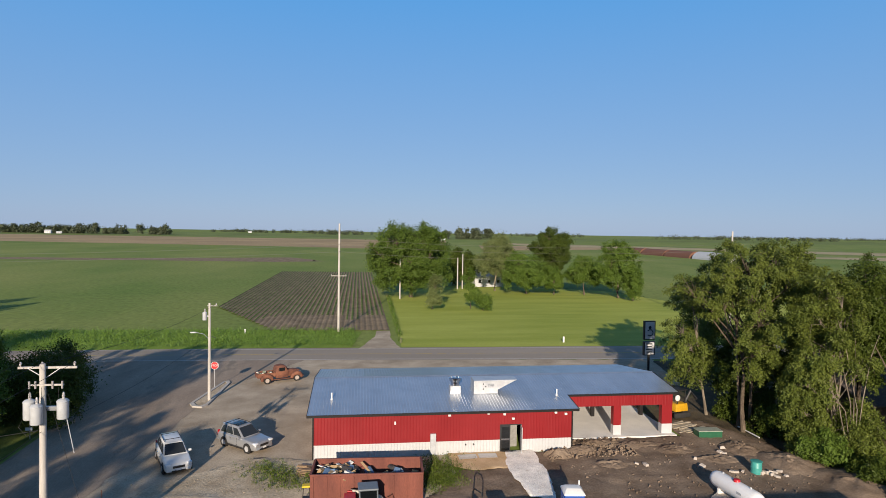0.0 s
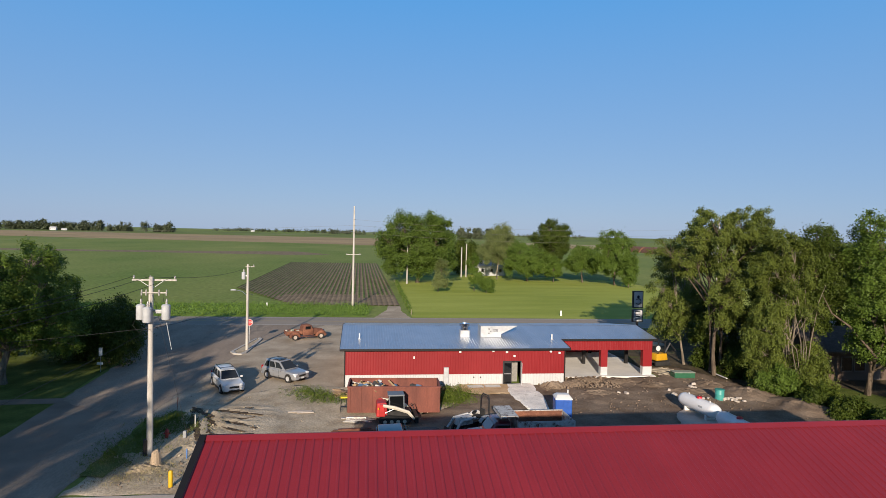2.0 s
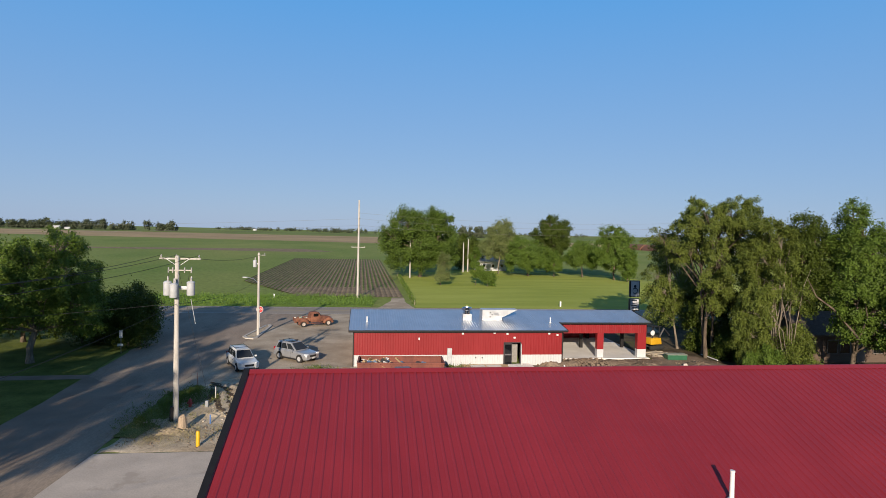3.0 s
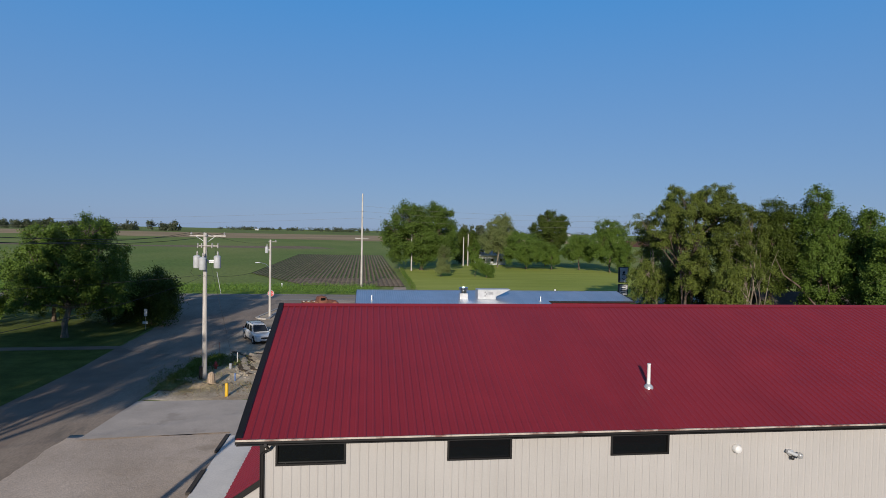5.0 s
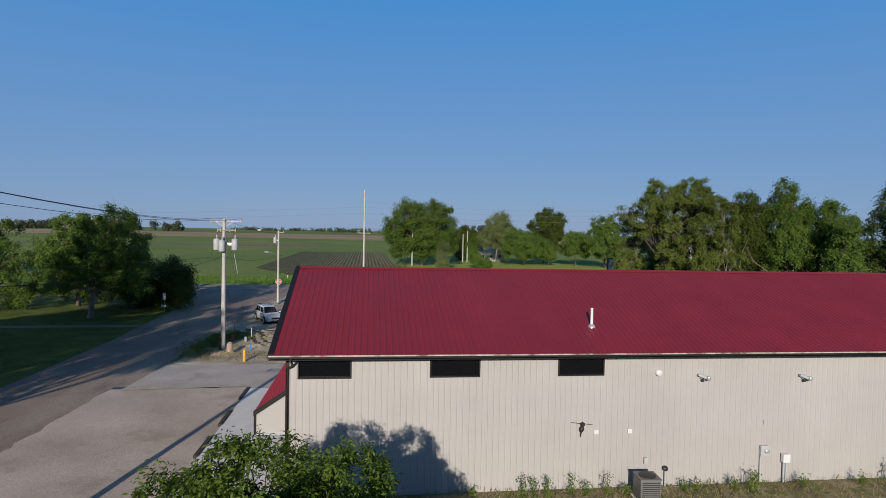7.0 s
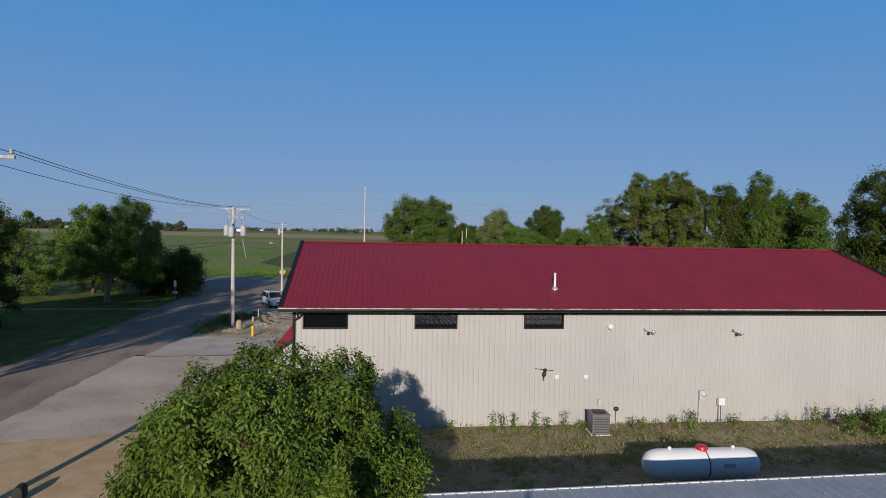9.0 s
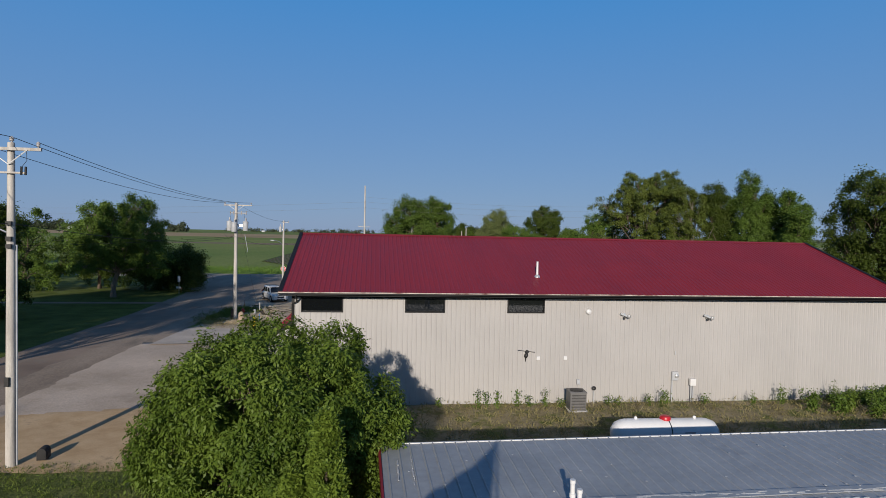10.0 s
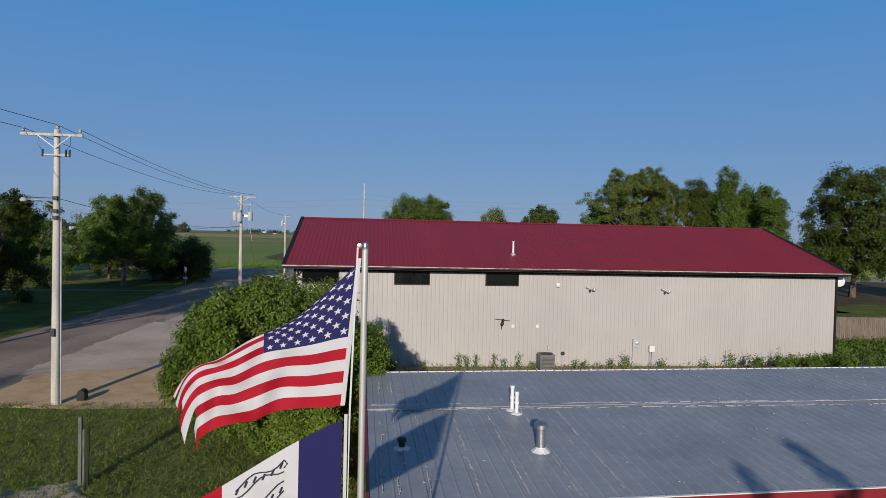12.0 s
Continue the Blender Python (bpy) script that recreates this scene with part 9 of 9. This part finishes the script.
part("sealant", Geo().lathe([(0.22, -0.005), (0.17, 0.03), (0.11, 0.08), (0.10, 0.1)], n=9), white_paint, v, "smeared white sealant")
v = thing("vent_stub", "low dark vent stub on the grey roof", "roof vent", at=(4.18, -19.2, gz(-19.2)))
part("stub", Geo().lathe([(0.07, 0.0), (0.07, 0.14), (0.10, 0.15), (0.10, 0.22), (0.04, 0.24)], n=12), dark_metal, v, smooth=True)
part("sealant", Geo().lathe([(0.2, -0.005), (0.12, 0.03), (0.07, 0.04)], n=8), crush_mat, v, "smeared sealant")
# lines of sealant over the screws and the cross seam
seal = surface("white_sealant", (0.516, 0.516, 0.516), 0.7, spread=0.1)
rng = random.Random(12)
g = Geo()
for k in range(420):
    y = -16.85 + (0.36 if k % 2 else 0) + rng.gauss(0, 0.025)
    x = 3.5 + rng.random() ** 1.5 * 26
    g.box((x, y, gz(y) + 0.022), (rng.uniform(0.03, 0.35), 0.025, 0.006), rz=rng.uniform(-4, 4))
for line in (3.72, 4.05, 4.62, 5.55, 6.45, 7.4, 8.35):
    for k in range(26):
        y = rng.uniform(-21.6, -14.2) if line < 4.4 else rng.uniform(-21.6, -16.9)
        g.box((line + rng.gauss(0, 0.012), y, gz(y) + 0.024), (0.02, rng.uniform(0.04, 0.4), 0.006))
for k in range(160):
    x, y = rng.uniform(3.5, 26), rng.uniform(-21.6, -14)
    g.box((x, y, gz(y) + 0.022), (rng.uniform(0.02, 0.06), rng.uniform(0.02, 0.05), 0.006), rz=rng.uniform(0, 90))
single("sealant_smears", g, seal, "dabs and lines of white sealant on the grey roof", "sealant", kind="stuff")
part("cross_seam", Geo().prism([(-16.8, gz(-16.8) + 0.012), (-16.8, gz(-16.8) + 0.03), (-16.55, gz(-16.55) + 0.03), (-16.55, gz(-16.55) + 0.012)], 3.4, 34.0), old_roof, bpy.data.objects["low_building"], "raised cross seam")

# ---- flagpole and flags ----
FX, FY, FZ = 3.42, -27.15, 6.95
pole_alu = surface("brushed_pole_metal", (0.533, 0.516, 0.49), 0.5, metal=0.45, spread=0.08, stretch=(6, 6, 0.5))
fp = thing("flagpole", "slim silver flagpole with a rope and a cap", "flagpole", at=(FX, FY, 0))
part("pole", Geo().lathe([(0.038, 0.0), (0.034, 2.0), (0.027, 5.0), (0.026, FZ - 0.06)], n=16), pole_alu, fp, smooth=True)
part("truck_cap", Geo().lathe([(0.021, FZ - 0.08), (0.026, FZ - 0.07), (0.026, FZ - 0.03), (0.020, FZ - 0.015), (0.005, FZ - 0.01)], n=14), steel, fp, "round cap", smooth=True)
part("rope", Geo().tube([(-0.06, 0.0, FZ - 0.05), (-0.1, 0.01, FZ - 1.4), (-0.11, 0.01, FZ - 2.9), (-0.08, 0, 1.2)], 0.008, 5), white_paint, fp, "white rope")
part("pulley", Geo().lathe([(0.006, -0.012), (0.02, -0.01), (0.02, 0.01), (0.006, 0.012)], pose(-0.045, 0, FZ - 0.04, 90), 10), steel, fp)


def cloth(name, c):
    m = surface(name, c, 0.75, spread=0.04, scale=3, fine=220.0, bump=0.15, spec=0.2)
    return m


fl_red, fl_white, fl_blue = cloth("flag_red", (0.335, 0.0055, 0.0185)), cloth("flag_white", (0.50, 0.49, 0.505)), cloth("flag_navy", (0.0145, 0.0145, 0.085))


def us_point(u, v):
    """The place of a point of the flag: u from hoist to fly, v from top to foot, both 0 to 1. It streams to the west, sags towards the fly and folds there."""
    out = (1.54 - 0.26 * v) * (1.42 * u - 0.42 * u * u)
    g = 1 - (1 - v) ** 3
    sag = 0.85 * out ** 0.8 * (1 - g) + (0.2 * out * out + 0.22 * (max(0.0, u - 0.8) / 0.2) ** 2) * g
    w = 0.07 * math.sin(u * 7.0 + v * 1.6) * u + 0.05 * u * math.sin(u * 17 + v * 4.0) + 0.16 * out * (1 - g)
    w += 0.016 * math.sin(u * 31 - v * 9.0) * min(1.0, 3 * u) + 0.010 * math.sin(u * 13 + v * 26.0) * min(1.0, 3 * u)
    z = FZ - 0.14 - 1.20 * v - sag + 0.012 * math.sin(u * 16 + v * 3)
    hook = max(0.0, u - 0.86) / 0.14 * max(0.0, v - 0.7) / 0.3      # the torn lower corner curls down
    return (FX - 0.04 - out - 0.11 * v + 0.10 * hook, FY + 0.10 * u + w - 0.10 * hook, z - 0.20 * hook)


def cloth_sheet(fn, u0, u1, v0, v1, nu, nv):
    return Geo().sheet([[fn(u0 + (u1 - u0) * i / nu, v0 + (v1 - v0) * j / nv) for i in range(nu + 1)] for j in range(nv + 1)])


def off_south(fn, d):
    return lambda u, v: tuple(Vector(fn(u, v)) + Vector((0, d, 0)))


us = thing("flag", "red and white striped flag with starred navy canton, frayed", "flag", "flags", at=(0, 0, 0))
for k in range(13):
    u0 = 0.40 if k < 7 else 0.0
    end = 1.0 - (0.05 if k % 3 == 1 else 0.0) - (0.10 if k > 9 else 0)
    part("stripe", cloth_sheet(us_point, u0, end, k / 13, (k + 1) / 13, 40, 3), fl_red if k % 2 == 0 else fl_white, us, smooth=True, fix=False)
part("canton", cloth_sheet(us_point, 0.0, 0.40, 0.0, 7 / 13, 24, 12), fl_blue, us, "navy canton", smooth=True, fix=False)
for r in range(9):
    for c in range(6 if r % 2 == 0 else 5):
        u, v = 0.40 * (c + (0.5 if r % 2 == 0 else 1.0)) / 6, 7 / 13 * (r + 0.8) / 9.6
        g = Geo()
        for side in (-0.004, 0.004):
            F = off_south(us_point, side)
            vs = []
            for k in range(10):
                a = math.pi / 2 + k * math.pi / 5
                q = 0.036 if k % 2 == 0 else 0.0145
                vs.append(F(u + q * math.cos(a) / 1.95, v - q * math.sin(a) / 1.20))
            g.add(vs + [F(u, v)], [(k, (k + 1) % 10, 10) for k in range(10)])
        part("star", g, fl_white, us, fix=False)
part("header", Geo().sheet([[(x + 0.010, y, z), (x - 0.010, y - 0.003, z), (x - 0.026, y - 0.004, z)] for x, y, z in [us_point(0.0, k / 10) for k in range(11)]]), fl_white, us, "white canvas heading", fix=False)


def ia_point(u, v):
    w = 0.08 * math.sin(u * 6 + 1 + v) * u
    return (FX - 0.16 - 1.30 * u, FY + 0.20 * u + w + 0.1 * math.sin(u * 3) * u, FZ - 1.46 - 0.95 * v * (1 - 0.1 * u) - 0.80 * u ** 1.1)


ia = thing("flag", "flag with navy, white and red bands and dark emblem", "flag", "flags")
for u0, u1, mt in ((0.0, 0.27, fl_blue), (0.27, 0.75, fl_white), (0.75, 1.0, fl_red)):
    part("band", cloth_sheet(ia_point, u0, u1, 0, 1, 18, 12), mt, ia, smooth=True, fix=False)
ink = surface("flag_ink", (0.0258, 0.0301, 0.0602), 0.8)
F = off_south(ia_point, -0.008)
strokes = [([(0.36 + 0.30 * k / 8, 0.10 + row + 0.035 * math.sin(k * 0.9 + row * 20)) for k in range(9)], 0.006) for row in (0.0, 0.07, 0.22, 0.29)]
strokes += [([(0.37 + 0.055 * k, 0.115 + row + 0.02 * math.sin(k * 1.3)), (0.385 + 0.055 * k, 0.155 + row + 0.02 * math.sin(k * 1.3))], 0.008) for k in range(6) for row in (0.0, 0.22)]
strokes += [([(0.50, 0.34), (0.53, 0.40), (0.56, 0.48), (0.60, 0.53)], 0.022), ([(0.45, 0.40), (0.50, 0.43), (0.56, 0.42), (0.62, 0.38)], 0.018), ([(0.55, 0.50), (0.50, 0.54), (0.46, 0.60)], 0.012), ([(0.36, 0.10), (0.34, 0.15), (0.36, 0.17)], 0.006), ([(0.66, 0.24), (0.68, 0.29), (0.65, 0.33)], 0.006)]
for pts, r in strokes:
    part("emblem", Geo().tube([F(u, v) for u, v in pts], r, 5), ink, ia, "dark emblem stroke", fix=False)
part("header", Geo().box((FX - 0.13, FY, FZ - 1.9), (0.026, 0.012, 0.98)), fl_white, ia, "white canvas heading")

rngv = np.random.default_rng(52)
vine = [(10.6 + 0.012 * (y - 83) + rngv.normal(0, 0.1), y, rngv.uniform(0.1, 0.9), 1.0) for y in 84 + 56 * rngv.random(300) ** 0.7]
single("fence_vines", leaf_cloud("fence_vines", vine, 3600, 0.16, 0.2, leaf_mid, 53, 0.2, 0.5), None, "leafy vines grown over the lawn's edge fence", "vines", kind="stuff")

# ---- grass plot by the low building ----
hp_mat = surface("green_grey_post", (0.112, 0.129, 0.103), 0.8, stretch=(4, 4, 0.4), spread=0.2, bump=0.3)
h = thing("post_pair", "two weathered posts with a pale pipe standing in the grass", "post", at=(-4.22, -15.25, 0))
part("post", Geo().box((-0.05, 0.0, 0.95), (0.09, 0.09, 1.9)), hp_mat, h, bevel=0.01)
part("post", Geo().rod((0.05, -0.03, 0.0), (0.05, -0.03, 1.55), 0.035, n=8), steel, h)
part("post", Geo().rod((0.13, 0.02, 0.0), (0.16, 0.02, 1.65), 0.03, n=8), dark_metal, h)
mb = thing("mailbox", "black round-topped box on a short post at the grass edge", "mailbox", at=(-8.0, -7.1, 0), rz=6)
part("box", Geo().prism([(-0.145, 0.10), (0.145, 0.10), (0.145, 0.36)] + [(0.145 * math.cos(k * math.pi / 10), 0.36 + 0.145 * math.sin(k * math.pi / 10)) for k in range(1, 10)] + [(-0.145, 0.36)], -0.2, 0.2, 'y'), rubber, mb, bevel=0.01, smooth=True)
part("post", Geo().box((0, 0.04, 0.06), (0.1, 0.1, 0.16)), hp_mat, mb)
for k in range(9):
    single("fence_post", Geo().box((0, 0, 0.4), (0.1, 0.1, 0.9), top=0.9), pale_bark, "short grey fence post along the edge of the far lawn", "post", "lawn fence posts", at=(10.7 + 0.05 * k, 83.5 + 7.5 * k, 0), rz=7 * k, bevel=0.01)
